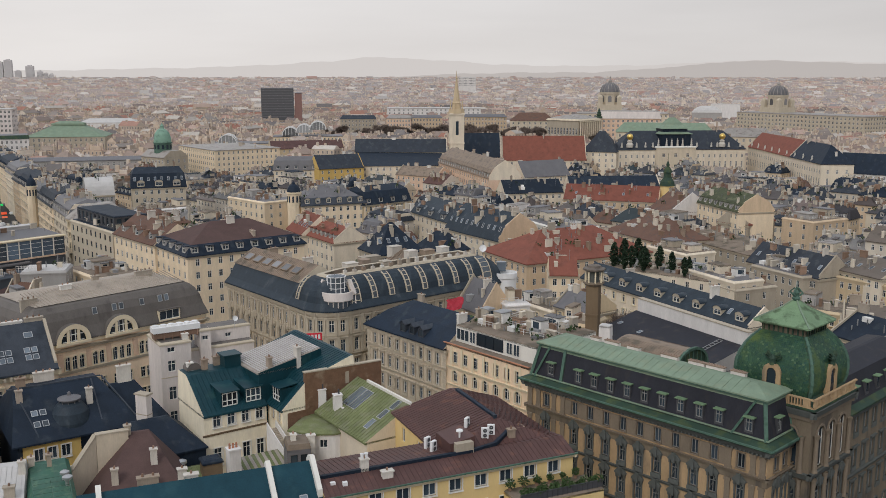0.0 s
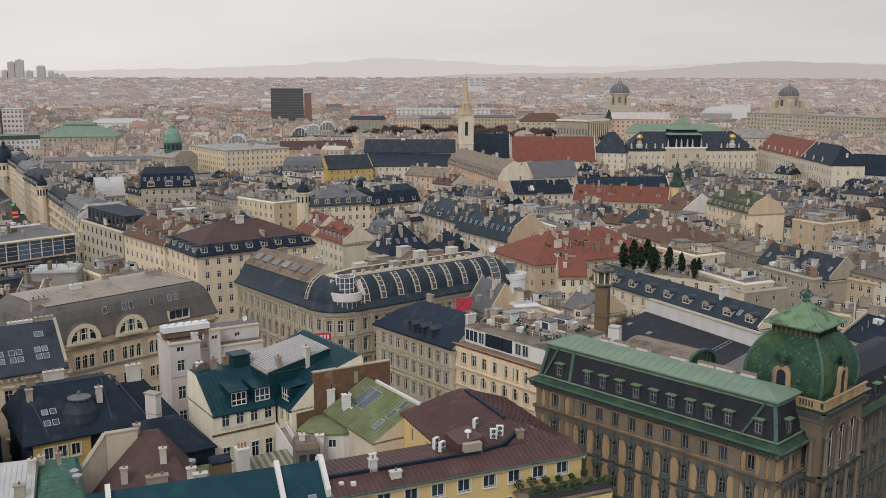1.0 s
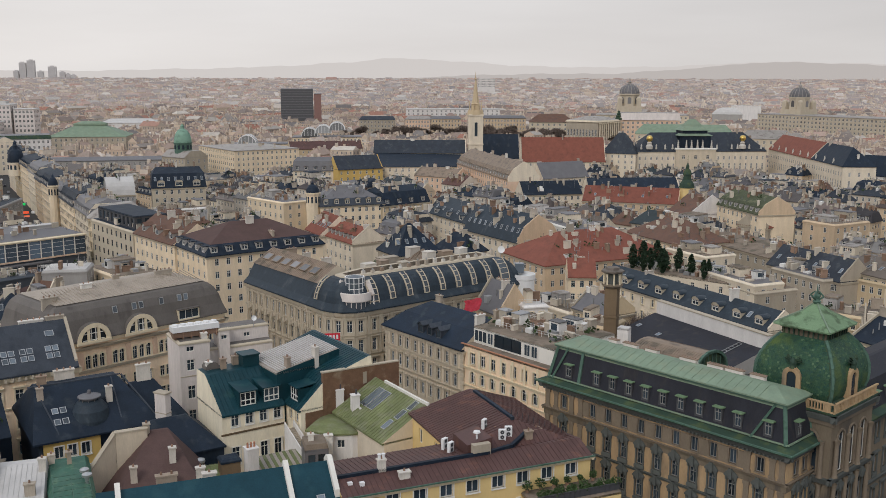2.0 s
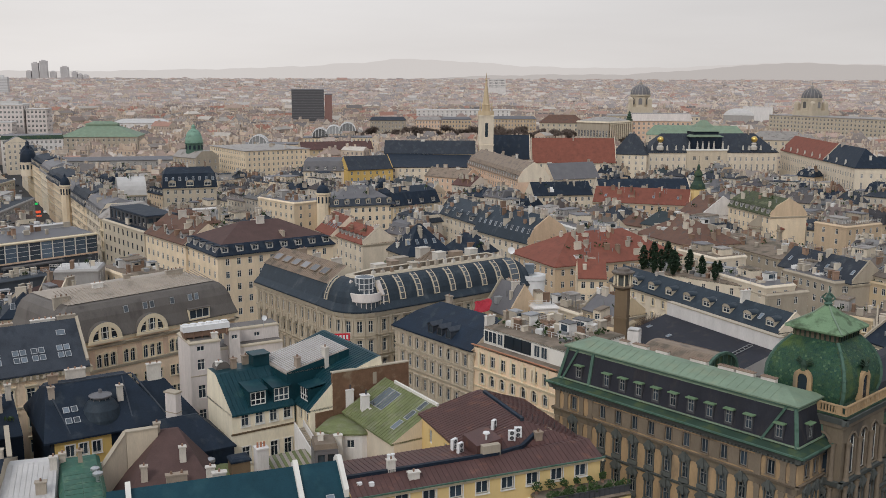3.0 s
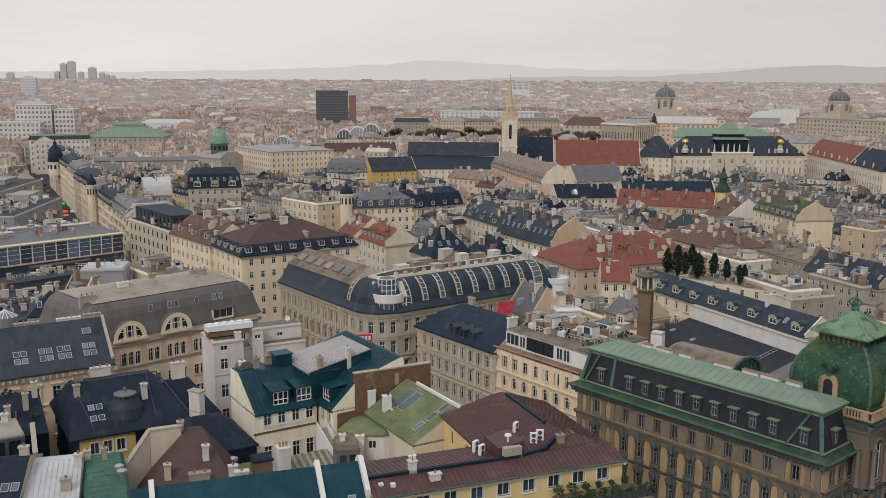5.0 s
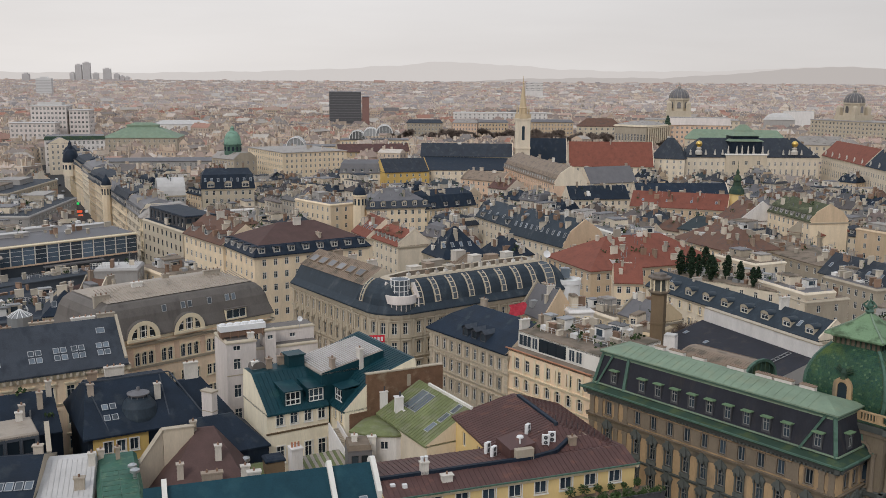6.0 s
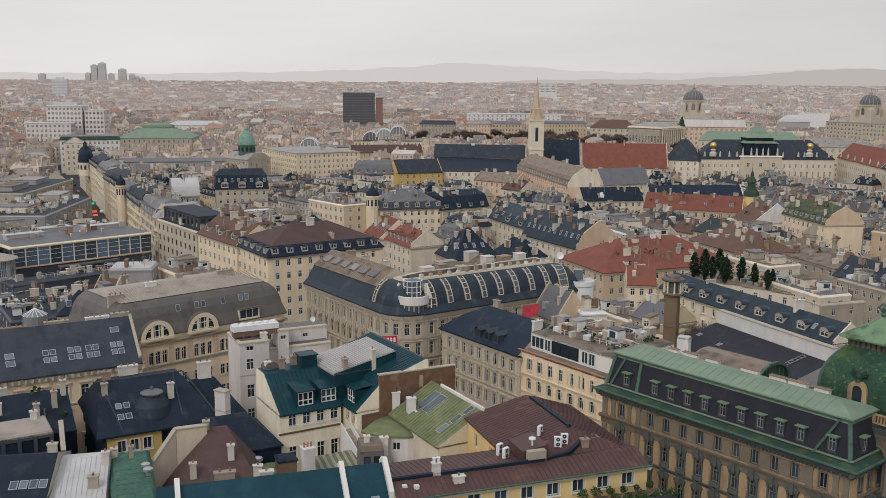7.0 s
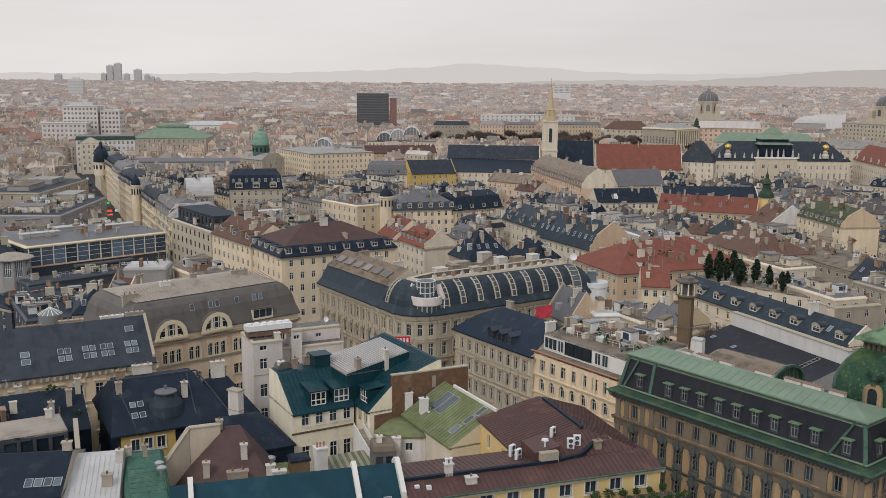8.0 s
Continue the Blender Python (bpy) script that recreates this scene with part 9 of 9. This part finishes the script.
# red sign board with pale bars for its lettering
ob = tagged(new("rooftop_sign"), "red rooftop sign board with pale bars", "sign")
ob.matrix_basis = pose(-16.6, 172.6, 2.7, 0, 0, 8)
bm = bmesh.new()
box(bm, -1.45, 1.45, 0, 0.15, 20.9, 22.3)
part("board", bm, REDPAINT, ob)
for k in range(4):
    bm = bmesh.new()
    box(bm, -1.15 + 0.62 * k, -0.75 + 0.62 * k, -0.04, -0.005, 21.2, 22.0)
    part("pale_bar", bm, WHITEMETAL, ob)
for sx in (-1.2, 1.2):
    bm = bmesh.new()
    box(bm, sx - 0.08, sx + 0.08, 0.16, 0.3, -2.7, 22.2)
    part("post", bm, STEEL, ob)

# red sheeting over a chimney head
ob = tagged(new("tarpaulin"), "bright red tarpaulin draped over a roof edge", "tarpaulin")
bm = bmesh.new()
x0, y0 = 11.0, 205.5
cols = 7
vs = [[bm.verts.new((x0 - 1.4 + i * 0.6 + 0.3 * math.sin(j * 1.3), y0 - j * 0.6 + 0.25 * math.sin(i * 1.7 + j), 23.3 - j * 0.55 + i * 0.14 + 0.18 * math.sin(i * 3.1 + j * 1.7))) for i in range(cols)] for j in range(5)]
for j in range(4):
    for i in range(cols - 1):
        bm.faces.new((vs[j][i], vs[j + 1][i], vs[j + 1][i + 1], vs[j][i + 1]))
me_ob = part("sheet", bm, paint("red_tarpaulin", (0.36, 0.03, 0.045), rough=0.6, var=0.35, scale=1.2, bump=0.4), ob)
sol = me_ob.modifiers.new("thickness", "SOLIDIFY")
sol.thickness = 0.05

LEAF = paint("dark_evergreen_leaf", (0.022, 0.042, 0.022), rough=0.8, var=0.4, island=True, tint=0.35)
SHRUB = paint("shrub_leaf", (0.05, 0.085, 0.03), rough=0.8, var=0.4, island=True, tint=0.4)
BARK = paint("grey_brown_bark", (0.085, 0.065, 0.05), rough=0.9, var=0.35, streak=4)
TWIG = paint("bare_winter_twig", (0.17, 0.132, 0.112), rough=0.9, var=0.3, island=True, tint=0.3)


def leaves(bm, rng, centre, radii, n, size):
    for _ in range(n):
        d = Vector((rng.gauss(0, 1), rng.gauss(0, 1), rng.gauss(0, 1))).normalized() * rng.uniform(0.55, 1.05)
        c = Vector(centre) + Vector((d.x * radii[0], d.y * radii[1], d.z * radii[2]))
        a = Vector((rng.gauss(0, 1), rng.gauss(0, 1), rng.gauss(0, 1))).normalized() * size * rng.uniform(0.6, 1.3)
        b = a.cross(Vector((rng.gauss(0, 1), rng.gauss(0, 1), rng.gauss(0, 1)))).normalized() * size * 0.6
        bm.faces.new([bm.verts.new(c + q) for q in (a, b, -a, -b)])


def cypress():
    ob = tagged(new("cypress"), "slim dark evergreen in a roof garden", "tree", "roof garden evergreens")
    bm = bmesh.new()
    tube(bm, 0, 0, 0, 3.0, 0.12, 0.05, 6)
    part("trunk", bm, BARK, ob)
    rng = random.Random(3)
    bm = bmesh.new()
    for k in range(9):
        z = 0.6 + k * 0.62
        r = 0.95 * math.sin(math.pi * min(1, (k + 1.2) / 10.0)) + 0.12
        leaves(bm, rng, (rng.uniform(-0.1, 0.1), rng.uniform(-0.1, 0.1), z), (r, r, 0.55), 70, 0.3)
    part("crown", bm, LEAF, ob)
    return ob


CYP = cypress()
rng = random.Random(8)
CYP.matrix_basis = pose(64.5, 268.5, 17.0)
for x, y, s in ((67.0, 270.5, 1.1), (69.5, 266.0, 1.2), (72.0, 272.5, 0.9), (74.5, 268.0, 1.15), (77.0, 263.5, 1.0), (79.0, 258.0, 0.9), (62.5, 273.5, 1.2), (70.5, 276.5, 1.3), (66.0, 276.0, 1.3), (81.5, 262.0, 0.8)):
    m = pose(x, y, 17.0, 0, 0, rng.uniform(0, 360))
    c = copy_thing(CYP, m)
    c.scale = (s * 1.15, s * 1.15, s)


def bare_tree(seed, twig=0.05):
    """A leafless tree: trunk, forking limbs and a haze of fine twigs."""
    rng = random.Random(seed)
    ob = tagged(new("bare_tree"), "leafless winter tree with fine brown twigs", "tree", "bare trees")
    wood, fine = bmesh.new(), bmesh.new()

    def grow(p, d, length, r, depth):
        q = p + d * length
        m = Matrix.Translation(p) @ d.to_track_quat("Z", "Y").to_matrix().to_4x4()
        ring = [[wood.verts.new(m @ Vector((rr * math.cos(a), rr * math.sin(a), zz))) for a in [2 * math.pi * i / 5 for i in range(5)]] for rr, zz in ((r, 0), (r * 0.7, length))]
        for i in range(5):
            wood.faces.new((ring[0][i], ring[0][(i + 1) % 5], ring[1][(i + 1) % 5], ring[1][i]))
        if depth == 0:
            for _ in range(34):
                e = (d + Vector((rng.gauss(0, 0.6), rng.gauss(0, 0.6), rng.gauss(0, 0.5)))).normalized() * rng.uniform(0.8, 2.0)
                o = e.cross(Vector((rng.gauss(0, 1), rng.gauss(0, 1), 0.3))).normalized() * twig
                s = p + d * length * rng.uniform(0.3, 1)
                fine.faces.new([fine.verts.new(v) for v in (s - o, s + o, s + e)])
            return
        for _ in range(3 if depth > 1 else 4):
            nd = (d + Vector((rng.gauss(0, 0.5), rng.gauss(0, 0.5), rng.gauss(0.1, 0.3)))).normalized()
            grow(q, nd, length * rng.uniform(0.6, 0.8), r * 0.6, depth - 1)

    grow(Vector((0, 0, 0)), Vector((0, 0, 1)), 4.2, 0.3, 4)
    part("trunk", wood, BARK, ob)
    part("crown", fine, TWIG, ob)
    return ob


T1, T2 = bare_tree(1), bare_tree(2)
T1.matrix_basis = pose(47.5, 209, 0, 0, 0, 10)
T1.scale = (1.3, 1.3, 1.5)
T2.matrix_basis = pose(51.5, 212, 0, 0, 0, 80)
T2.scale = (1.2, 1.2, 1.5)
PARK = [bare_tree(3, 0.095), bare_tree(4, 0.095)]
PARK[0].matrix_basis = pose(70, 985, 0)
PARK[1].matrix_basis = pose(95, 990, 0, 0, 0, 50)
for ob in PARK:
    ob.scale = (2.2, 2.2, 2.0)
for k in range(66):
    if k < 34:
        x = rng.uniform(62, 196)
        y = rng.uniform(910, 1000) - (30 if x > 140 else 0)
    elif k < 46:
        x, y = rng.uniform(50, 84), rng.uniform(640, 720)
    else:
        x, y = rng.uniform(-85, 62), rng.uniform(965, 1004)
    c = copy_thing(rng.choice(PARK), pose(x, y, 0, 0, 0, rng.uniform(0, 360)))
    s = rng.uniform(1.8, 2.4)
    c.scale = (s, s, s * 0.86)

# terrace in front of the yellow house, with railing and shrubs
TER = House("terrace", "roof terrace with railing before the yellow house", -9.7, 108.4, 21.5, [(24.5, -4.8), (37.0, -4.8), (37.0, -0.1), (24.5, -0.1)], 18.2, WALL["yellow"], ROOF["gravel"], category="terrace", keep=False)
for e in range(4):
    TER.front(e, 5 if e == 0 else 2, [(13.2, 1.8, "half")] if e < 2 else [], 1.6, "half")
TER.cover([(18.5, 0.2)], over=0.3)
for k in range(17):
    bm = bmesh.new()
    box(bm, 24.6 + 0.76 * k, 24.66 + 0.76 * k, -4.75, -4.69, 18.5, 19.5)
    part("railing_post", bm, DARKFRAME, TER.ob)
bm = bmesh.new()
box(bm, 24.5, 36.9, -4.77, -4.67, 19.5, 19.58)
box(bm, 24.5, 36.9, -4.66, -4.6, 18.55, 19.4)
part("railing", bm, DARKFRAME, TER.ob)
TER.done()
fr = TER.m
for k in range(24):
    u, v, s = 25.0 + 0.5 * k, rng.choice((-4.2, -4.0, -3.4)) if k % 4 else -0.9, rng.uniform(0.35, 0.75)
    o = tagged(new("shrub"), "leafy green potted shrub on the roof terrace", "shrub", "terrace shrubs")
    o.matrix_basis = fr @ Matrix.Translation((u, v, 18.52))
    bm = bmesh.new()
    tube(bm, 0, 0, 0, 0.45, 0.2, 0.27, 9)
    part("pot", bm, POT, o)
    bm = bmesh.new()
    leaves(bm, rng, (0, 0, 0.55 + s * 0.7), (s, s, s * 0.9), 110, 0.17)
    part("foliage", bm, SHRUB, o)


# the shopping street: parked cars and lit shop signs
def car(x, y, yaw, colour):
    ob = tagged(new("car"), "small parked car at the kerb of the street", "car", "parked cars")
    ob.matrix_basis = pose(x, y, 0, 0, 0, yaw)
    bm = bmesh.new()
    box(bm, -2.1, 2.1, -0.85, 0.85, 0.35, 0.85)
    vs = box(bm, -1.2, 1.4, -0.78, 0.78, 0.85, 1.45)
    for i in (4, 7):
        vs[i].co.x += 0.5
    for i in (5, 6):
        vs[i].co.x -= 0.4
    bmesh.ops.bevel(bm, geom=bm.edges[:], offset=0.06, segments=1, affect="EDGES")
    part("body", bm, colour, ob)
    for sx in (-1.3, 1.3):
        for sy in (-0.8, 0.8):
            w_ = part("wheel", (lambda b: (tube(b, 0, 0, -0.1, 0.1, 0.33, 0.33, 12), b)[1])(bmesh.new()), DARKFRAME, ob)
            w_.matrix_basis = pose(sx, sy, 0.33, 90)


CARS = [paint("car_paint_grey", (0.2, 0.2, 0.21), rough=0.3, var=0.05), paint("car_paint_white", (0.7, 0.7, 0.7), rough=0.3, var=0.05), paint("car_paint_dark", (0.03, 0.03, 0.04), rough=0.3, var=0.05)]
for k in range(12):
    f = k / 11
    car(-203 - 100 * f + (4 if k % 2 else -3), 492 + 205 * f, 116, CARS[k % 3])


def lamp_sign(label, x, y, z, w, h, colour, strength):
    m = bpy.data.materials.new("lit_sign")
    m.use_nodes = True
    b = m.node_tree.nodes["Principled BSDF"]
    b.inputs["Base Color"].default_value = (*colour, 1)
    b.inputs["Emission Color"].default_value = (*colour, 1)
    b.inputs["Emission Strength"].default_value = strength
    ob = tagged(new("shop_sign"), label, "sign")
    ob.matrix_basis = pose(x, y, z, 0, 0, 25)
    bm = bmesh.new()
    box(bm, -w / 2, w / 2, -0.15, 0.15, -h / 2, h / 2)
    part("lit_panel", bm, m, ob)
    bm = bmesh.new()
    box(bm, -w / 2 - 0.1, w / 2 + 0.1, 0.15, 0.3, -h / 2 - 0.1, h / 2 + 0.1)
    box(bm, -0.06, 0.06, 0.16, 0.28, -z, -h / 2)
    part("casing", bm, DARKFRAME, ob)


lamp_sign("lit yellow green street sign", -215.7, 511, 7.5, 2.2, 1.8, (0.5, 0.9, 0.05), 0.8)
lamp_sign("lit green street sign", -214.7, 511, 5.0, 5.0, 1.2, (0.02, 0.55, 0.12), 0.7)
lamp_sign("lit red shop sign", -199.4, 480, 5.0, 3.0, 1.2, (0.9, 0.12, 0.05), 0.45)
lamp_sign("lit red shop sign", -198.4, 479, 3.2, 2.4, 0.8, (0.9, 0.2, 0.1), 0.4)
lamp_sign("lit yellow shop sign", -176.0, 486, 5.5, 1.6, 1.6, (0.8, 0.6, 0.1), 0.5)
